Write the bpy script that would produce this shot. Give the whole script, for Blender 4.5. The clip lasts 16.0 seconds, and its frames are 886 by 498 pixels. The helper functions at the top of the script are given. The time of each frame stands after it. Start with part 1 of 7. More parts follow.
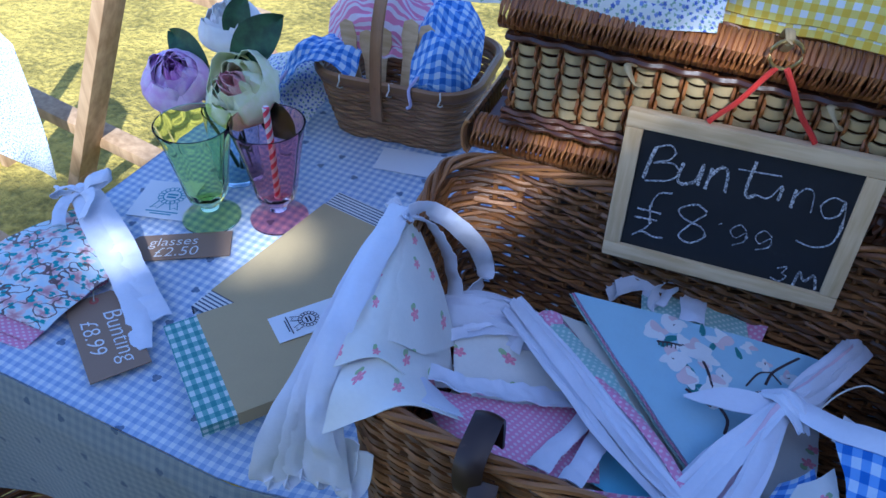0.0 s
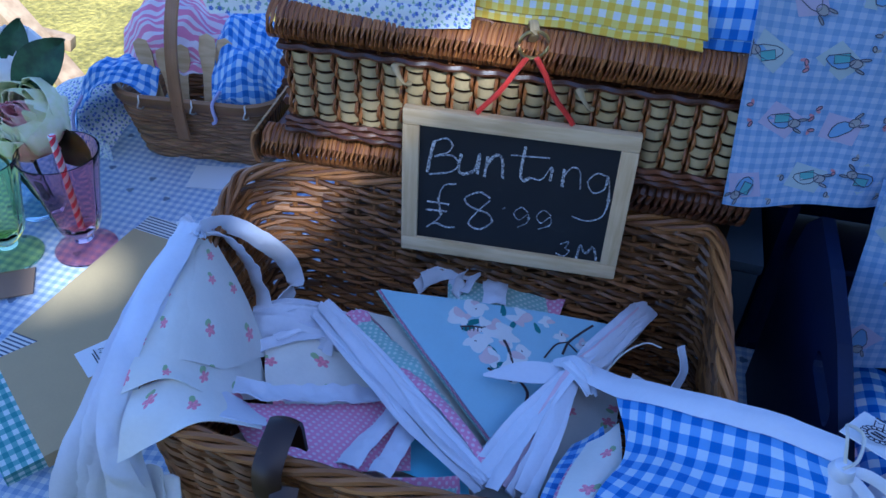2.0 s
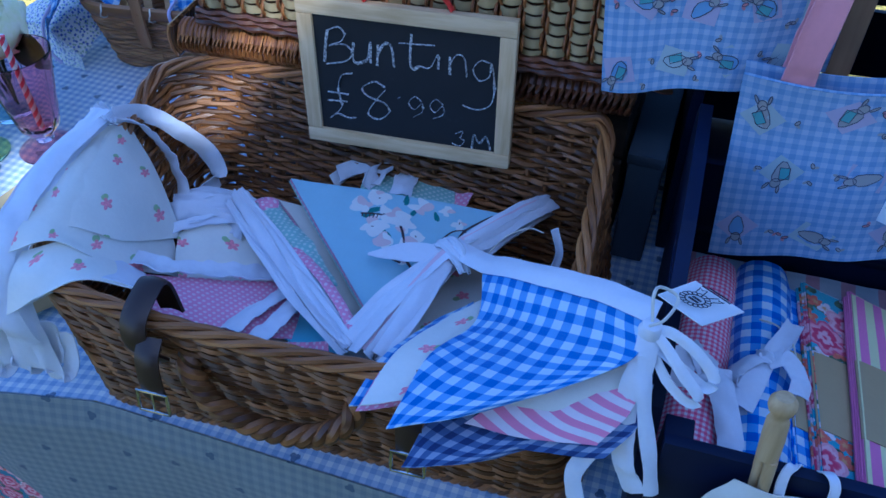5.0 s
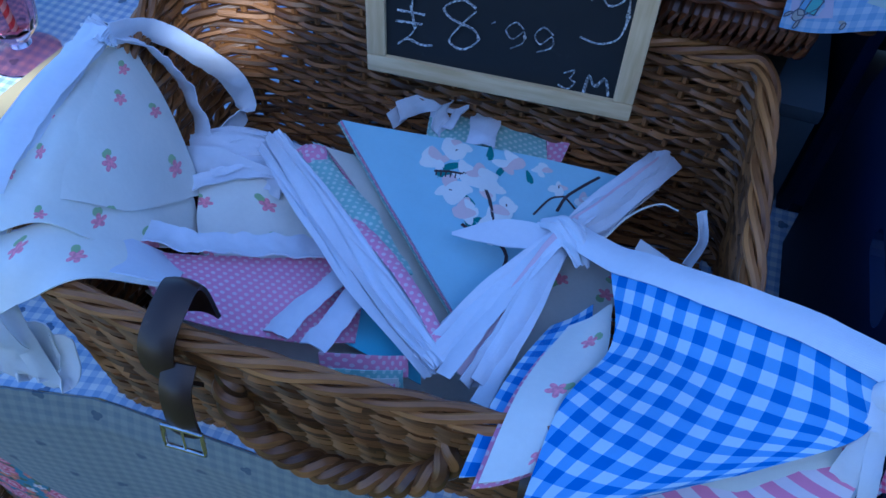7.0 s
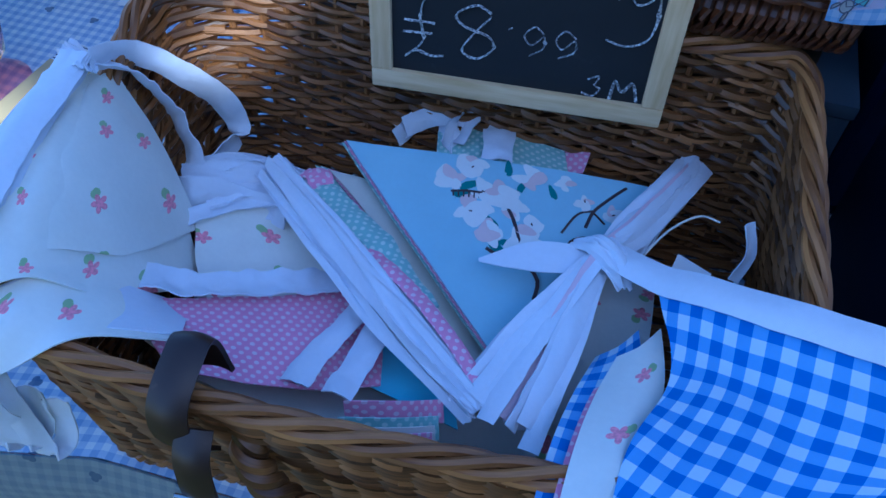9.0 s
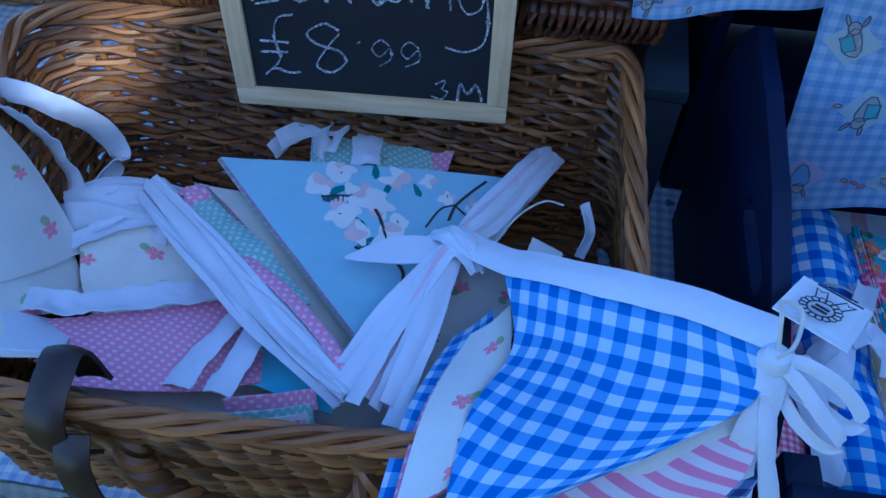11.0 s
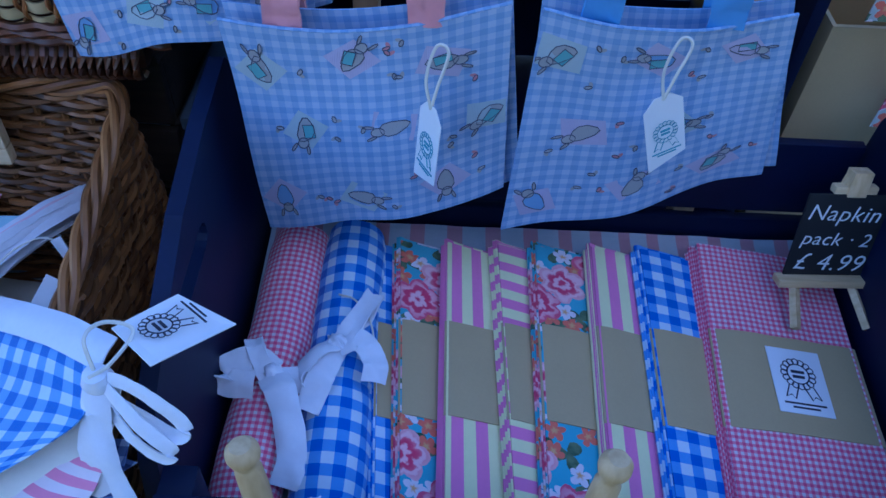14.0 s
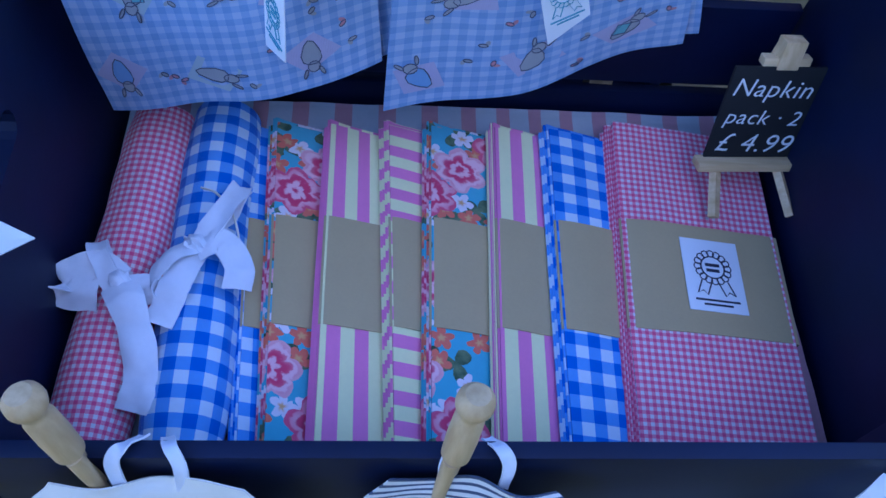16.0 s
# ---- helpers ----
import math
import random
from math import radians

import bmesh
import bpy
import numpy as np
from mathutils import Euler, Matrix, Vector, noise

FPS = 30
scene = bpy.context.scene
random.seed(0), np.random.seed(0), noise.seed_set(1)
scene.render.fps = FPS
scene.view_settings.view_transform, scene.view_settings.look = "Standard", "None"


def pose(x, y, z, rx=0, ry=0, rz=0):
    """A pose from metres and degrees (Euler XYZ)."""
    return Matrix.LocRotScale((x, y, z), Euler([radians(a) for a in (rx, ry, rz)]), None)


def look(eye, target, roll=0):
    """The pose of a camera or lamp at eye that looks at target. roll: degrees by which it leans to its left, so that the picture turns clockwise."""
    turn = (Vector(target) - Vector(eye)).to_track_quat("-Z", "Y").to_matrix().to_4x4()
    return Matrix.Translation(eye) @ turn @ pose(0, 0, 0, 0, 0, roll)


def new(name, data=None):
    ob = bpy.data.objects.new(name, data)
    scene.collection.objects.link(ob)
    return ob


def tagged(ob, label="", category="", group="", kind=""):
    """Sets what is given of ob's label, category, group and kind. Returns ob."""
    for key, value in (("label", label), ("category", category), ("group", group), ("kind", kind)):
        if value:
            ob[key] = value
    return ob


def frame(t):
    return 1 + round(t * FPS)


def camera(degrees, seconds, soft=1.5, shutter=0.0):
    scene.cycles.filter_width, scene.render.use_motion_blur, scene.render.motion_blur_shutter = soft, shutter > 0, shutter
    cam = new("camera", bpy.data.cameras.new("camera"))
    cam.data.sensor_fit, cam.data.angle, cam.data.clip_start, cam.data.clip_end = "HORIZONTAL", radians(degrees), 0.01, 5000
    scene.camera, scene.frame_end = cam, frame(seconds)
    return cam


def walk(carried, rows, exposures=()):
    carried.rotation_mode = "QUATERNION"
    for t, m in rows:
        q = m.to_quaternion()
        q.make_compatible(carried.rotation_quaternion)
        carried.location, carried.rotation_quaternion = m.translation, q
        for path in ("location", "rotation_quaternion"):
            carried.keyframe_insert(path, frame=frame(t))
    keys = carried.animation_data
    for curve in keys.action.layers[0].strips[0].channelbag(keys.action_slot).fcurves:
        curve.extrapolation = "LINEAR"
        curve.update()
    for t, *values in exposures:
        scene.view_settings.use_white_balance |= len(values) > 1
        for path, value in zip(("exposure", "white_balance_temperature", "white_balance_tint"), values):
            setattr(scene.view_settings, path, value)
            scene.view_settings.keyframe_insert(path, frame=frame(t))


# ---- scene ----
cam = camera(58.1, 16.0)
EXPOSURES = [(0.0, 0.72, 4700.0, 17.0), (3.2, 0.72, 4350.0, 14.0), (5.3, 0.84, 4320.0, 13.0), (10.3, 0.88, 4220.0, 8.0), (12.5, 0.90, 4330.0, 11.0), (13.5, 1.00, 4430.0, 14.0), (14.5, 1.26, 4600.0, 16.0), (16.0, 1.45, 4680.0, 21.0)]
PATH = [
    (0, (0.053, 0.096, 1.441), (-0.616, 1.467, 0.147), 1.5),
    (0.5, (0.066, 0.101, 1.442), (-0.549, 1.494, 0.146), 2.5),
    (1, (0.086, 0.108, 1.443), (-0.451, 1.542, 0.156), 2.8),
    (1.5, (0.106, 0.112, 1.445), (-0.344, 1.577, 0.16), 3.0),
    (2, (0.128, 0.111, 1.45), (-0.251, 1.604, 0.174), 2.7),
    (2.5, (0.146, 0.107, 1.449), (-0.16, 1.623, 0.181), 2.8),
    (3, (0.154, 0.102, 1.444), (-0.046, 1.641, 0.182), 3.4),
    (3.2, (0.16, 0.104, 1.441), (0.004, 1.629, 0.156), 3.3),
    (5.3, (0.315, 0.099, 1.423), (-0.217, 1.426, 0.024), -0.1),
    (5.5, (0.3, 0.115, 1.415), (-0.245, 1.414, -0.005), 0.1),
    (6, (0.24, 0.152, 1.387), (-0.283, 1.383, -0.1), 1.0),
    (6.5, (0.191, 0.2, 1.371), (-0.263, 1.384, -0.175), 1.8),
    (7, (0.158, 0.241, 1.354), (-0.219, 1.414, -0.221), 2.9),
    (7.5, (0.128, 0.266, 1.341), (-0.201, 1.427, -0.254), 3.3),
    (8, (0.096, 0.273, 1.337), (-0.229, 1.422, -0.267), 2.0),
    (8.2, (0.079, 0.274, 1.332), (-0.236, 1.432, -0.268), 2.0),
    (10.3, (0.176, 0.266, 1.323), (-0.157, 1.498, -0.217), 2.0),
    (10.5, (0.176, 0.263, 1.335), (-0.107, 1.491, -0.218), 2.4),
    (11, (0.177, 0.253, 1.358), (-0.018, 1.494, -0.199), 2.0),
    (11.5, (0.186, 0.231, 1.356), (0.123, 1.555, -0.142), 3.2),
    (12, (0.22, 0.233, 1.363), (0.251, 1.573, -0.122), 3.4),
    (12.5, (0.323, 0.249, 1.379), (0.294, 1.578, -0.115), 1.5),
    (13, (0.425, 0.265, 1.385), (0.378, 1.587, -0.115), 2.5),
    (13.5, (0.481, 0.268, 1.384), (0.451, 1.603, -0.104), 3.4),
    (14, (0.515, 0.279, 1.383), (0.503, 1.595, -0.123), 3.8),
    (14.5, (0.543, 0.292, 1.37), (0.543, 1.547, -0.187), 3.7),
    (15, (0.557, 0.291, 1.366), (0.559, 1.524, -0.209), 3.9),
    (15.5, (0.561, 0.328, 1.345), (0.634, 1.483, -0.286), 6.4),
    (16, (0.573, 0.347, 1.336), (0.69, 1.392, -0.366), 8.6),
]
walk(cam, [(t, look(eye, target, roll)) for t, eye, target, roll in PATH], EXPOSURES)

import collections

# ---- light ----
world = bpy.data.worlds.new("sky")
scene.world = world
world.use_nodes = True
wn = world.node_tree.nodes
sky = wn.new("ShaderNodeTexSky")
sky.sky_type, sky.sun_disc = "NISHITA", False
SUN_EL, SUN_AZ = 42.0, 150.0
sky.sun_elevation, sky.sun_rotation = radians(SUN_EL), radians(SUN_AZ)
world.node_tree.links.new(sky.outputs["Color"], wn["Background"].inputs["Color"])
wn["Background"].inputs["Strength"].default_value = 0.15
sun = new("sun", bpy.data.lights.new("sun", "SUN"))
sun.data.energy, sun.data.angle, sun.data.color = 4.8, radians(0.55), (1.0, 0.90, 0.70)
sun_from = Vector((math.sin(radians(SUN_AZ)) * math.cos(radians(SUN_EL)), math.cos(radians(SUN_AZ)) * math.cos(radians(SUN_EL)), math.sin(radians(SUN_EL))))
sun.matrix_world = look(sun_from * 20, (0, 0, 0))


# ---- building helpers ----
class Build:
    """Gathers vertices, faces and cloth coordinates of one mesh."""

    def __init__(self):
        self.v, self.f, self.uv = [], [], []

    def add(self, v, f, uv=None):
        o = len(self.v)
        self.v += [tuple(p) for p in v]
        self.f += [tuple(i + o for i in q) for q in f]
        self.uv += [tuple(p) for p in uv] if uv is not None else [(p[0], p[1]) for p in v]
        return self

    def box(self, lo, hi, m=None, bevel=0.0):
        bm = bmesh.new()
        bmesh.ops.create_cube(bm, size=1.0)
        for q in bm.verts:
            q.co = Vector([(lo[i] + hi[i]) / 2 + q.co[i] * (hi[i] - lo[i]) for i in range(3)])
        if bevel:
            bmesh.ops.bevel(bm, geom=bm.edges[:], offset=bevel, segments=2, profile=0.6, affect="EDGES")
        bm.verts.index_update()
        vs = [(m @ q.co) if m else q.co.copy() for q in bm.verts]
        self.add(vs, [[q.index for q in f.verts] for f in bm.faces], [(q.co.x, q.co.y + q.co.z) for q in bm.verts])
        bm.free()
        return self

    def tube(self, pts, r, sides=6, closed=False, flat=1.0, taper=None):
        P = np.array([tuple(p) for p in pts], float)
        n = len(P)
        T = np.gradient(P, axis=0) if not closed else np.roll(P, -1, 0) - np.roll(P, 1, 0)
        T /= np.maximum(np.linalg.norm(T, axis=1, keepdims=True), 1e-9)
        ref = np.array((0, 0, 1.0)) if np.abs(T[:, 2]).mean() < 0.75 else np.array((0.31, 0.95, 0))
        A = np.cross(T, ref)
        A /= np.maximum(np.linalg.norm(A, axis=1, keepdims=True), 1e-9)
        C = np.cross(A, T)
        ang = np.linspace(0, 2 * np.pi, sides, endpoint=False)
        rr = np.full(n, r) if taper is None else r * np.asarray(taper)
        ring = P[:, None, :] + rr[:, None, None] * (np.cos(ang)[None, :, None] * A[:, None, :] + flat * np.sin(ang)[None, :, None] * C[:, None, :])
        f = []
        for i in range(n if closed else n - 1):
            a, b = i * sides, ((i + 1) % n) * sides
            for k in range(sides):
                l = (k + 1) % sides
                f.append((a + k, b + k, b + l, a + l))
        if not closed:
            f.append(tuple(range(sides)))
            f.append(tuple(range((n - 1) * sides, n * sides))[::-1])
        L = np.concatenate([[0], np.cumsum(np.linalg.norm(np.diff(P, axis=0), axis=1))])
        uv = [(L[i], ang[k] * r) for i in range(n) for k in range(sides)]
        return self.add(ring.reshape(-1, 3), f, uv)

    def grid(self, G, w, h, thick=0.0012, uv=None):
        """A sheet from an array nu x nv x 3, with thickness; cloth coordinates in metres."""
        G = np.asarray(G, float)
        nu, nv = G.shape[:2]
        du, dv = np.gradient(G, axis=0), np.gradient(G, axis=1)
        N = np.cross(du, dv)
        N /= np.maximum(np.linalg.norm(N, axis=2, keepdims=True), 1e-12)
        idx = lambda i, j, s: s * nu * nv + i * nv + j
        f = []
        for i in range(nu - 1):
            for j in range(nv - 1):
                f.append((idx(i, j, 0), idx(i + 1, j, 0), idx(i + 1, j + 1, 0), idx(i, j + 1, 0)))
                f.append((idx(i, j, 1), idx(i, j + 1, 1), idx(i + 1, j + 1, 1), idx(i + 1, j, 1)))
        for i in range(nu - 1):
            f.append((idx(i, 0, 0), idx(i, 0, 1), idx(i + 1, 0, 1), idx(i + 1, 0, 0)))
            f.append((idx(i, nv - 1, 0), idx(i + 1, nv - 1, 0), idx(i + 1, nv - 1, 1), idx(i, nv - 1, 1)))
        for j in range(nv - 1):
            f.append((idx(0, j, 0), idx(0, j + 1, 0), idx(0, j + 1, 1), idx(0, j, 1)))
            f.append((idx(nu - 1, j, 0), idx(nu - 1, j, 1), idx(nu - 1, j + 1, 1), idx(nu - 1, j + 1, 0)))
        U = [(i / (nu - 1) * w, j / (nv - 1) * h) for i in range(nu) for j in range(nv)] if uv is None else list(uv)
        return self.add(np.concatenate([(G + N * thick / 2).reshape(-1, 3), (G - N * thick / 2).reshape(-1, 3)]), f, U + U)

    def lathe(self, prof, seg=32, at=(0, 0, 0), facet=0.0, facets=10, cap=True):
        v, f = [], []
        n = len(prof)
        for i, (r, z) in enumerate(prof):
            for k in range(seg):
                a = 2 * math.pi * k / seg
                q = r * (1 - facet * abs(math.sin(a * facets / 2)) * (1 if 0.2 < z / max(1e-6, max(p[1] for p in prof)) < 0.97 else 0))
                v.append((at[0] + q * math.cos(a), at[1] + q * math.sin(a), at[2] + z))
        for i in range(n - 1):
            for k in range(seg):
                l = (k + 1) % seg
                f.append((i * seg + k, i * seg + l, (i + 1) * seg + l, (i + 1) * seg + k))
        if cap:
            f.append(tuple(range(seg))[::-1])
            f.append(tuple(range((n - 1) * seg, n * seg)))
        return self.add(v, f)


def spline(pts, n):
    """Points on a smooth curve through pts."""
    P = np.array([tuple(p) for p in pts], float)
    P = np.concatenate([[2 * P[0] - P[1]], P, [2 * P[-1] - P[-2]]])
    out = []
    for t in np.linspace(0, len(P) - 3 - 1e-9, n):
        i = int(t)
        s = t - i
        a, b, c, d = P[i:i + 4]
        out.append(0.5 * (2 * b + (c - a) * s + (2 * a - 5 * b + 4 * c - d) * s * s + (3 * b - a - 3 * c + d) * s ** 3))
    return np.array(out)


def net(rows, nu, nv, crease=0.0, scale=30.0, seed=0.0):
    """A smooth sheet through a few rows of guide points, with soft creases."""
    R = [spline(r, nv) for r in rows]
    G = np.array([spline([r[j] for r in R], nu) for j in range(nv)]).transpose(1, 0, 2)
    if crease:
        for i in range(nu):
            for j in range(nv):
                p = Vector(G[i, j]) * scale + Vector((seed, seed * 1.7, 0))
                G[i, j, 2] += crease * (noise.noise(p) + 0.5 * noise.noise(p * 2.3))
    return G


def strip(pts, width, side, n=30, thick=0.0011, twist=0.0):
    """A ribbon along pts, its width along the vector side."""
    P = spline(pts, n)
    T = np.gradient(P, axis=0)
    L = np.concatenate([[0], np.cumsum(np.linalg.norm(np.diff(P, axis=0), axis=1))])
    S = np.array(tuple(side), float)
    G = np.zeros((n, 6, 3))
    soft = 0.09 * width if thick < 0.0025 else 0.0
    for i in range(n):
        t = T[i] / max(np.linalg.norm(T[i]), 1e-9)
        s = S - t * S.dot(t)
        s /= max(np.linalg.norm(s), 1e-9)
        if twist:
            q = Matrix.Rotation(twist * i / (n - 1), 3, Vector(t))
            s = np.array(q @ Vector(s))
        up = np.cross(t, s)
        narrow = 1 + (0.16 * noise.noise(Vector(P[i]) * 38 + Vector((3, 1, 7))) if soft else 0.0)
        for k in range(6):
            w = k / 5 - 0.5
            q = P[i] + s * width * w * narrow + up * width * 0.10 * (1 - (2 * w) ** 2)
            G[i, k] = q + up * soft * (1.6 * noise.noise(Vector(q) * 70) + 0.9 * noise.noise(Vector(q) * 190))
    return Build().grid(G, L[-1], width, thick)


def gather(pts, widths, side, pleats, amp, seed=0.0, n=40, m=36, thick=0.0009):
    """A soft bundle of ribbon: a sheet gathered in uneven pleats along pts."""
    P = spline(pts, n)
    W = np.interp(np.linspace(0, 1, n), np.linspace(0, 1, len(widths)), widths)
    T = np.gradient(P, axis=0)
    S = np.array(tuple(side), float)
    G = np.zeros((n, m, 3))
    for i in range(n):
        t = T[i] / np.linalg.norm(T[i])
        s = S - t * S.dot(t)
        s /= np.linalg.norm(s)
        up = np.cross(t, s)
        up = up if up[2] > 0 else -up
        for k in range(m):
            w = k / (m - 1) - 0.5
            drift = 0.9 * noise.noise(Vector((i / n * 2.2, seed, 0))) + 1.2 * noise.noise(Vector((w * 3, seed * 2, i / n * 1.4)))
            wave = math.sin(2 * math.pi * (pleats * w + drift)) * (0.65 + 0.5 * noise.noise(Vector((w * 5, i / n * 3, seed + 4))))
            end = 0.006 * noise.noise(Vector((w * 9, seed + 8, 0))) * (i > n - 3)
            G[i, k] = P[i] + s * W[i] * (w + 0.03 * math.cos(2 * math.pi * (pleats * w + drift))) + up * (amp * wave - 0.9 * abs(w) ** 2 * W[i]) + t * end
    L = np.linalg.norm(np.diff(P, axis=0), axis=1).sum()
    return Build().grid(G, L, 2 * max(widths), thick)


def part(name, b, material, parent=None, label="", smooth=True):
    """Links what was built as one mesh object, under a thing or under a part."""
    me = bpy.data.meshes.new(name)
    me.from_pydata(b.v, [], b.f)
    me.materials.append(material)
    uv = me.uv_layers.new(name="UVMap")
    li = np.empty(len(me.loops), dtype=np.int32)
    me.loops.foreach_get("vertex_index", li)
    uv.data.foreach_set("uv", np.array(b.uv, dtype=np.float32)[li].reshape(-1))
    if smooth:
        me.polygons.foreach_set("use_smooth", [True] * len(me.polygons))
        me.set_sharp_from_angle(angle=radians(42))
    ob = new(name, me)
    if parent is not None:
        ob.parent = parent
    if label:
        tagged(ob, label)
    return ob


def thing(name, label, category, group="", kind="", at=(0, 0, 0)):
    ob = new(name)
    ob.location = at
    return tagged(ob, label, category, group, kind)


def writing(text, size, m, shear=0.0, spread=1.0, thick=0.0004):
    """The outlines of a text as a build, laid out by the pose m."""
    cu = bpy.data.curves.new("writing", "FONT")
    cu.body, cu.size, cu.shear, cu.space_character, cu.extrude = text, size, shear, spread, thick
    cu.resolution_u, cu.offset = 4, -0.012 * size
    ob = bpy.data.objects.new("writing", cu)
    scene.collection.objects.link(ob)
    dg = bpy.context.evaluated_depsgraph_get()
    me = bpy.data.meshes.new_from_object(ob.evaluated_get(dg))
    b = Build().add([m @ q.co for q in me.vertices], [tuple(p.vertices) for p in me.polygons])
    bpy.data.objects.remove(ob)
    bpy.data.curves.remove(cu)
    bpy.data.meshes.remove(me)
    return b


# ---- materials ----
class Nodes:
    def __init__(self, name, rough=0.8, metal=0.0, **extra):
        self.mat = bpy.data.materials.new(name)
        self.mat.use_nodes = True
        self.t = self.mat.node_tree
        self.b = self.t.nodes["Principled BSDF"]
        self.b.inputs["Roughness"].default_value = rough
        self.b.inputs["Metallic"].default_value = metal
        for k, v in extra.items():
            self.b.inputs[k.replace("_", " ")].default_value = v

    def n(self, kind, operation="", data_type="", blend_type="", interpolation_type="", feature="", voronoi_dimensions=""):
        node = self.t.nodes.new("ShaderNode" + kind)
        if data_type:
            node.data_type = data_type
        if operation:
            node.operation = operation
        if blend_type:
            node.blend_type = blend_type
        if interpolation_type:
            node.interpolation_type = interpolation_type
        if feature:
            node.feature = feature
        if voronoi_dimensions:
            node.voronoi_dimensions = voronoi_dimensions
        return node

    def put(self, sock, v):
        if hasattr(v, "is_linked") or hasattr(v, "links"):
            self.t.links.new(v, sock)
        elif isinstance(v, tuple) and len(v) == 3 and sock.type == "RGBA":
            sock.default_value = (*v, 1)
        else:
            sock.default_value = v

    def math(self, op, a, b=0.0, c=0.0):
        m = self.n("Math", operation=op)
        for s, v in zip(m.inputs, (a, b, c)):
            self.put(s, v)
        return m.outputs[0]

    def mix(self, f, a, b, mode="MIX"):
        m = self.n("Mix", data_type="RGBA", blend_type=mode)
        self.put(m.inputs[0], f)
        self.put(m.inputs[6], a)
        self.put(m.inputs[7], b)
        return m.outputs[2]

    def uv(self):
        s = self.n("SeparateXYZ")
        c = self.n("UVMap")
        self.t.links.new(c.outputs[0], s.inputs[0])
        return c.outputs[0], s.outputs[0], s.outputs[1]

    def obj(self):
        return self.n("TexCoord").outputs["Object"]

    def noise(self, co, scale, detail=3.0, rough=0.55):
        x = self.n("TexNoise")
        self.put(x.inputs["Vector"], co)
        self.put(x.inputs["Scale"], scale)
        self.put(x.inputs["Detail"], detail)
        self.put(x.inputs["Roughness"], rough)
        return x.outputs["Fac"], x.outputs["Color"]

    def ramp(self, f, lo, hi):
        m = self.n("MapRange", interpolation_type="SMOOTHSTEP")
        for s, v in zip(m.inputs, (f, lo, hi, 0.0, 1.0)):
            self.put(s, v)
        return m.outputs[0]

    def bump(self, h, strength=0.3, dist=0.001):
        b = self.n("Bump")
        b.inputs["Strength"].default_value = strength
        b.inputs["Distance"].default_value = dist
        self.put(b.inputs["Height"], h)
        self.t.links.new(b.outputs[0], self.b.inputs["Normal"])

    def done(self, col):
        self.put(self.b.inputs["Base Color"], col)
        return self.mat

    def cloth(self, col, weave=0.00045, wear=0.12):
        """Woven relief and slight unevenness over a cloth's colour."""
        co, u, v = self.uv()
        a = self.math("SINE", self.math("MULTIPLY", u, math.pi / weave))
        b = self.math("SINE", self.math("MULTIPLY", v, math.pi / weave))
        f, _ = self.noise(self.obj(), 22.0, 4.0)
        g, _ = self.noise(self.obj(), 260.0, 2.0)
        self.bump(self.math("ADD", self.math("MULTIPLY", self.math("MULTIPLY", a, b), 0.12), self.math("ADD", f, self.math("MULTIPLY", g, 0.3))), 0.35, 0.0022)
        k = self.math("ADD", 1.0 - wear, self.math("MULTIPLY", self.math("ADD", self.math("MULTIPLY", f, 0.7), self.math("MULTIPLY", g, 0.3)), 2 * wear))
        self.b.inputs["Sheen Weight"].default_value = 0.15
        return self.done(self.mix(1.0, col, self.n_val(k), "MULTIPLY"))

    def n_val(self, k):
        c = self.n("CombineColor")
        for s in c.inputs[:3]:
            self.put(s, k)
        return c.outputs[0]


def bars(s, x, size, share=0.5):
    """1 inside the stripe, 0 outside, along x."""
    return s.math("LESS_THAN", s.math("FRACT", s.math("DIVIDE", x, size)), share)


def gingham(name, light, mid, dark, size):
    s = Nodes(name)
    co, u, v = s.uv()
    a, b = bars(s, s.math("ADD", u, 7.0), size), bars(s, s.math("ADD", v, 7.0), size)
    both = s.math("MULTIPLY", a, b)
    col = s.mix(s.math("MAXIMUM", a, b), light, mid)
    return s.cloth(s.mix(both, col, dark))


def stripes(name, c1, c2, size, share=0.5, across=False):
    s = Nodes(name)
    co, u, v = s.uv()
    return s.cloth(s.mix(bars(s, s.math("ADD", v if across else u, 5.0), size, share), c1, c2))


def plain_cloth(name, c, rough=0.85, weave=0.0006):
    return Nodes(name, rough).cloth(c, weave)


def dots(name, ground, dot, size, r=0.28):
    s = Nodes(name)
    co, u, v = s.uv()
    x = s.math("SUBTRACT", s.math("FRACT", s.math("DIVIDE", s.math("ADD", u, v), size)), 0.5)
    y = s.math("SUBTRACT", s.math("FRACT", s.math("DIVIDE", s.math("ADD", s.math("SUBTRACT", u, v), 9.0), size)), 0.5)
    d = s.math("SQRT", s.math("ADD", s.math("MULTIPLY", x, x), s.math("MULTIPLY", y, y)))
    return s.cloth(s.mix(s.math("LESS_THAN", d, r), ground, dot))


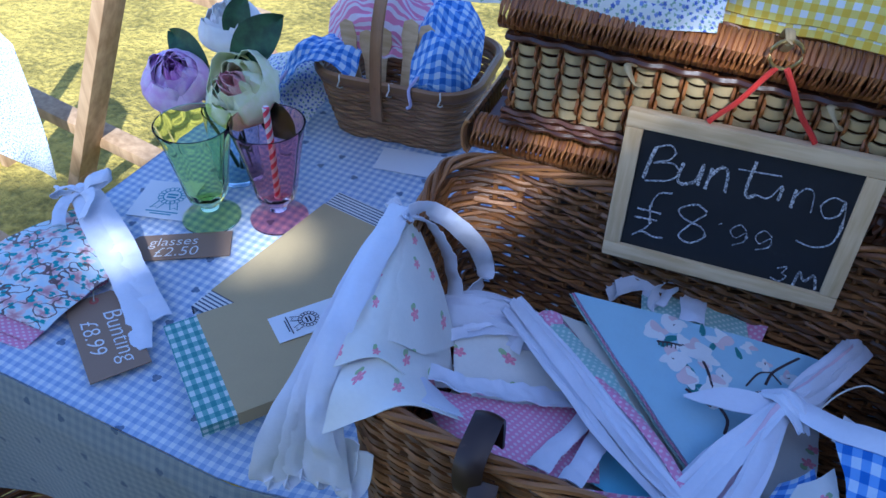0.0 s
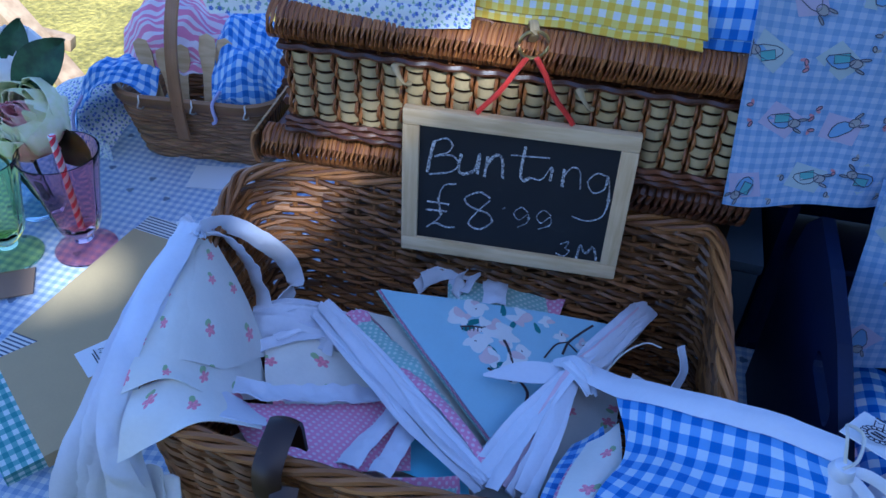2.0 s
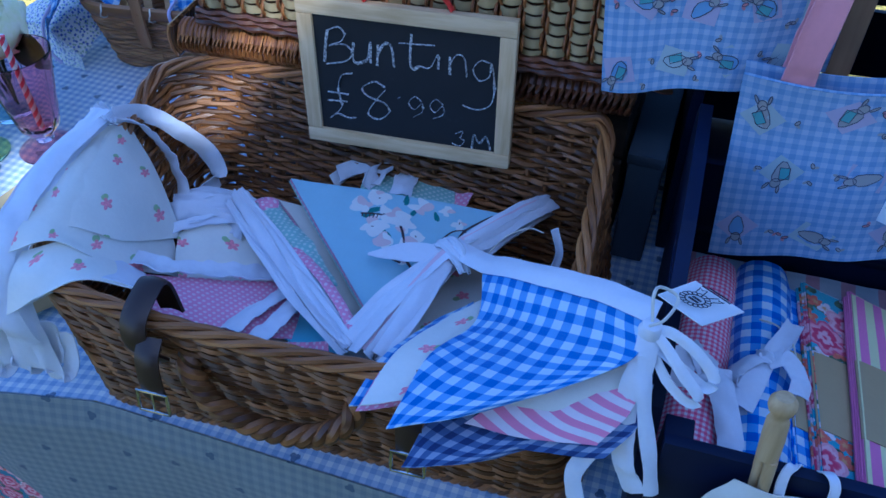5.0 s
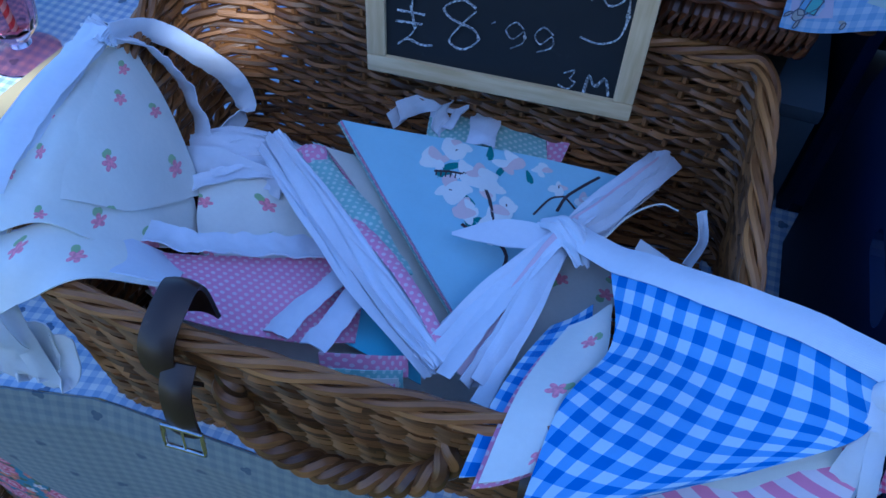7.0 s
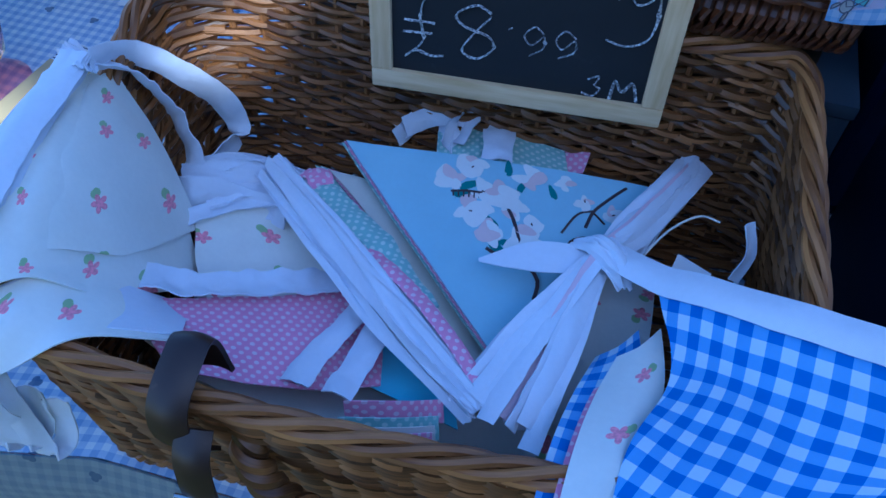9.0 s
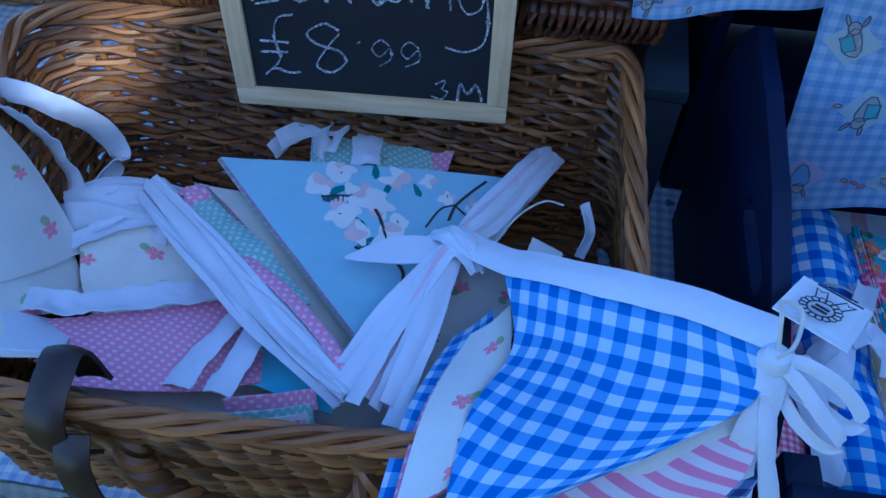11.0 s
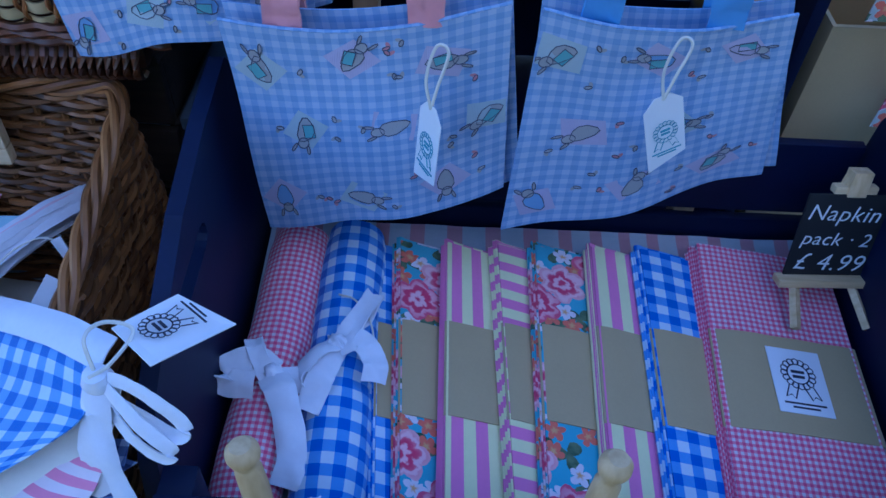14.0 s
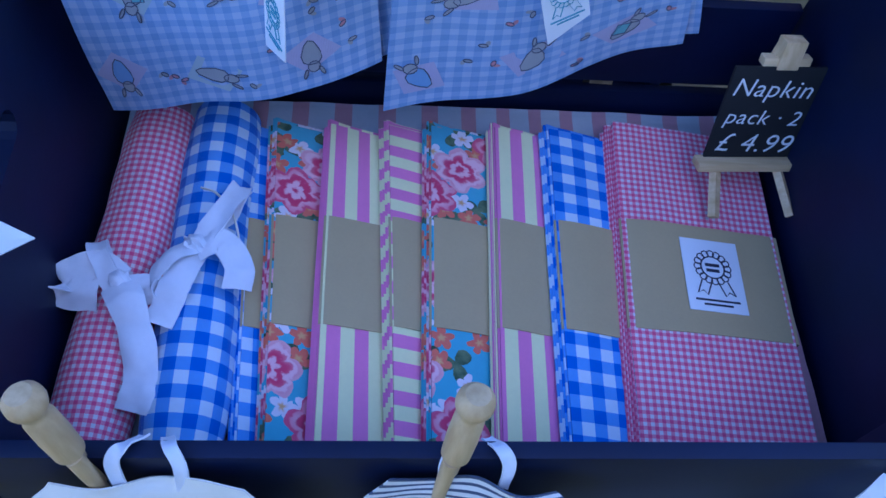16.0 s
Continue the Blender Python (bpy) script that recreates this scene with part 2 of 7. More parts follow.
def blooms(s, co, scale, radius, petals=5, seed=0.0, depth=0.35, squash=1.0, randomness=0.8):
    """Mask of flower shapes strewn over a cloth, the distance from each heart and its random colour."""
    mp = s.n("Mapping")
    s.put(mp.inputs["Vector"], co)
    mp.inputs["Location"].default_value = (seed, seed * 0.7, 0)
    mp.inputs["Scale"].default_value = (scale, scale * squash, 0)
    vo = s.n("TexVoronoi", feature="F1", voronoi_dimensions="2D")
    s.put(vo.inputs["Vector"], mp.outputs[0])
    vo.inputs["Scale"].default_value = 1.0
    vo.inputs["Randomness"].default_value = randomness
    d = s.n("VectorMath", operation="SUBTRACT")
    s.put(d.inputs[0], mp.outputs[0])
    s.put(d.inputs[1], vo.outputs["Position"])
    q = s.n("SeparateXYZ")
    s.put(q.inputs[0], d.outputs[0])
    rnd = s.n("SeparateXYZ")
    s.put(rnd.inputs[0], vo.outputs["Color"])
    ang = s.math("ADD", s.math("ARCTAN2", q.outputs[1], q.outputs[0]), s.math("MULTIPLY", rnd.outputs[0], 6.28))
    wave = s.math("ADD", 1.0 - depth, s.math("MULTIPLY", s.math("ABSOLUTE", s.math("COSINE", s.math("MULTIPLY", ang, petals / 2))), depth))
    rel = s.math("DIVIDE", vo.outputs["Distance"], s.math("MULTIPLY", wave, radius * scale))
    return s.math("LESS_THAN", rel, 1.0), rel, vo.outputs["Color"], rnd.outputs[1]


def shifted(s, co, x, y):
    m = s.n("VectorMath", operation="ADD")
    s.put(m.inputs[0], co)
    m.inputs[1].default_value = (x, y, 0)
    return m.outputs[0]


def sprig(name, ground=(0.86, 0.85, 0.78), flower=(0.75, 0.22, 0.30), leaf=(0.30, 0.50, 0.16), step=0.054, size=0.0074):
    s = Nodes(name)
    co, u, v = s.uv()
    lf, _, _, _ = blooms(s, shifted(s, co, 0.0075, 0.004), 1 / step, size * 0.62, 2, 3.0, 0.3, 1.0, 0.55)
    fl, rel, _, _ = blooms(s, co, 1 / step, size, 5, 3.0, 0.55, 1.0, 0.55)
    g, _ = s.noise(co, 420.0, 2.0)
    tint = s.mix(s.ramp(g, 0.35, 0.65), flower, tuple(min(1, c * 1.45) for c in flower))
    col = s.mix(s.math("MULTIPLY", lf, 0.8), ground, leaf)
    return s.cloth(s.mix(s.math("MULTIPLY", fl, 0.9), col, tint))


def roses(name, ground=(0.13, 0.42, 0.54), seed=0.0, k=1.0):
    """Large pink and red roses with leaves and small blossoms."""
    s = Nodes(name)
    co, u, v = s.uv()
    nz, nc = s.noise(co, 90.0, 3.0)
    wob = s.n("VectorMath", operation="MULTIPLY_ADD")
    s.put(wob.inputs[0], nc)
    wob.inputs[1].default_value = (0.006 * k,) * 3
    s.put(wob.inputs[2], co)
    c2 = wob.outputs[0]
    leaf, lrel, _, lr = blooms(s, c2, 30 / k, 0.0145 * k, 3, seed + 4.0, 0.8)
    col = s.mix(leaf, ground, s.mix(s.ramp(nz, 0.3, 0.7), (0.03, 0.08, 0.04), (0.16, 0.22, 0.11)))
    sm, srel, _, sr = blooms(s, c2, 46 / k, 0.0095 * k, 5, seed + 9.0, 0.5)
    smc = s.mix(s.ramp(srel, 0.1, 0.5), (0.70, 0.40, 0.16), s.mix(s.math("GREATER_THAN", sr, 0.32), (0.80, 0.72, 0.76), (0.70, 0.16, 0.10)))
    col = s.mix(sm, col, smc)
    big, rel, _, br = blooms(s, c2, 17 / k, 0.0225 * k, 6, seed, 0.28)
    ringy = s.math("SINE", s.math("ADD", s.math("MULTIPLY", rel, 13.0), s.math("MULTIPLY", nz, 9.0)))
    petal = s.mix(s.ramp(ringy, -0.5, 0.9), (0.62, 0.04, 0.13), (0.86, 0.50, 0.56))
    petal = s.mix(s.math("MULTIPLY", s.ramp(rel, 0.45, 1.0), 0.7), petal, s.mix(s.math("GREATER_THAN", br, 0.55), (0.85, 0.55, 0.58), (0.70, 0.12, 0.22)))
    return s.cloth(s.mix(big, col, petal))


def blossom_print(name):
    """Pale cloth crowded with blush blossom, brown twigs and teal leaves."""
    s = Nodes(name)
    co, u, v = s.uv()
    nz, nc = s.noise(co, 70.0, 4.0)
    wob = s.n("VectorMath", operation="MULTIPLY_ADD")
    s.put(wob.inputs[0], nc)
    wob.inputs[1].default_value = (0.012,) * 3
    s.put(wob.inputs[2], co)
    c2 = wob.outputs[0]
    col = s.mix(s.ramp(nz, 0.3, 0.7), (0.60, 0.74, 0.80), (0.74, 0.80, 0.80))
    big, rel, _, br = blooms(s, c2, 38, 0.0130, 5, 2.0, 0.5)
    petal = s.mix(s.ramp(rel, 0.15, 0.9), (0.62, 0.30, 0.32), s.mix(s.math("GREATER_THAN", br, 0.5), (0.86, 0.80, 0.74), (0.82, 0.62, 0.60)))
    col = s.mix(big, col, petal)
    lf, _, _, _ = blooms(s, c2, 52, 0.0058, 2, 6.0, 0.8)
    col = s.mix(lf, col, (0.06, 0.36, 0.36))
    tw = s.math("ABSOLUTE", s.math("SUBTRACT", s.noise(co, 26.0, 2.0)[0], 0.5))
    return s.cloth(s.mix(s.math("MULTIPLY", s.math("LESS_THAN", tw, 0.012), 0.9), col, (0.12, 0.06, 0.05)))


def ditsy(name):
    """White cloth with tiny blue and green flowers."""
    s = Nodes(name)
    co, u, v = s.uv()
    lf, _, _, _ = blooms(s, co, 150, 0.0019, 3, 2.0, 0.6)
    col = s.mix(lf, (0.78, 0.80, 0.78), (0.30, 0.45, 0.32))
    fl, rel, _, r = blooms(s, co, 120, 0.0024, 5, 7.0, 0.4)
    return s.cloth(s.mix(fl, col, s.mix(s.math("GREATER_THAN", r, 0.5), (0.10, 0.16, 0.50), (0.22, 0.30, 0.62))))


def storybook(name):
    """Soft pale blue gingham."""
    s = Nodes(name)
    co, u, v = s.uv()
    a, b = bars(s, s.math("ADD", u, 7.0), 0.0108), bars(s, s.math("ADD", v, 7.0), 0.0108)
    base = s.mix(s.math("MAXIMUM", a, b), (0.44, 0.53, 0.72), (0.31, 0.43, 0.68))
    base = s.mix(s.math("MULTIPLY", a, b), base, (0.22, 0.35, 0.63))
    return s.cloth(base)


def cane(name, lo, hi, rough=0.45):
    """Willow or cane: each strand its own tone, with lengthwise grain."""
    s = Nodes(name, rough)
    r = s.n("NewGeometry").outputs["Random Per Island"]
    co, u, v = s.uv()
    m = s.n("Mapping")
    s.put(m.inputs["Vector"], s.obj())
    f, _ = s.noise(s.obj(), 35.0, 3.0)
    st = s.n("CombineXYZ")
    s.put(st.inputs[0], s.math("MULTIPLY", u, 30.0))
    s.put(st.inputs[1], s.math("MULTIPLY", v, 900.0))
    s.put(st.inputs[2], s.math("MULTIPLY", r, 50.0))
    g, _ = s.noise(st.outputs[0], 1.0, 3.0)
    k = s.math("ADD", s.math("MULTIPLY", r, 0.45), s.math("ADD", s.math("MULTIPLY", f, 0.35), s.math("MULTIPLY", g, 0.35)))
    s.bump(g, 0.35, 0.0006)
    return s.done(s.mix(s.ramp(k, 0.2, 0.95), lo, hi))


def wood(name, lo, hi, axis=0, rough=0.6, scale=1.0):
    s = Nodes(name, rough)
    m = s.n("Mapping")
    s.put(m.inputs["Vector"], s.obj())
    sc = [140.0 * scale] * 3
    sc[axis] = 9.0 * scale
    m.inputs["Scale"].default_value = sc
    f, _ = s.noise(m.outputs[0], 1.0, 4.0)
    g, _ = s.noise(s.obj(), 14.0, 3.0)
    s.bump(f, 0.2, 0.0006)
    return s.done(s.mix(s.ramp(s.math("ADD", s.math("MULTIPLY", f, 0.75), s.math("MULTIPLY", g, 0.35)), 0.3, 0.8), lo, hi))


def painted(name, c, rough=0.5, wear=None):
    s = Nodes(name, rough)
    f, _ = s.noise(s.obj(), 18.0, 5.0)
    g, _ = s.noise(s.obj(), 150.0, 3.0)
    s.bump(s.math("ADD", f, s.math("MULTIPLY", g, 0.4)), 0.15, 0.001)
    k = s.ramp(f, 0.25, 0.8)
    col = s.mix(k, tuple(x * 0.8 for x in c), tuple(min(1, x * 1.2) for x in c))
    if wear:
        col = s.mix(s.math("MULTIPLY", s.ramp(s.math("ADD", s.math("MULTIPLY", f, 0.5), s.math("MULTIPLY", g, 0.5)), 0.60, 0.72), 0.7), col, wear)
    return s.done(col)


def paper(name, c, grain=0.08):
    s = Nodes(name, 0.75)
    f, _ = s.noise(s.obj(), 40.0, 4.0)
    g, _ = s.noise(s.obj(), 420.0, 2.0)
    s.bump(s.math("ADD", f, s.math("MULTIPLY", g, 0.5)), 0.12, 0.001)
    k = s.math("ADD", 1 - grain, s.math("MULTIPLY", s.math("ADD", f, g), grain))
    return s.done(s.mix(1.0, c, s.n_val(k), "MULTIPLY"))


def tinted_glass(name, c):
    return Nodes(name, 0.04, Transmission_Weight=1.0, IOR=1.22).done(c)


s = Nodes("table_gingham")
co, u, v = s.uv()
a, b = bars(s, u, 0.0125), bars(s, s.math("ADD", v, 3.0), 0.0125)
col = s.mix(s.math("MAXIMUM", a, b), (0.74, 0.77, 0.80), (0.50, 0.58, 0.72))
col = s.mix(s.math("MULTIPLY", a, b), col, (0.33, 0.43, 0.64))
mk, mrel, _, _ = blooms(s, co, 14.0, 0.0058, 3, 2.0, 0.4, 1.0, 0.6)
M_TABLE = s.cloth(s.mix(s.math("MULTIPLY", mk, 0.8), col, (0.06, 0.10, 0.20)), 0.0008)
# greyer, weaker check for the front drop; its shade is mixed into the colours
s = Nodes("shaded_sheer_cloth")
co, u, v = s.uv()
a, b = bars(s, u, 0.0125), bars(s, s.math("ADD", v, 3.0), 0.0125)
col = s.mix(s.math("MAXIMUM", a, b), (0.27, 0.29, 0.275), (0.225, 0.25, 0.25))
col = s.mix(s.math("MULTIPLY", a, b), col, (0.18, 0.21, 0.23))
mk, mrel, _, _ = blooms(s, co, 14.0, 0.0058, 3, 2.0, 0.4, 1.0, 0.6)
M_SHADEDSHEER = s.cloth(s.mix(s.math("MULTIPLY", mk, 0.8), col, (0.05, 0.08, 0.14)), 0.0008)
M_BLUE = gingham("blue_gingham", (0.62, 0.74, 0.90), (0.20, 0.38, 0.78), (0.05, 0.16, 0.56), 0.0175)
M_BLUE2 = gingham("blue_check", (0.66, 0.76, 0.90), (0.15, 0.34, 0.80), (0.02, 0.13, 0.62), 0.019)
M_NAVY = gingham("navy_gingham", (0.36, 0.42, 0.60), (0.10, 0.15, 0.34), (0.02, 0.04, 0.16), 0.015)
M_PINK = gingham("pink_gingham", (0.76, 0.68, 0.72), (0.76, 0.26, 0.36), (0.72, 0.08, 0.21), 0.0056)
M_YELLOW = gingham("yellow_gingham", (0.80, 0.80, 0.74), (0.80, 0.66, 0.14), (0.78, 0.52, 0.03), 0.0125)
M_GREEN = gingham("green_gingham", (0.66, 0.74, 0.70), (0.20, 0.42, 0.40), (0.08, 0.28, 0.28), 0.011)
M_STRIPE = stripes("pink_stripe", (0.84, 0.82, 0.44), (0.76, 0.22, 0.46), 0.021)
M_STRIPE2 = stripes("pink_stripe_across", (0.84, 0.82, 0.44), (0.76, 0.22, 0.46), 0.021, 0.5, True)
M_CANDY = stripes("candy_stripe", (0.80, 0.70, 0.74), (0.74, 0.26, 0.42), 0.0125)
M_TICK = stripes("ticking_stripe", (0.72, 0.72, 0.68), (0.06, 0.08, 0.14), 0.0055, 0.4)
M_LINING = stripes("lining_stripe", (0.42, 0.46, 0.50), (0.44, 0.24, 0.27), 0.035, 0.4)
M_WHITE = plain_cloth("white_cotton", (0.76, 0.78, 0.86))
M_PALEPINK = plain_cloth("pale_pink_cotton", (0.76, 0.58, 0.66))
M_CREAM = plain_cloth("cream_cotton", (0.76, 0.74, 0.66))
M_AQUA = plain_cloth("aqua_cotton", (0.22, 0.55, 0.70))
M_POWDER = plain_cloth("powder_blue_cotton", (0.42, 0.63, 0.74))
M_PINKP = plain_cloth("pink_webbing", (0.75, 0.33, 0.36))
M_BLUEP = plain_cloth("blue_webbing", (0.14, 0.33, 0.70))
M_POLKA = dots("pink_polka", (0.75, 0.30, 0.48), (0.80, 0.62, 0.70), 0.0085)
M_MINTP = dots("mint_polka", (0.36, 0.58, 0.54), (0.66, 0.76, 0.70), 0.0085)
M_SPRIG = sprig("rosebud_cotton")
M_ROSES = roses("rose_cotton")
M_ROSES2 = roses("rose_cotton_dark", (0.06, 0.22, 0.34), 5.0, 0.9)
M_DITSY = ditsy("ditsy_cotton")
M_STORY = storybook("storybook_gingham")
M_LINEN = roses("rose_linen", (0.50, 0.55, 0.56), 12.0, 1.2)
M_WILLOW = cane("willow", (0.040, 0.015, 0.005), (0.34, 0.150, 0.044), 0.38)
M_BUFF = cane("buff_willow", (0.12, 0.045, 0.013), (0.46, 0.21, 0.062), 0.4)
M_DARKCANE = cane("dark_cane", (0.030, 0.009, 0.004), (0.19, 0.065, 0.022), 0.35)
M_REDCANE = cane("red_brown_cane", (0.14, 0.042, 0.010), (0.42, 0.17, 0.040), 0.35)
M_CHIP = cane("pale_chip", (0.24, 0.17, 0.07), (0.50, 0.38, 0.18), 0.5)
M_TAN = cane("tan_splint", (0.17, 0.085, 0.03), (0.38, 0.21, 0.09))
M_PINE = wood("pine", (0.54, 0.36, 0.16), (0.78, 0.60, 0.35))
M_PINEY = wood("pine_upright", (0.54, 0.36, 0.16), (0.78, 0.60, 0.35), 2)
M_TRESTLE = wood("trestle_wood", (0.34, 0.21, 0.10), (0.58, 0.40, 0.22), 2, 0.6, 0.4)
M_DARKWOOD = wood("dark_wood", (0.020, 0.013, 0.009), (0.055, 0.036, 0.024))
M_NAVYP = painted("navy_paint", (0.0025, 0.0065, 0.036), 0.55, (0.007, 0.013, 0.05))
M_NAVYP.node_tree.nodes["Principled BSDF"].inputs["Specular IOR Level"].default_value = 0.3
M_SLATE = painted("slate", (0.010, 0.011, 0.013), 0.75, (0.026, 0.027, 0.03))
M_KRAFT = paper("kraft_paper", (0.47, 0.365, 0.185))
M_KRAFTD = paper("kraft_board", (0.30, 0.20, 0.13))
M_SLATEBLUE = paper("slate_blue_card", (0.07, 0.09, 0.12))
M_CARD = paper("white_card", (0.82, 0.83, 0.85), 0.04)
M_INK = Nodes("ink", 0.7).done((0.03, 0.03, 0.05))
M_TEAL = Nodes("teal_ink", 0.7).done((0.12, 0.35, 0.45))
s = Nodes("chalk", 0.95)
f, _ = s.noise(s.obj(), 520.0, 3.0)
M_CHALK = s.done(s.mix(s.ramp(f, 0.36, 0.66), (0.09, 0.09, 0.10), (0.68, 0.68, 0.68)))
s = Nodes("rubbed_chalk", 0.95)
f, _ = s.noise(s.obj(), 480.0, 3.0)
M_CHALKF = s.done(s.mix(s.ramp(f, 0.40, 0.70), (0.10, 0.10, 0.105), (0.66, 0.66, 0.67)))
M_PAINTPEN = Nodes("white_pen", 0.6).done((0.80, 0.80, 0.80))
M_CORD = plain_cloth("red_cord", (0.62, 0.03, 0.015))
M_LILACCORD = plain_cloth("lilac_cord", (0.55, 0.52, 0.78))
M_STRING = plain_cloth("string", (0.72, 0.70, 0.62))
M_BRASS = Nodes("brass", 0.3, 1.0).done((0.55, 0.40, 0.16))
M_STEEL = Nodes("steel", 0.25, 1.0).done((0.58, 0.57, 0.54))
M_LEATHER = painted("leather", (0.030, 0.014, 0.010), 0.42, (0.09, 0.05, 0.035))
M_GRASS = Nodes("grass_ground", 0.95)
f, _ = M_GRASS.noise(M_GRASS.obj(), 3.0, 5.0)
g, _ = M_GRASS.noise(M_GRASS.obj(), 45.0, 4.0)
M_GRASS.bump(g, 0.8, 0.03)
M_GRASS = M_GRASS.done(M_GRASS.mix(M_GRASS.ramp(M_GRASS.math("ADD", M_GRASS.math("MULTIPLY", f, 0.5), M_GRASS.math("MULTIPLY", g, 0.5)), 0.3, 0.7), (0.18, 0.15, 0.022), (0.74, 0.55, 0.10)))
M_GREENG, M_PINKG = tinted_glass("green_glass", (0.86, 1.0, 0.56)), tinted_glass("pink_glass", (1.0, 0.60, 0.66))
M_TEALG = tinted_glass("teal_glass", (0.85, 0.95, 0.95))
M_PATCHP = plain_cloth("print_pink", (0.48, 0.44, 0.62))
M_PATCHC = plain_cloth("print_cream", (0.44, 0.53, 0.58))
M_FIGURE = plain_cloth("print_brown", (0.38, 0.38, 0.40))
M_FIGBLUE = plain_cloth("print_blue", (0.22, 0.38, 0.66))
M_AQUAP = plain_cloth("print_aqua", (0.17, 0.42, 0.46))
M_LINE = plain_cloth("print_line", (0.10, 0.11, 0.17))
M_ROSEP = plain_cloth("print_rose", (0.58, 0.26, 0.30))


# ---- the setting ----
TOP = 0.74
b = Build()
n = 60
G = np.zeros((n, n, 3))
for i in range(n):
    for j in range(n):
        x, y = [math.copysign(abs(k) ** 3.0, k) * 60 for k in (2 * i / (n - 1) - 1, 2 * j / (n - 1) - 1)]
        G[i, j] = (x, y, 0.02 * noise.noise(Vector((x, y, 0))) if abs(x) + abs(y) < 20 else 0)
ground = part("ground", b.grid(G, 120, 120, 0.02), M_GRASS)
tagged(ground, "sunlit patchy mown grass with bare yellow spots", "grass", kind="structure")


H_OUT = Vector((math.sin(radians(SUN_AZ)), math.cos(radians(SUN_AZ)), 0))
H_ALONG = Vector((-H_OUT.y, H_OUT.x, 0))


def hedge():
    """An unseen hedge added on the sunny side to shade the stall; gaps in its leafy top let spots of sun through."""
    th = thing("hedge", "tall dark green hedge shading the stall", "hedge")
    n = 40
    G = np.zeros((n, 12, 3))
    for i in range(n):
        for j in range(12):
            p = H_OUT * (4.0 + 0.08 * noise.noise(Vector((i * 0.7, j * 0.9, 0)))) + H_ALONG * (-3.4 + 8.2 * i / (n - 1))
            G[i, j] = (p.x, p.y, 4.98 * j / 11 + (0.05 * noise.noise(Vector((i * 0.9, 3, 0))) if j == 11 else 0))
    part("core", Build().grid(G, 7.4, 5, 0.25), M_LEAF, th)
    # openings chosen by where spots of sun are to land on the stall
    gaps = ((0.195, 5.20, 0.046), (0.27, 5.27, 0.040), (-0.07, 5.14, 0.060), (0.03, 5.20, 0.032), (-0.27, 5.14, 0.050), (0.38, 5.33, 0.060), (0.57, 5.54, 0.100), (0.78, 5.52, 0.070), (0.32, 5.48, 0.040), (-0.55, 5.22, 0.07))
    rnd = random.Random(12)
    b = Build()
    for k in range(11000):
        s = rnd.uniform(-1.1, 1.5) if k % 4 else rnd.uniform(-2.8, 4.6)
        z = 5.0 + 0.66 * rnd.random() ** 1.15 + 0.06 * noise.noise(Vector((s * 2.0, 5.0, 1.0)))
        d = rnd.uniform(-0.12, 0.12)
        if any(math.hypot(s - a, z - 0.9 * d - c) < r * (1.25 + 0.4 * noise.noise(Vector((s * 14, z * 14, a)))) for a, c, r in gaps) or (s < -0.5 and z > 5.42):
            continue
        c = H_OUT * (4.0 + d) + H_ALONG * s
        r = rnd.uniform(0.022, 0.040)
        e = Euler((rnd.uniform(-0.9, 0.9), rnd.uniform(-0.9, 0.9), rnd.uniform(0, 6.28))).to_matrix()
        pts = [Vector((c.x, c.y, z)) + e @ Vector(p) for p in ((0, -r * 1.3, 0), (r * 0.7, -r * 0.2, 0.004), (r * 0.5, r * 0.7, 0.002), (0, r * 1.4, -0.006), (-r * 0.5, r * 0.7, 0.002), (-r * 0.7, -r * 0.2, 0.004))]
        b.add(pts, [(0, 1, 2, 3), (0, 3, 4, 5)])
    tagged(part("leaves", b, M_LEAF, th, "many small dark green leaves"), kind="stuff")


def petal_mat(name, a, c):
    s = Nodes(name, 0.6)
    f, _ = s.noise(s.obj(), 60.0, 3.0)
    s.b.inputs["Subsurface Weight"].default_value = 0.15
    s.b.inputs["Subsurface Radius"].default_value = (0.004, 0.003, 0.003)
    return s.done(s.mix(s.ramp(f, 0.3, 0.7), a, c))


M_LEAF = petal_mat("dark_leaf", (0.012, 0.045, 0.018), (0.035, 0.10, 0.035))
hedge()


def table_edge(x):
    """The table's front edge runs slightly askew."""
    return float(np.interp(x, (-0.80, -0.33, -0.20, 0.30, 1.40), (0.405, 0.411, 0.442, 0.450, 0.458)))


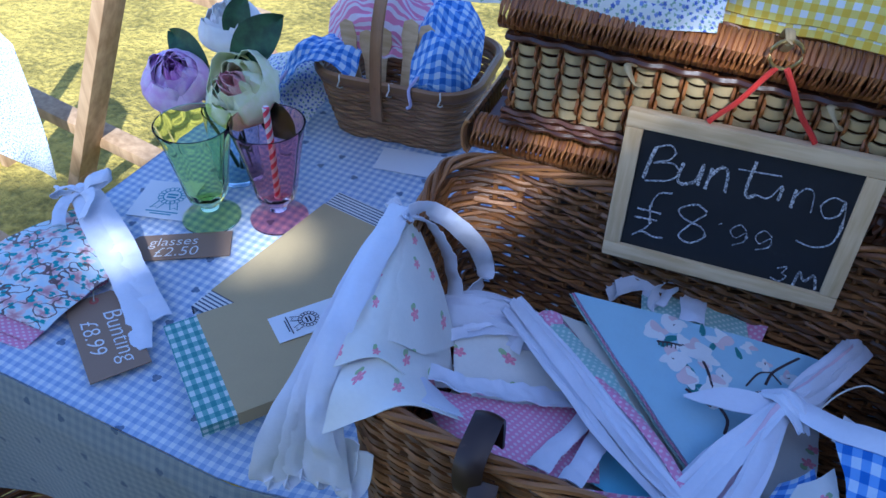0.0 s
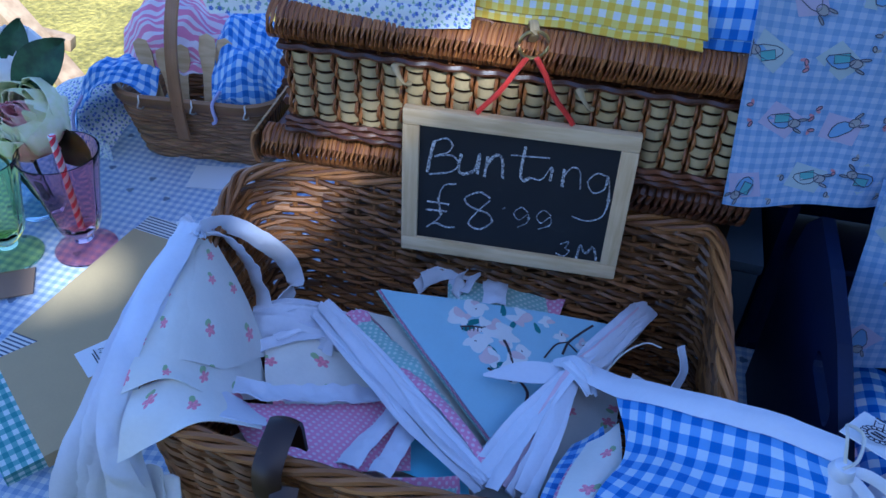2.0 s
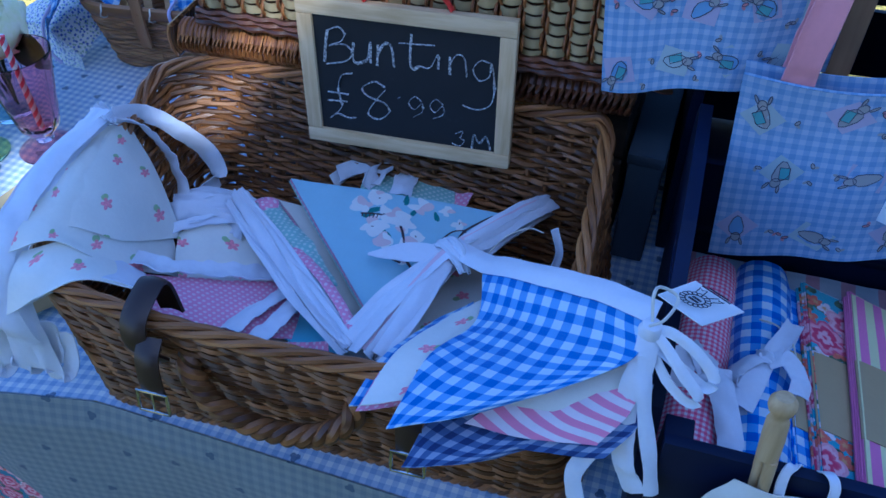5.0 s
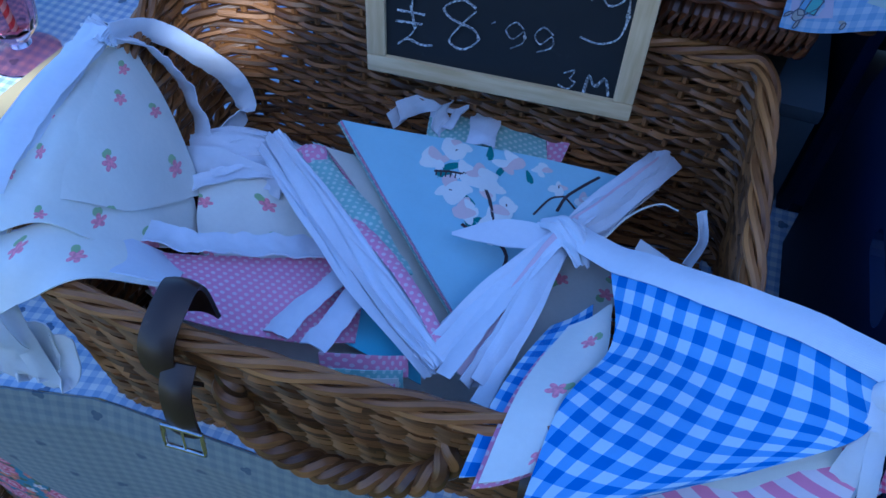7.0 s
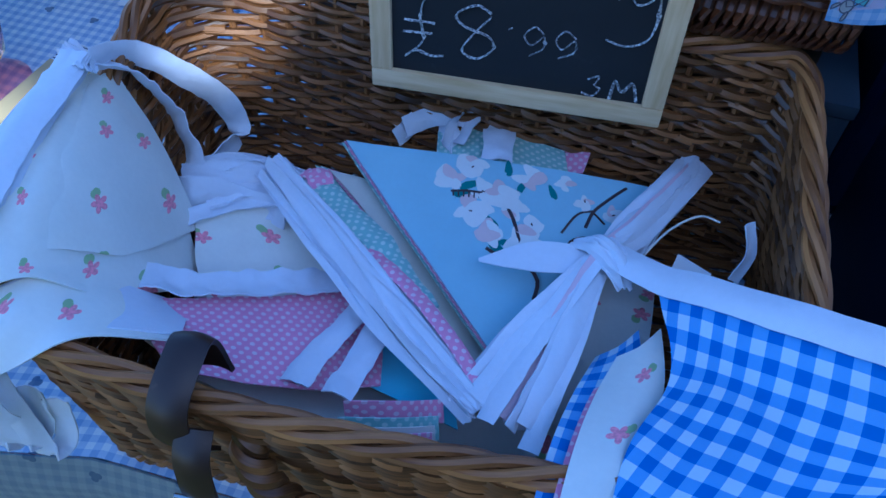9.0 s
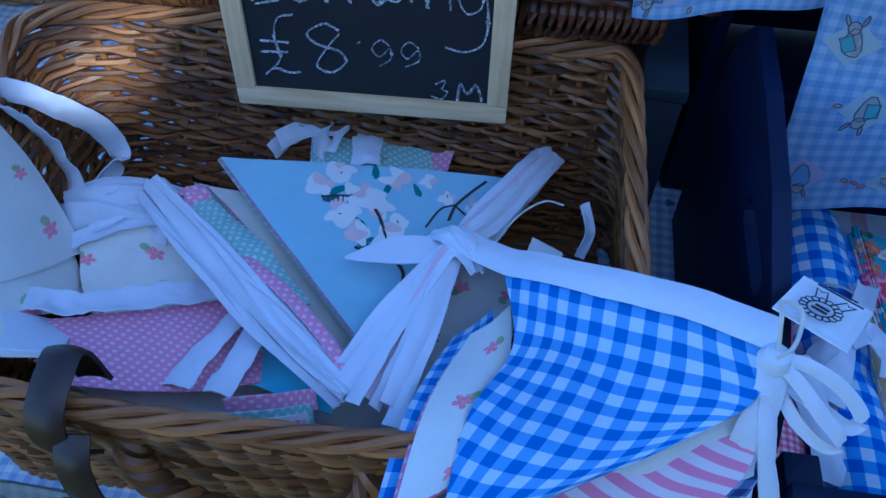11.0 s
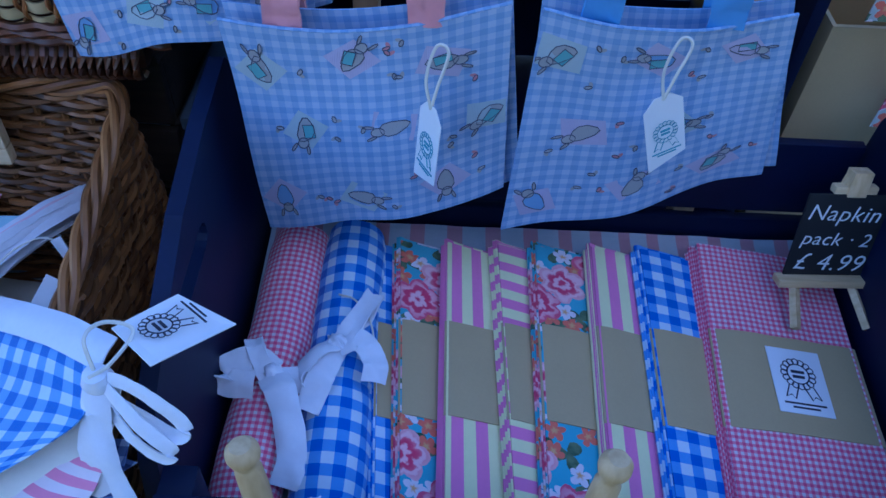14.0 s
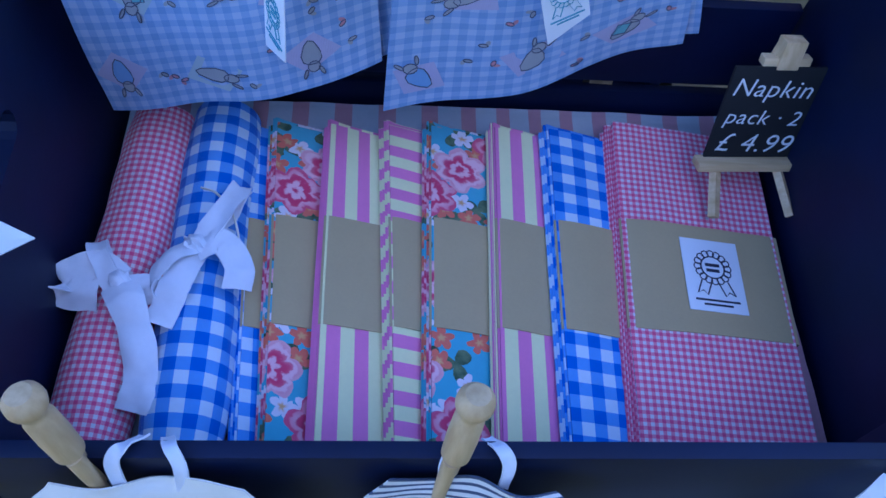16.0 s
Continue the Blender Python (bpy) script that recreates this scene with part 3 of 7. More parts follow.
def tablecloth():
    th = thing("tablecloth", "pale blue gingham tablecloth with small dark sprigs, hanging over the table", "tablecloth")
    n, m = 60, 34
    G = np.zeros((n, m, 3))
    for i in range(n):
        for j in range(m):
            u, v = i / (n - 1), j / (m - 1)
            x = -0.785 + 2.15 * u
            y = table_edge(x) + 0.002 + (1.278 - table_edge(x)) * v
            G[i, j] = (x - 0.03 * (1 - u) * v, y, TOP + 0.0012 * noise.noise(Vector((x * 9, y * 9, 1))))
    part("top_sheet", Build().grid(G, 2.15, 0.86, 0.002), M_TABLE, th)

    def hem(x):
        knots = (-0.80, -0.48, -0.403, -0.348, -0.290, -0.235, -0.176, -0.140, 0.0, 1.5)
        return float(np.interp(x, knots, (0.44, 0.53, 0.593, 0.547, 0.487, 0.545, 0.576, 0.550, 0.38, 0.36)))
    n, m = 90, 26
    G = np.zeros((n, m, 3))
    uv = []
    for i in range(n):
        x = -0.788 + 2.155 * i / (n - 1)
        for j in range(m):
            v = j / (m - 1)
            z = TOP + 0.001 - v * (TOP - hem(x))
            fold = 0.012 * v * (math.sin(x * 21) + 0.6 * noise.noise(Vector((x * 7, 0, z * 3))))
            G[i, j] = (x, table_edge(x) - 0.010 * min(1, v * 6) - fold * 0.7, z)
            uv.append((x + 0.788, -v * (TOP - hem(x))))
    part("front_drop", Build().grid(G, 1, 1, 0.002, uv), M_SHADEDSHEER, th, "greyish sheer dotted cloth")
    G = np.zeros((40, 20, 3))
    uv = []
    for i in range(40):
        y = 0.416 + 0.87 * i / 39
        for j in range(20):
            v = j / 19
            z = TOP + 0.001 - v * 0.2
            G[i, j] = (-0.787 - 0.03 * (i / 39) - 0.012 * min(1, v * 6) - 0.01 * v * math.sin(y * 24), y, z)
            uv.append((-v * 0.2, y))
    part("side_drop", Build().grid(G, 1, 1, 0.002, uv), M_TABLE, th)
    return th


tablecloth()
table = thing("trestle_table", "wooden trestle table hidden under cloths", "table")
part("tabletop", Build().box((-0.775, 0.468, 0.70), (1.36, 1.275, TOP - 0.004)), M_TRESTLE, table)
for x in (-0.6, 1.2):
    for y in (0.52, 1.2):
        part("leg", Build().box((x - 0.03, y - 0.02, 0.0), (x + 0.03, y + 0.02, 0.70)), M_TRESTLE, table)

G = np.zeros((70, 14, 3))
for i in range(70):
    for j in range(14):
        x, v = -0.72 + 2.0 * i / 69, j / 13
        G[i, j] = (x, table_edge(x) + 0.020 + 0.010 * math.sin(x * 32) * (1 - v), 0.01 + 0.685 * v)
skirt = part("table_skirt", Build().grid(G, 2.0, 0.69, 0.002), M_ROSES2)
tagged(skirt, "dark blue cotton skirt with red roses below the table", "cloth")


# ---- wicker ----
def loop_point(s, w, d, r):
    """A point and outward normal on a rounded rectangle w x d, s from 0 to 1, starting at the front left corner's end."""
    total = 2 * (w + d - 4 * r) + 2 * math.pi * r
    q = (s % 1.0) * total
    cx = [(r, 0), (w - r, r), (w, r), (w - r, d - r), (w - r, d), (r, d - r), (0, d - r), (r, r)]
    segs = [w - 2 * r, math.pi * r / 2, d - 2 * r, math.pi * r / 2, w - 2 * r, math.pi * r / 2, d - 2 * r, math.pi * r / 2]
    for k, L in enumerate(segs):
        if q <= L or k == 7:
            if k == 0:
                return (r + q, 0.0), (0, -1)
            if k == 2:
                return (w, r + q), (1, 0)
            if k == 4:
                return (w - r - q, d), (0, 1)
            if k == 6:
                return (0, d - r - q), (-1, 0)
            a = q / r + {1: -math.pi / 2, 3: 0, 5: math.pi / 2, 7: math.pi}[k]
            return (cx[k][0] + r * math.cos(a), cx[k][1] + r * math.sin(a)), (math.cos(a), math.sin(a))
        q -= L


HAMPER = pose(-0.203, 0.447, TOP + 0.004, 0, 0, 4.5)


def hamper_wall(s, h):
    """Place and normal on the big hamper's wall: s round it, h from base to rim, 0 to 1."""
    w, d = 0.487, 0.312
    (x, y), nrm = loop_point(s, w, d, 0.034)
    rise = 0.178 + 0.040 * min(1, max(0, y / d)) + 0.012 * math.exp(-((x) / 0.07) ** 2) * (1 - y / d)
    rise -= 0.026 * math.exp(-(x / 0.05) ** 2) * math.exp(-((y - 0.165) / 0.085) ** 2)
    bulge = 0.020 * math.sin(math.pi * 0.5 * h) ** 2 * max(0, 1 - y / 0.12) * math.sin(math.pi * min(1, max(0, x / w))) ** 0.7
    out = -0.006 + 0.010 * h
    # one end leans in towards the rim, the other is pushed out
    lean = max(0.0, nrm[0]) * (0.016 - 0.038 * h) + min(0.0, nrm[0]) * 0.030 * h * min(1.0, max(0.0, y / 0.14))
    return Vector((x + nrm[0] * out + lean, y + nrm[1] * out - bulge, h * rise)), Vector((*nrm, 0))


def weave_band(m, wall, s0, s1, rows, stakes, r, amp, h0=0.03, h1=0.975, rise=0.016, sway=0.006):
    """Rods woven over two stakes and behind one; each rod is a length of its own, its end lapping the next."""
    b = Build()
    k0, k1 = s0 * stakes, s1 * stakes
    for i in range(rows):
        h = h0 + (h1 - h0) * (i + 0.5) / rows
        ph = 2 * math.pi * (i % 3 if (i // 6) % 2 else -i % 3) / 3
        q0 = k0
        while q0 < k1:
            q1 = min(k1, q0 + (3 if random.random() < 0.6 else 6) + (random.uniform(-0.4, 0.4) if q0 == k0 else 0.0))
            if k1 - q1 < 1.2:
                q1 = k1
            dh, thick = random.uniform(-sway, sway), r * random.uniform(0.78, 1.15)
            n = max(3, int((q1 - q0 + 0.5) * 4))
            pts = []
            for k in range(n):
                q = q0 - 0.25 + (q1 - q0 + 0.5) * k / (n - 1)
                q = min(k1, max(k0, q))
                p, nn = wall(q / stakes, h + dh + rise * math.cos(2 * math.pi * q / 3 + ph))
                pts.append(m @ (p + nn * amp * math.sin(2 * math.pi * q / 3 + ph)))
            b.tube(pts, thick, 6)
            q0 = q1
    return b


def braid(m, path, r, strands=3, pitch=0.035, spread=0.6, n=300, flat=1.0):
    """Strands twisted round a path of points."""
    P = spline(path, n)
    T = np.gradient(P, axis=0)
    L = np.concatenate([[0], np.cumsum(np.linalg.norm(np.diff(P, axis=0), axis=1))])
    b = Build()
    for k in range(strands):
        pts = []
        for i in range(n):
            t = T[i] / np.linalg.norm(T[i])
            a = np.cross(t, (0, 0, 1.0))
            a /= max(np.linalg.norm(a), 1e-9)
            c = np.cross(a, t)
            ph = 2 * math.pi * (L[i] / pitch + k / strands)
            pts.append(m @ Vector(P[i] + r * spread * (math.cos(ph) * a + flat * math.sin(ph) * c)))
        b.tube(pts, r * 0.62, 7)
    return b


def big_hamper():
    th = thing("picnic_hamper", "large open brown willow hamper with leather straps and rope handle", "basket")
    for nm, s0, s1 in (("front_weave", -0.03, 0.335), ("side_weave", 0.325, 0.505), ("back_weave", 0.495, 0.835), ("side_weave", 0.825, 0.975)):
        part(nm, weave_band(HAMPER, hamper_wall, s0, s1, 46, 72, 0.0035, 0.0040, rise=0.009), M_WILLOW, th)
    for k in range(72):
        part("stake", Build().tube([HAMPER @ (hamper_wall(k / 72, h)[0]) for h in np.linspace(0.0, 1.0, 6)], 0.0030, 6), M_WILLOW, th)
    rim = [hamper_wall(s, 1.0)[0] for s in np.linspace(0, 1, 60)]
    part("rim", braid(HAMPER, rim, 0.0056, 4, 0.13, 0.95, 420), M_BUFF, th)
    foot = [hamper_wall(s, 0.015)[0] for s in np.linspace(0, 1, 60)]
    part("foot_border", braid(HAMPER, foot, 0.0070, 3, 0.028, 0.6, 500), M_WILLOW, th)
    b = Build()
    for i in range(34):
        v = 0.010 + 0.292 * i / 33
        pts = [HAMPER @ Vector((x, v, 0.008 + 0.003 * math.sin(math.pi * x / 0.03 + math.pi * i))) for x in np.linspace(0.012, 0.475, 60)]
        b.tube(pts, 0.0042, 6)
    part("base_weave", b, M_WILLOW, th)
    # rope handle on the front
    pts = [(0.150, -0.012, 0.140), (0.156, -0.028, 0.130), (0.175, -0.038, 0.106), (0.215, -0.042, 0.088), (0.265, -0.041, 0.090), (0.300, -0.032, 0.108), (0.308, -0.016, 0.128)]
    part("rope_handle", braid(HAMPER, pts, 0.0092, 3, 0.040, 0.62, 200), M_WILLOW, th, "twisted cane rope handle")
    for x, z in ((0.118, 0.186), (0.345, 0.186)):
        if x < 0.2:
            pts = ((x + 0.005, 0.012, z - 0.03), (x + 0.005, 0.006, z + 0.012), (x + 0.005, -0.010, z + 0.016), (x + 0.003, -0.034, z + 0.002), (x + 0.005, -0.040, z - 0.022), (x + 0.012, -0.030, z - 0.046))
            part("strap", strip([HAMPER @ Vector(p) for p in pts], 0.023, HAMPER.to_3x3() @ Vector((1, 0, 0)), 36, 0.003), M_LEATHER, th, "dark brown leather strap")
        pts = ((x + 0.017, -0.036, z - 0.010), (x + 0.018, -0.050, z - 0.022), (x + 0.019, -0.056, z - 0.044), (x + 0.019, -0.057, z - 0.064))
        part("strap_tongue", strip([HAMPER @ Vector(p) for p in pts], 0.021, HAMPER.to_3x3() @ Vector((1, 0, 0)), 24, 0.003), M_LEATHER, th)
        ring = [HAMPER @ Vector((x + 0.019 + a, -0.060 - 0.004 * (c < 0), z - 0.064 + c)) for a, c in ((-0.014, 0.010), (-0.014, -0.012), (0.014, -0.012), (0.014, 0.010))]
        pin = Build().tube([ring[i].lerp(ring[(i + 1) % 4], k / 5) for i in range(4) for k in range(5)], 0.0017, 8, True)
        part("buckle", pin.tube([ring[1].lerp(ring[2], 0.5), ring[0].lerp(ring[3], 0.5)], 0.0012, 6), M_STEEL, th, "square steel buckle")
    return th


def wrapped_edge(m, x0, x1, z0, z1, depth, pitch=0.0052):
    """Cane wound side by side over a rail that runs along x."""
    b = Build()
    x = x0
    zc, hz = (z0 + z1) / 2, (z1 - z0) / 2
    while x < x1:
        w = pitch * random.uniform(0.85, 1.15)
        pts = [m @ Vector((x + random.uniform(-0.0007, 0.0007) + 0.002 * math.sin(a), depth / 2 - depth / 2 * math.cos(a), zc + hz * math.sin(a))) for a in np.linspace(-1.75, 1.75, 9)]
        b.tube(pts, w * 0.54, 6, flat=0.6)
        x += w
    return b


LID = pose(-0.236, 0.752, 0.972, 0, 0, 4.5)


def hamper_lid(th):
    lid = part("lid", Build().box((0.004, 0.012, 0.004), (0.500, 0.330, 0.030), LID, 0.008), M_DARKCANE, th, "woven hamper lid folded flat behind")
    part("lid_edge", wrapped_edge(LID, 0.0, 0.155, -0.002, 0.036, 0.034), M_REDCANE, lid)
    part("lid_edge", wrapped_edge(LID, 0.185, 0.500, -0.002, 0.036, 0.034, 0.007), M_DARKCANE, lid)
    b = Build()
    for k in range(5):
        x = 0.157 + 0.0065 * k
        b.tube([LID @ Vector((x + 0.004 * math.sin(q), 0.016 - 0.026 * math.sin(q * 0.9 + 0.2), 0.034 - 0.016 * q)) for q in np.linspace(0, 3.1, 10)], 0.0034, 6)
    part("hinge", b, M_WILLOW, lid)
    b = Build()
    for k in range(64):
        y = 0.0 + 0.33 * k / 63
        b.tube([LID @ Vector((-0.004 + 0.007 * math.cos(a), y, 0.017 + 0.019 * math.sin(a))) for a in np.linspace(1.5, 4.8, 7)], 0.0028, 6)
    part("lid_end", b, M_WILLOW, lid)


hamper_lid(big_hamper())

SMALL = pose(-0.207, 0.757, 1.014, 0, 0, 3.5)


def small_hamper():
    th = thing("small_hamper", "closed hamper of pale chip and dark brown cane weave", "basket")
    W, D, H = 0.500, 0.300, 0.098
    part("body", Build().box((0.006, 0.008, 0.002), (W - 0.006, D - 0.006, H), SMALL, 0.006), M_DARKCANE, th)
    proto = None
    cols, rows = 21, 8
    for c in range(cols):
        for r in range(rows):
            x, z = 0.020 + 0.0228 * c, 0.012 + 0.0118 * r + 0.0059 * (c % 2)
            if z > H - 0.004:
                continue
            m = SMALL @ pose(x, 0.004, z, random.uniform(-4, 4), 0, 0)
            if proto is None:
                g = np.zeros((6, 4, 3))
                for i in range(6):
                    for j in range(4):
                        a = i / 5 - 0.5
                        g[i, j] = (a * 0.0188, -0.0046 * math.cos(a * math.pi), (j / 3 - 0.5) * 0.0088)
                proto = part("cane_strip", Build().grid(g, 0.02, 0.01, 0.0016), M_CHIP, th)
                proto.matrix_basis = m
            else:
                o = new("cane_strip", proto.data)
                o.parent, o.matrix_basis = th, m
    for c in range(cols + 1):
        b = Build()
        x = 0.020 + 0.0228 * (c - 0.5)
        for k in (-1, 1):
            b.tube([SMALL @ Vector((x + k * 0.0022, 0.002 - 0.0035 * math.sin(math.pi * z / 0.0118 + k), z)) for z in np.linspace(0, H, 34)], 0.0017, 6)
        part("upright", b, M_REDCANE, th)
    b = Build()
    for k in range(3):
        b.tube([SMALL @ Vector((x, -0.002 - 0.002 * math.sin(x * 220 + k * 2), 0.003 + 0.006 * k)) for x in np.linspace(0, W, 120)], 0.0036, 6)
    b.tube([SMALL @ Vector((x, -0.003 - 0.002 * math.sin(x * 200), H - 0.003)) for x in np.linspace(0, W, 120)], 0.0035, 6)
    part("bottom_border", b, M_DARKCANE, th)
    # left end, same weave seen edge-on
    b = Build()
    for r in range(9):
        b.tube([SMALL @ Vector((0.003 - 0.003 * math.sin(math.pi * y / 0.023 + math.pi * r), y, 0.01 + 0.0105 * r)) for y in np.linspace(0.004, D, 60)], 0.0048, 6)
    part("end_weave", b, M_DARKCANE, th)
    lid = part("lid", Build().box((-0.004, 0.004, H + 0.004), (W + 0.004, D + 0.004, H + 0.034), SMALL, 0.010), M_DARKCANE, th)
    m = SMALL @ pose(0, -0.010, H + 0.001)
    part("lid_edge", wrapped_edge(m, -0.006, W + 0.006, 0.0, 0.037, 0.040, 0.0046), M_REDCANE, lid)
    b = Build()
    for i in range(46):
        y = 0.018 + 0.28 * i / 45
        b.tube([SMALL @ Vector((x, y, H + 0.036 + 0.0016 * math.sin(math.pi * x / 0.018 + math.pi * i))) for x in np.linspace(0, W, 80)], 0.0030, 5)
    part("lid_weave", b, M_REDCANE, lid)
    for x in (0.123, 0.293):
        part("loop", Build().tube(spline([SMALL @ Vector(p) for p in ((x, -0.004, H - 0.006), (x - 0.004, -0.018, H - 0.001), (x + 0.006, -0.021, H - 0.016), (x + 0.008, -0.006, H - 0.022))], 14), 0.0036, 6, flat=0.4), M_CHIP, th, "pale cane fastening loop")
    ring = part("ring", Build().tube([SMALL @ Vector((0.243 + 0.0125 * math.cos(a), -0.012 + 0.004 * math.cos(a), H + 0.034 + 0.0125 * math.sin(a))) for a in np.linspace(0, 2 * math.pi, 25)[:-1]], 0.0019, 8, True), M_BRASS, th, "brass ring")
    part("ring_loop", Build().tube(spline([SMALL @ Vector(p) for p in ((0.238, 0.01, H + 0.040), (0.240, -0.004, H + 0.052), (0.243, -0.014, H + 0.046), (0.241, -0.004, H + 0.034))], 16), 0.0042, 6, flat=0.4), M_CHIP, th)
    return th


small_hamper()


# ---- the chalkboard ----
def chalkboard():
    th = thing("chalkboard", "small pine-framed chalkboard with a chalked price on red cord", "sign")
    tl, tr, bl = Vector((-0.087, 0.744, 1.073)), Vector((0.136, 0.762, 1.075)), Vector((-0.076, 0.734, 0.909))
    X = (tr - tl).normalized()
    Z = (tl - bl)
    Z = (Z - X * Z.dot(X)).normalized()
    Y = Z.cross(X)
    w, h, fr = 0.224, 0.163, 0.0165
    o = bl
    m = Matrix(((X.x, Y.x, Z.x, o.x), (X.y, Y.y, Z.y, o.y), (X.z, Y.z, Z.z, o.z), (0, 0, 0, 1)))
    part("slate", Build().box((fr - 0.002, 0.0015, fr - 0.002), (w - fr + 0.002, 0.0075, h - fr + 0.002), m), M_SLATE, th, "black slate with faint chalk dust")
    for lo, hi in (((0, -0.003, 0), (w, 0.009, fr)), ((0, -0.003, h - fr), (w, 0.009, h))):
        part("frame_rail", Build().box(lo, hi, m, 0.002), M_PINE, th)
    for x in (0.0, w - fr):
        part("frame_stile", Build().box((x, -0.0028, fr), (x + fr, 0.0088, h - fr), m, 0.0018), M_PINEY, th)
    # strokes of the hand that wrote it, in millimetres from the lower left corner
    word = {
        "B": [[(31, 130), (28, 116), (25, 95)], [(31, 130), (43, 135), (49, 129), (45, 120), (32, 114), (49, 117), (56, 109), (49, 99), (27, 93)]],
        "u": [[(58, 120), (56, 103), (61, 98), (72, 104), (76, 122), (75, 100)]],
        "n": [[(84, 121), (82, 98)], [(82, 110), (91, 123), (98, 120), (100, 99)]],
        "t": [[(119, 137), (117, 109), (120, 100), (127, 104)], [(106, 126), (143, 128)]],
        "i": [[(127, 104), (138, 104), (146, 119), (146, 103)]],
        "second n": [[(158, 118), (158, 99)], [(158, 110), (165, 121), (173, 118), (176, 99)]],
        "g": [[(199, 117), (189, 118), (182, 108), (188, 97), (198, 102), (200, 117), (204, 95), (201, 72), (187, 64), (172, 67)]],
    }
    price = {
        "pound": [[(55, 86), (43, 82), (38, 67), (40, 45), (27, 30), (35, 36), (46, 33), (56, 34)], [(26, 61), (49, 61)], [(25, 51), (47, 52)]],
        "8": [[(90, 75), (79, 80), (65, 71), (71, 62), (89, 56), (93, 46), (81, 36), (70, 42), (79, 58), (90, 72)]],
        "dot": [[(106, 66), (104, 65), (103, 64)]],
        "9": [[(129, 64), (122, 69), (115, 61), (121, 54), (129, 62), (129, 52), (120, 45)]],
        "second 9": [[(152, 64), (144, 69), (138, 61), (143, 54), (151, 62), (152, 53), (141, 46)]],
        "3": [[(165, 32), (173, 36), (171, 28), (175, 25), (170, 18), (162, 20)]],
        "M": [[(183, 17), (185, 33), (191, 25), (198, 33), (203, 18)]],
    }
    for table, firm in ((word, ("B",)), (price, ("8", "pound"))):
        for sign, lines in table.items():
            b = Build()
            for line in lines:
                n = 10 * len(line)
                pts = [m @ Vector((x / 1000, 0.0013, z / 1000)) for x, z, _ in spline([(*q, 0) for q in line], n)]
                r = 0.0029 if sign in firm else (0.0020 if sign in ("dot", "9", "second 9", "3", "M") else 0.0024)
                b.tube(pts, r, 6, flat=0.25, taper=[0.75 + 0.35 * noise.noise(Vector((k * 0.35, len(sign), line[0][0]))) for k in range(n)])
            part("chalk_writing", b, M_CHALKF if sign in ("9", "second 9", "3", "M", "dot") else M_CHALK, th)
    for a, q in ((0.070, -1), (0.160, 1)):
        p0 = m @ Vector((a, 0.003, h + 0.001))
        p1 = SMALL @ Vector((0.243 + q * 0.004, -0.013, 0.121))
        part("cord", Build().tube([p0.lerp(p1, k / 10) + Vector((0, 0.002 * math.sin(k), -0.004 * math.sin(math.pi * k / 10))) for k in range(11)], 0.0026, 7), M_CORD, th, "red cord")
    return th


chalkboard()


# ---- the navy crate and its napkins ----
CRATE = pose(0.338, 0.462, TOP + 0.003, 0, 0, 2.2)
CW, CD = 0.572, 0.366


def crate_end(x0, x1, splay):
    """An end panel with rounded shoulders and a hand slot."""
    bm = bmesh.new()
    out = [(0, 0), (CD, 0), (CD, 0.20), (CD - 0.012, 0.235), (CD - 0.045, 0.268), (0.250, 0.264), (0.170, 0.250), (0.105, 0.226), (0.055, 0.204), (0.032, 0.176), (0.020, 0.140), (0, 0.115)]
    slot = []
    for a in np.linspace(-90, 90, 7):
        slot.append((0.190 + 0.011 * math.cos(radians(a)), 0.206 + 0.011 * math.sin(radians(a))))
    for a in np.linspace(90, 270, 7):
        slot.append((0.134 + 0.011 * math.cos(radians(a)), 0.206 + 0.011 * math.sin(radians(a))))
    lo = [bm.verts.new((x0, y, z)) for y, z in out]
    ls = [bm.verts.new((x0, y, z)) for y, z in slot]
    edges = [bm.edges.new((q[i], q[(i + 1) % len(q)])) for q in (lo, ls) for i in range(len(q))]
    bmesh.ops.triangle_fill(bm, use_beauty=True, edges=edges)
    ext = bmesh.ops.extrude_face_region(bm, geom=bm.faces[:])
    for q in ext["geom"]:
        if isinstance(q, bmesh.types.BMVert):
            q.co.x = x1
    bmesh.ops.recalc_face_normals(bm, faces=bm.faces[:])
    for q in bm.verts:
        q.co.x += splay * q.co.z / 0.27
    bm.verts.index_update()
    bld = Build().add([CRATE @ q.co for q in bm.verts], [[q.index for q in f.verts] for f in bm.faces])
    bm.free()
    return bld


def crate():
    th = thing("display_crate", "navy blue painted wooden display crate with worn edges", "crate")
    part("end_panel", crate_end(0, 0.012, -0.005), M_NAVYP, th, smooth=False)
    part("end_panel", crate_end(CW - 0.012, CW, 0.006), M_NAVYP, th, smooth=False)
    for z0, z1 in ((0.0, 0.080), (0.092, 0.178)):
        part("front_slat", Build().box((0.0125, 0.0, z0), (CW - 0.0125, 0.010, z1), CRATE, 0.0015), M_NAVYP, th)
        part("back_slat", Build().box((0.0125, CD - 0.010, z0), (CW - 0.0125, CD, z1), CRATE, 0.0015), M_NAVYP, th)
    part("base_board", Build().box((0.0125, 0.0105, 0.03), (CW - 0.0125, CD - 0.0105, 0.042), CRATE), M_NAVYP, th)
    for x in (0.012, CW - 0.034):
        part("corner_block", Build().box((x, 0.010, 0.042), (x + 0.022, 0.032, 0.172), CRATE, 0.0015), M_NAVYP, th)
    return th


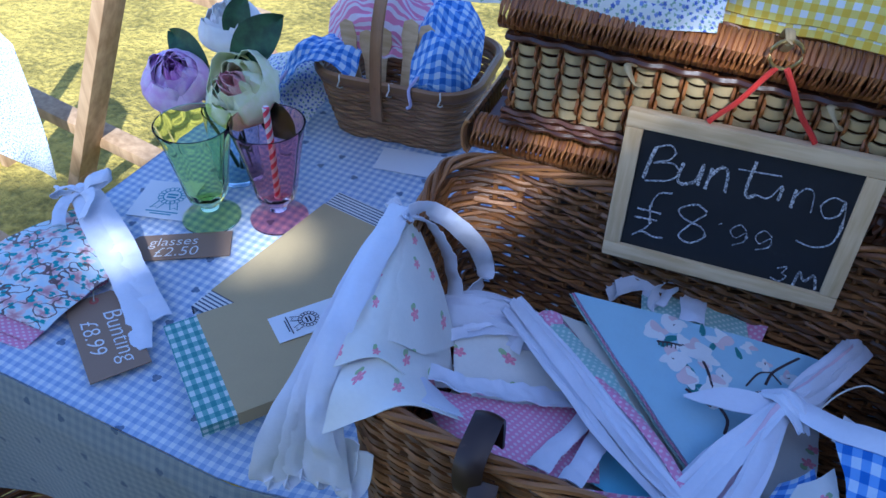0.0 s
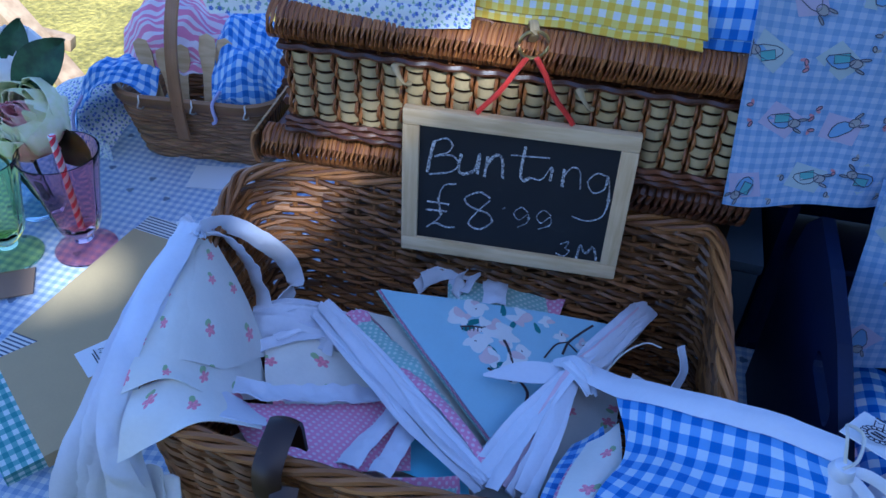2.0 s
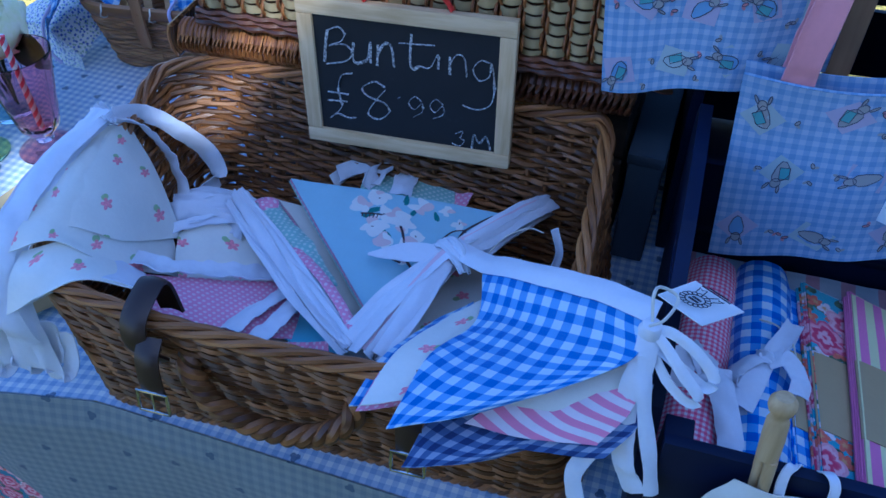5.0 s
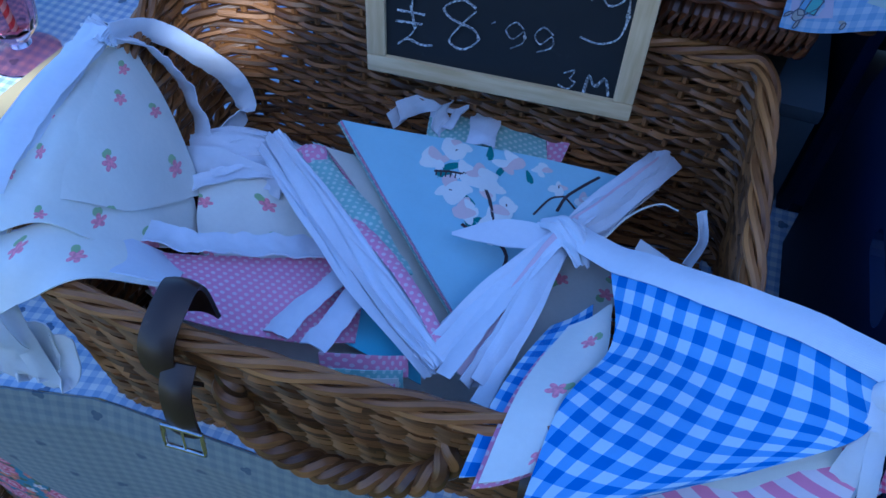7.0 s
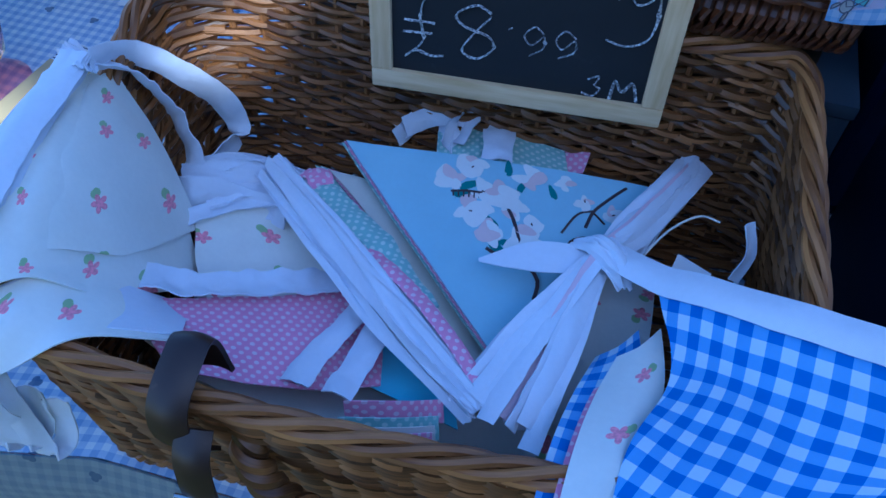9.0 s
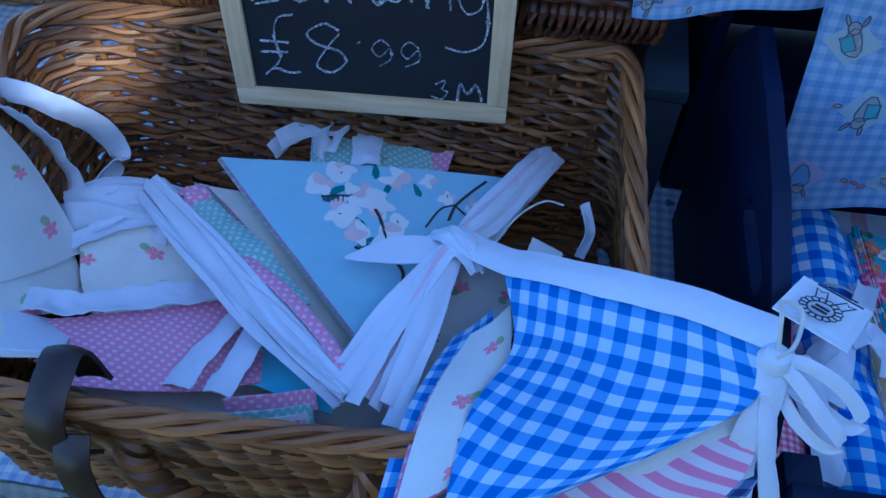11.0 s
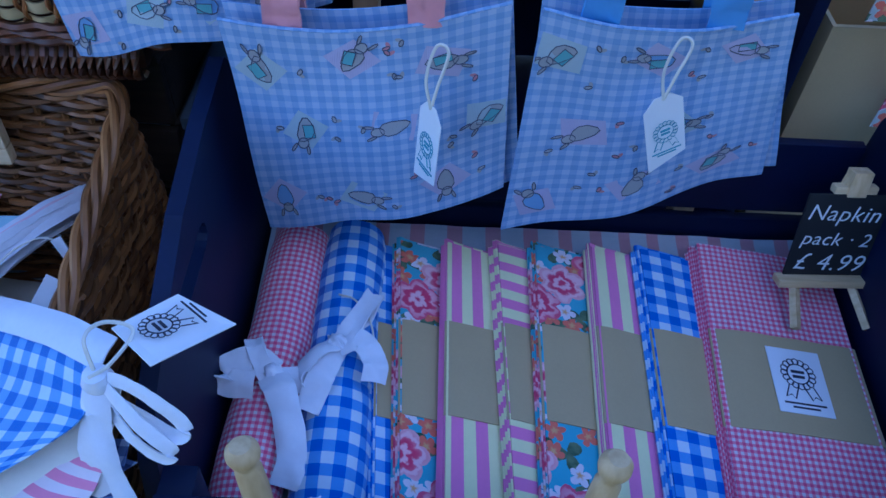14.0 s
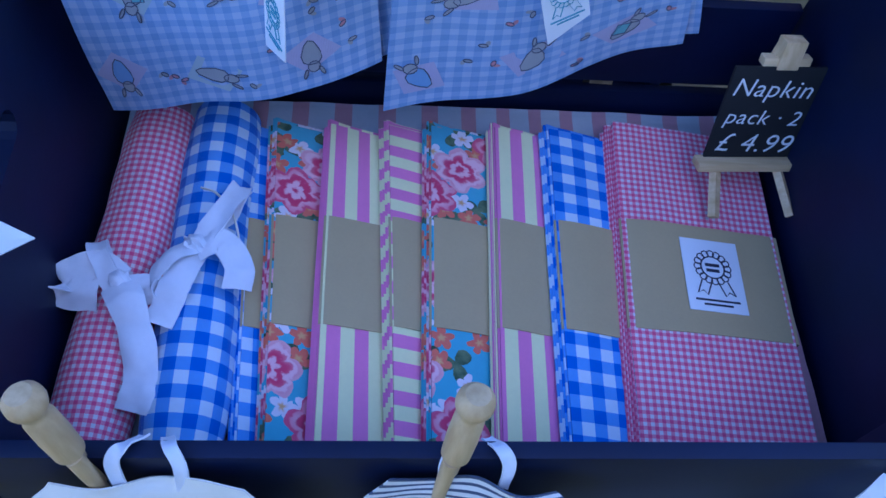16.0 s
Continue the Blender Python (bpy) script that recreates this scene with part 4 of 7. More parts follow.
crate()
G = net([[CRATE @ Vector((x, y, z)) for x in (0.016, 0.15, 0.3, 0.42, CW - 0.016)] for y, z in ((0.014, 0.050), (0.12, 0.052), (0.24, 0.053), (0.33, 0.055), (0.350, 0.058))], 40, 40, 0.002, 18)
lining = part("lining_cloth", Build().grid(G.transpose(1, 0, 2), CW, 0.42, 0.0015), M_LINING)
tagged(lining, "faded grey and pink striped lining cloth in the crate", "cloth")


def napkin_pack(x0b, x1b, x0f, x1f, yb, yf, mat, tilt, z, layers=5, label=""):
    """Folded napkins in a kraft paper sleeve: back and front ends of the visible strip."""
    th = thing("napkin_pack", label, "napkin", "napkin packs in the crate")
    ns, nl = 26, 16
    x0b, x0f, x1b, x1f = x0b - 0.002, x0f - 0.002, x1b + 0.007, x1f + 0.007

    def surf(u, v, lift, grow=0.0):
        xb, xf = x0b + (x1b - x0b) * u, x0f + (x1f - x0f) * u
        x = xf + (xb - xf) * v
        y = yf + (yb - yf) * v
        u = min(1.0, max(0.0, u))
        edge = 1 - abs(2 * u - 1) ** 5
        return Vector((x, y, z + tilt * (0.5 - u) + lift * (0.35 + 0.65 * edge) + 0.0015 * noise.noise(Vector((x * 30, y * 14, z * 5)))))
    T = 0.0042
    for k in range(layers):
        G = np.zeros((ns, nl, 3))
        inset = 0.0018 * ((k * 7) % 3)
        for i in range(ns):
            for j in range(nl):
                v = j / (nl - 1)
                left = -0.045 * (layers - 1 - k) * (0.035 / max(0.03, x1f - x0f))
                G[i, j] = surf(left + (1 - left - 0.02 * (k % 3)) * i / (ns - 1) * 0.985, 0.011 * ((k * 5) % 4) - 0.012 + (1.0 - 0.012 * (k % 2)) * v, -T * (layers - 1 - k))
        w, L = x1f - x0f, yb - yf
        off = random.uniform(0, 0.03)
        uv = [(i / (ns - 1) * w + off, j / (nl - 1) * L) for i in range(ns) for j in range(nl)]
        part("napkin", Build().grid(G, w, L, T * 0.9, uv), mat, th)
    va, vb = 0.335, 0.665
    ring = []
    for v in np.linspace(va, vb, 8):
        row = [surf(u, v, T * 0.5 + 0.0008) for u in np.linspace(0.0, 1.0, ns)]
        lo0, lo1 = row[0].copy(), row[-1].copy()
        lo0.z -= T * layers * 0.8
        lo1.z -= T * layers * 0.8
        lo0.x -= 0.0012
        lo1.x += 0.0012
        a, c = row[0].copy(), row[-1].copy()
        a.x -= 0.0010
        c.x += 0.0010
        ring.append([lo0, a] + row[1:-1] + [c, lo1])
    G = np.array([[tuple(p) for p in r] for r in ring])
    part("paper_sleeve", Build().grid(G, 0.08, x1f - x0f, 0.0008), M_KRAFT, th, "brown kraft paper sleeve")
    return th, surf, T


def rosette(m, k, parent, ink=None, base=None):
    """A printed rosette and bars on a small label whose lower left corner is at m; the unit is metres times k."""
    ink = ink or M_INK
    b = Build()
    for j in range(16):
        a = 2 * math.pi * j / 16
        cx, cy = 0.5 + 0.235 * math.cos(a), 0.66 + 0.17 * math.sin(a) * 1.35
        b.tube([m @ Vector(((cx + 0.055 * math.cos(q)) * k, (cy + 0.055 * math.sin(q)) * k, 0.0004)) for q in np.linspace(0, 2 * math.pi, 9)[:-1]], 0.010 * k, 4, True, flat=0.3)
    b.tube([m @ Vector(((0.5 + 0.18 * math.cos(q)) * k, (0.66 + 0.18 * math.sin(q)) * k, 0.0004)) for q in np.linspace(0, 2 * math.pi, 25)[:-1]], 0.011 * k, 4, True, flat=0.3)
    for s in (-1, 1):
        b.tube([m @ Vector(((0.5 + s * x) * k, y * k, 0.0004)) for x, y in ((0.05, 0.42), (0.14, 0.20), (0.20, 0.27), (0.29, 0.22), (0.20, 0.44))], 0.011 * k, 4, flat=0.3)
    for y, w in ((0.12, 0.34), (0.05, 0.22)):
        b.box((-w * k, -0.014 * k, 0), (w * k, 0.014 * k, 0.0005), m @ pose(0.5 * k, y * k, 0))
    for y, w in ((0.70, 0.11), (0.61, 0.10)):
        b.box((-w * k, -0.024 * k, 0), (w * k, 0.024 * k, 0.0005), m @ pose(0.5 * k, y * k, 0))
    return part("rosette_print", b, ink, parent)


packs = [
    (0.450, 0.473, 0.479, 0.500, 0.775, 0.500, M_BLUE2, 0.010, 0.812, "blue gingham napkins folded in a kraft sleeve"),
    (0.472, 0.515, 0.497, 0.531, 0.778, 0.500, M_ROSES, 0.014, 0.815, "turquoise rose-print napkins folded in a kraft sleeve"),
    (0.516, 0.563, 0.529, 0.582, 0.777, 0.500, M_STRIPE, 0.016, 0.817, "pink and cream striped napkins folded in a kraft sleeve"),
    (0.563, 0.599, 0.581, 0.606, 0.782, 0.500, M_STRIPE2, 0.014, 0.816, "pink and cream striped napkins, stripes across, in a kraft sleeve"),
    (0.598, 0.652, 0.605, 0.654, 0.782, 0.500, M_ROSES, 0.015, 0.818, "turquoise rose-print napkins folded in a kraft sleeve"),
    (0.651, 0.698, 0.652, 0.700, 0.786, 0.502, M_STRIPE, 0.016, 0.817, "pink and cream striped napkins folded in a kraft sleeve"),
    (0.697, 0.755, 0.699, 0.747, 0.788, 0.504, M_BLUE2, 0.016, 0.816, "blue gingham napkins folded in a kraft sleeve"),
]
for i, q in enumerate(packs):
    pk, surf, T = napkin_pack(*q[:9], label=q[9])
    if i > 4:
        edge = [[tuple(surf(u, v, T * 0.5 - 0.0015 * j) + Vector((0.0016 * j, 0, 0))) for j, u in enumerate((0.985, 1.0, 1.01))] for v in np.linspace(0.36, 0.60, 6)]
        part("label", Build().grid(edge, 0.07, 0.006, 0.0008), M_CARD, pk, "white label wrapped round the edge")
pk, surf, T = napkin_pack(0.754, 0.876, 0.746, 0.872, 0.798, 0.508, M_PINK, 0.016, 0.812, 7, "pink gingham napkin pack with a printed label on its kraft sleeve")
p0, p1, p2 = [surf(u, v, T * 0.5 + 0.0018) for u, v in ((0.36, 0.40), (0.72, 0.40), (0.36, 0.62))]
X, Y = (p1 - p0), (p2 - p0)
x, y = X.normalized(), (Y - X.normalized() * Y.dot(X.normalized())).normalized()
zz = x.cross(y)
lm = Matrix(((x.x, y.x, zz.x, p0.x), (x.y, y.y, zz.y, p0.y), (x.z, y.z, zz.z, p0.z), (0, 0, 0, 1)))
lab = part("label", Build().box((0, 0, 0), (X.length, Y.length, 0.0008), lm, 0.0003), M_CARD, pk, "white label with a printed rosette")
rosette(lm @ pose(X.length / 2 - 0.027, 0.003, 0.0008), 0.054, lab)


def cloth_roll(xb, xf, yb, yf, z, rx, rz, mat, label):
    th = thing("fabric_roll", label, "fabric roll", "rolls of fabric in the crate")
    n, m = 40, 48
    G = np.zeros((n, m, 3))
    for i in range(n):
        v = i / (n - 1)
        for j in range(m):
            a = 2 * math.pi * j / (m - 1) * 0.995
            x, y = xf + (xb - xf) * v, yf + (yb - yf) * v
            pinch = 1 - 0.16 * math.exp(-((v - 0.42) / 0.05) ** 2)
            rr = pinch * (1 + 0.05 * noise.noise(Vector((v * 7, math.cos(a) * 2, math.sin(a) * 2 + xb * 30)))) * (0.85 + 0.15 * min(1, 8 * min(v, 1 - v) + 0.3))
            G[i, j] = (x + rx * rr * math.cos(a), y, z + rz * rr * math.sin(a))
    part("rolled_cloth", Build().grid(G, yb - yf, 2 * math.pi * rx, 0.0016), mat, th)
    for k in (0.82, 0.6, 0.38):
        H = G.copy()
        H[:, :, 0] = (H[:, :, 0] - G[:, :, 0].mean(1, keepdims=True)) * k + G[:, :, 0].mean(1, keepdims=True)
        H[:, :, 2] = (H[:, :, 2] - z) * k + z
        H[:, :, 1] += 0.002 * (k - 0.6)
        part("inner_turn", Build().grid(H, yb - yf, 2 * math.pi * rx * k, 0.0016), mat, th)
    return th


def bow(th, c, along, mat, size=1.0, seed=0):
    """A ribbon tied in a bow at c: loops, tails and a knot; along is the direction of the loops."""
    c, A = Vector(c), Vector(along).normalized()
    B = Vector((-A.y, A.x, 0))
    Z = Vector((0, 0, 1))
    k = size
    rnd = random.Random(seed)
    for s in (-1, 1):
        q = rnd.uniform(0.85, 1.15)
        part("loop", strip([c, c + A * s * 0.016 * k + Z * 0.012 * k, c + A * s * 0.036 * k * q + Z * 0.010 * k + B * 0.004 * k, c + A * s * 0.034 * k * q + Z * 0.001 * k + B * 0.010 * k, c + A * s * 0.012 * k + Z * 0.001], 0.019 * k, B + Z * 0.35 * s, 30), mat, th)
        part("tail", strip([c, c + A * s * 0.014 * k - B * 0.014 * k + Z * 0.004, c + A * s * 0.020 * k * q - B * 0.036 * k + Z * 0.001, c + A * s * 0.015 * k * q - B * 0.062 * k * q - Z * 0.004], 0.018 * k, A, 26, twist=0.5 * s), mat, th)
    part("knot", Build().lathe([(0.001, -0.006 * k), (0.006 * k, -0.005 * k), (0.0085 * k, 0), (0.006 * k, 0.006 * k), (0.001, 0.007 * k)], 14, c + Z * 0.003), mat, th)


r1 = cloth_roll(0.377, 0.378, 0.780, 0.502, 0.809, 0.027, 0.024, M_PINK, "pink gingham fabric rolled and tied with white ribbon")
r2 = cloth_roll(0.428, 0.440, 0.785, 0.500, 0.812, 0.028, 0.026, M_BLUE2, "blue gingham fabric rolled and tied with white ribbon")
for th, ties in (
    (r1, (
        ([(0.386, 0.610, 0.842), (0.368, 0.620, 0.846), (0.346, 0.608, 0.842), (0.350, 0.602, 0.836), (0.372, 0.600, 0.838)], (0.3, 0.9, 0.4), 0.022, 0.2),
        ([(0.382, 0.606, 0.842), (0.368, 0.628, 0.850), (0.364, 0.640, 0.842), (0.374, 0.622, 0.838)], (0.9, 0.3, 0.2), 0.014, 0.3),
        ([(0.386, 0.606, 0.844), (0.396, 0.590, 0.846), (0.406, 0.566, 0.838), (0.412, 0.540, 0.834), (0.409, 0.522, 0.830)], (0.9, 0.3, -0.1), 0.023, 0.3),
        ([(0.386, 0.606, 0.842), (0.404, 0.610, 0.840), (0.410, 0.598, 0.836)], (0.2, 0.9, 0.1), 0.014, 0.2),
    )),
    (r2, (
        ([(0.432, 0.640, 0.846), (0.420, 0.628, 0.850), (0.408, 0.614, 0.842), (0.416, 0.606, 0.838), (0.430, 0.628, 0.840)], (0.6, -0.7, 0.3), 0.018, 0.3),
        ([(0.432, 0.638, 0.844), (0.424, 0.610, 0.844), (0.416, 0.580, 0.838)], (0.9, -0.1, -0.1), 0.021, 0.2),
        ([(0.434, 0.640, 0.846), (0.446, 0.666, 0.850), (0.457, 0.694, 0.844), (0.452, 0.672, 0.840), (0.438, 0.644, 0.840)], (0.8, -0.5, 0.2), 0.017, 0.4),
        ([(0.434, 0.636, 0.846), (0.450, 0.642, 0.848), (0.463, 0.628, 0.842), (0.464, 0.610, 0.838)], (0.4, 0.8, 0.1), 0.020, -0.3),
    )),
):
    for pts, side, wide, turn in ties:
        part("ribbon", strip(pts, wide, side, 30, 0.001, turn), M_WHITE, th)
    k = ties[0][0][0]
    part("knot", gather([Vector(k) + Vector((-0.008, 0.006, 0.000)), Vector(k) + Vector((0, 0, 0.007)), Vector(k) + Vector((0.008, -0.006, 0.000))], (0.010, 0.015, 0.010), (0.6, 0.8, 0), 1.8, 0.002, k[0] * 50, 16, 16), M_WHITE, th)
part("string", Build().tube(spline([(0.425, 0.695, 0.838), (0.440, 0.685, 0.845), (0.455, 0.665, 0.846), (0.462, 0.640, 0.838), (0.463, 0.615, 0.832)], 24), 0.0009, 5), M_STRING, r2, "thin cream string")


def easel_sign():
    th = thing("easel_sign", "tiny black price sign on a wooden easel among napkins", "sign")
    bl, br, tl = Vector((0.816, 0.750, 0.838)), Vector((0.886, 0.757, 0.836)), Vector((0.818, 0.774, 0.920))
    X = (br - bl).normalized()
    Y = (tl - bl)
    Y = (Y - X * Y.dot(X)).normalized()
    Z = X.cross(Y)
    m = Matrix(((X.x, Y.x, Z.x, bl.x), (X.y, Y.y, Z.y, bl.y), (X.z, Y.z, Z.z, bl.z), (0, 0, 0, 1)))
    part("slate", Build().box((0.001, 0.004, -0.003), (0.080, 0.086, 0.0), m, 0.0006), M_SLATE, th)
    part("ledge", Build().box((-0.006, -0.003, -0.004), (0.082, 0.004, 0.011), m, 0.001), M_PINE, th)
    for x0, x1 in ((0.037, 0.004), (0.044, 0.070)):
        part("leg", Build().tube([m @ Vector((x0, 0.104, -0.008)), m @ Vector((x0 + (x1 - x0) * 0.72, 0.004, -0.005)), m @ Vector((x1, -0.026, 0.040))], 0.0048, 4, flat=0.8), M_PINEY, th, smooth=False)
    part("back_leg", Build().tube([m @ Vector((0.037, 0.090, -0.010)), m @ Vector((0.037, -0.034, -0.050))], 0.0042, 4), M_PINEY, th, smooth=False)
    part("cross_bar", Build().box((0.022, 0.086, -0.010), (0.060, 0.093, -0.001), m, 0.001), M_PINE, th)
    part("clamp", Build().box((0.033, 0.084, -0.012), (0.050, 0.107, 0.001), m, 0.001), M_PINEY, th)
    for text, x, y, size in (("Napkin", 0.004, 0.062, 0.0218), ("pack · 2", 0.006, 0.037, 0.0190), ("£ 4.99", 0.006, 0.011, 0.0245)):
        part("lettering", writing(text, size, m @ pose(x, y, 0.0004, 0, 0, -2), 0.18, 1.05, 0.0003), M_PAINTPEN, th, smooth=False)
    return th


easel_sign()


# ---- bunting in and over the hamper ----
def pennant(th, rows, mat, nu=30, nv=30, crease=0.003, seed=0.0, scale=26.0, thick=0.0011, name="pennant", uvturn=0.0, lift=(0, 0, 0), size=None):
    G = net([[Vector(p) + Vector(lift) for p in r] for r in rows], nu, nv, crease, scale, seed)
    w = np.linalg.norm(np.diff(G, axis=0), axis=2).sum(0).max()
    h = np.linalg.norm(np.diff(G, axis=1), axis=2).sum(1).max()
    ca, sa = math.cos(uvturn), math.sin(uvturn)
    # cloth coordinates follow the distances in the sheet, so that checks keep their size
    uv = []
    for i in range(nu):
        for j in range(nv):
            a = np.linalg.norm(np.diff(G[:i + 1, nv // 2], axis=0), axis=1).sum() if i else 0.0
            c = (j / (nv - 1) - 0.5) * np.linalg.norm(np.diff(G[i], axis=0), axis=1).sum()
            uv.append((a * ca - c * sa, a * sa + c * ca))
    part(name, Build().grid(G, w, h, thick, uv), mat, th)
    return G


def ribbons(th, pts, width, side, count, spread, mat=None, name="ribbon", seed=0, n=30):
    rnd = random.Random(seed)
    for k in range(count):
        q = [Vector(p) + Vector(spread) * (k - (count - 1) / 2) * rnd.uniform(0.7, 1.3) + Vector([rnd.uniform(-0.005, 0.005) for _ in range(3)]) for p in pts]
        part(name, strip(q, width * rnd.uniform(0.85, 1.1), Vector(side) + Vector([rnd.uniform(-0.6, 0.6) for _ in range(3)]), n, 0.001, rnd.uniform(-0.5, 0.5)), mat or M_WHITE, th)


def draped_bunting():
    th = thing("bunting", "white rosebud bunting with ribbons draped over the hamper corner", "bunting", "bundles of bunting")
    rows = [
        [(-0.250, 0.614, 0.957), (-0.253, 0.626, 0.953), (-0.255, 0.640, 0.945), (-0.253, 0.648, 0.935)],
        [(-0.228, 0.542, 0.972), (-0.225, 0.569, 0.966), (-0.225, 0.600, 0.942), (-0.229, 0.637, 0.906)],
        [(-0.216, 0.494, 0.973), (-0.201, 0.514, 0.968), (-0.193, 0.553, 0.930), (-0.203, 0.617, 0.874)],
        [(-0.210, 0.460, 0.968), (-0.188, 0.479, 0.958), (-0.176, 0.518, 0.910), (-0.182, 0.598, 0.844)],
        [(-0.208, 0.437, 0.957), (-0.183, 0.463, 0.957), (-0.163, 0.488, 0.917), (-0.160, 0.568, 0.816)],
    ]
    pennant(th, rows, M_SPRIG, 50, 50, 0.004, 3.0, 17)
    under = [[Vector(p) + Vector((0.003, 0.010, -0.009)) for p in r] for r in rows[:4]]
    pennant(th, under, M_SPRIG, 24, 24, 0.004, 8.0, 18)
    flap = [
        [(-0.206, 0.448, 0.951), (-0.182, 0.472, 0.947), (-0.165, 0.492, 0.914), (-0.146, 0.526, 0.850)],
        [(-0.202, 0.423, 0.942), (-0.176, 0.442, 0.946), (-0.154, 0.466, 0.928), (-0.128, 0.498, 0.880)],
        [(-0.200, 0.404, 0.917), (-0.172, 0.420, 0.932), (-0.146, 0.444, 0.940), (-0.112, 0.474, 0.905)],
    ]
    pennant(th, flap, M_SPRIG, 26, 40, 0.003, 5.0, 17)
    pennant(th, flap, M_WHITE, 20, 30, 0.003, 6.0, 17, lift=(-0.001, 0.010, -0.007))
    # the sewn tape along the cloth's edge, and tapes hanging over it down to their loops
    nub = Vector((-0.262, 0.640, 0.958))
    part("tape", strip([nub, (-0.240, 0.580, 0.976), (-0.229, 0.530, 0.982), (-0.219, 0.479, 0.978), (-0.216, 0.447, 0.963), (-0.212, 0.420, 0.935), (-0.204, 0.406, 0.905), (-0.199, 0.408, 0.872)], 0.021, (1, 0.5, -0.25), 44), M_WHITE, th)
    rnd = random.Random(2)
    for k, (x, y, z) in enumerate(((-0.262, 0.390, 0.832), (-0.250, 0.398, 0.828), (-0.236, 0.404, 0.842), (-0.222, 0.408, 0.832), (-0.206, 0.412, 0.838), (-0.193, 0.414, 0.826))):
        q = k / 5
        o = Vector((rnd.uniform(-0.003, 0.003), 0, 0.0025 * (k % 3)))
        pts = [nub + o, Vector((-0.250 + 0.010 * q, 0.570, 0.968)) + o, Vector((-0.238 + 0.018 * q, 0.500, 0.970)) + o, Vector((-0.238 + 0.030 * q, 0.440, 0.940)) + o, Vector((x * 0.7 - 0.068 + 0.004 * q, y + 0.008, 0.890)) + o, Vector((x, y, z)), Vector((x + 0.011, y + 0.010, z + 0.004)), Vector((x + 0.014, y + 0.016, z + 0.045))]
        part("ribbon", strip(pts, 0.019 * rnd.uniform(0.85, 1.1), (0.9, 0.35, rnd.uniform(-0.5, 0.3)), 48, 0.001, rnd.uniform(-0.4, 0.4)), M_WHITE, th)
    part("nub", gather([nub + Vector((-0.012, 0.004, 0.006)), nub, nub + Vector((0.012, -0.020, 0.008))], (0.014, 0.020, 0.026), (0.6, 0.8, 0.0), 1.6, 0.004, 2.0, 20, 20), M_WHITE, th)
    # two long loops falling into the hamper
    part("ribbon_loop", strip([(-0.256, 0.640, 0.958), (-0.246, 0.678, 0.938), (-0.220, 0.690, 0.918), (-0.203, 0.714, 0.872), (-0.194, 0.712, 0.838), (-0.200, 0.680, 0.836), (-0.198, 0.650, 0.842)], 0.021, (0.35, 0.55, 0.75), 50, twist=0.5), M_WHITE, th)
    part("ribbon_loop", strip([(-0.254, 0.642, 0.956), (-0.240, 0.664, 0.934), (-0.222, 0.672, 0.892), (-0.206, 0.660, 0.852), (-0.190, 0.630, 0.838)], 0.021, (0.8, -0.4, 0.3), 44, twist=-0.3), M_WHITE, th)
    for k in range(2):
        part("gathered_ribbon", gather([(-0.215, 0.650, 0.842 + 0.006 * k), (-0.180, 0.655, 0.850 + 0.006 * k), (-0.140, 0.668, 0.846), (-0.112, 0.668, 0.838)], (0.03, 0.045, 0.04, 0.03), (0.2, 0.9, 0.2), 3, 0.005, k * 3.0), M_WHITE, th)
    ribbons(th, [(-0.215, 0.640, 0.838), (-0.180, 0.640, 0.848), (-0.140, 0.650, 0.842), (-0.110, 0.655, 0.838)], 0.022, (0.2, 0.9, 0.5), 4, (0.0, -0.012, 0.002), seed=9)
    return th


draped_bunting()


def heap():
    """Bunting packed under the top bundles, mostly hidden."""
    th = thing("bunting", "packed white and rosebud bunting at the bottom of the hamper", "bunting", "bundles of bunting")
    rows = [[(x, y, 0.775 + 0.030 * math.exp(-((x - 0.06) / 0.16) ** 2) * math.exp(-((y - 0.60) / 0.12) ** 2) + dz) for x in (-0.17, -0.06, 0.06, 0.18)] for y, dz in ((0.475, 0.0), (0.55, 0.02), (0.64, 0.015), (0.725, 0.0))]
    pennant(th, rows, M_SPRIG, 30, 30, 0.006, 2.0, 22)
    rows = [[(-0.165, 0.50, 0.84), (-0.08, 0.48, 0.83), (0.02, 0.48, 0.83)], [(-0.15, 0.56, 0.815), (-0.07, 0.56, 0.80), (0.03, 0.55, 0.81)], [(-0.15, 0.62, 0.805), (-0.07, 0.62, 0.795), (0.03, 0.62, 0.80)]]
    pennant(th, rows, M_CREAM, 24, 24, 0.005, 4.0, 24)
    return th


heap()


def second_rosebud():
    th = thing("bunting", "rosebud cotton bunting with white tape folded inside the hamper", "bunting", "bundles of bunting")
    rows = [[(-0.180, 0.606, 0.845), (-0.150, 0.632, 0.844), (-0.108, 0.655, 0.834)], [(-0.165, 0.575, 0.838), (-0.120, 0.605, 0.826), (-0.070, 0.630, 0.818)], [(-0.140, 0.545, 0.828), (-0.095, 0.565, 0.815), (-0.035, 0.600, 0.812)]]
    pennant(th, rows, M_SPRIG, 26, 26, 0.003, 1.0)
    part("tape", strip([(-0.186, 0.602, 0.852), (-0.150, 0.634, 0.850), (-0.104, 0.659, 0.839)], 0.016, (0.5, -0.7, -0.1), 24), M_WHITE, th)
    part("tape", strip([(-0.176, 0.622, 0.852), (-0.145, 0.652, 0.848), (-0.108, 0.672, 0.838)], 0.020, (0.5, -0.7, 0.2), 24), M_WHITE, th)
    return th


second_rosebud()


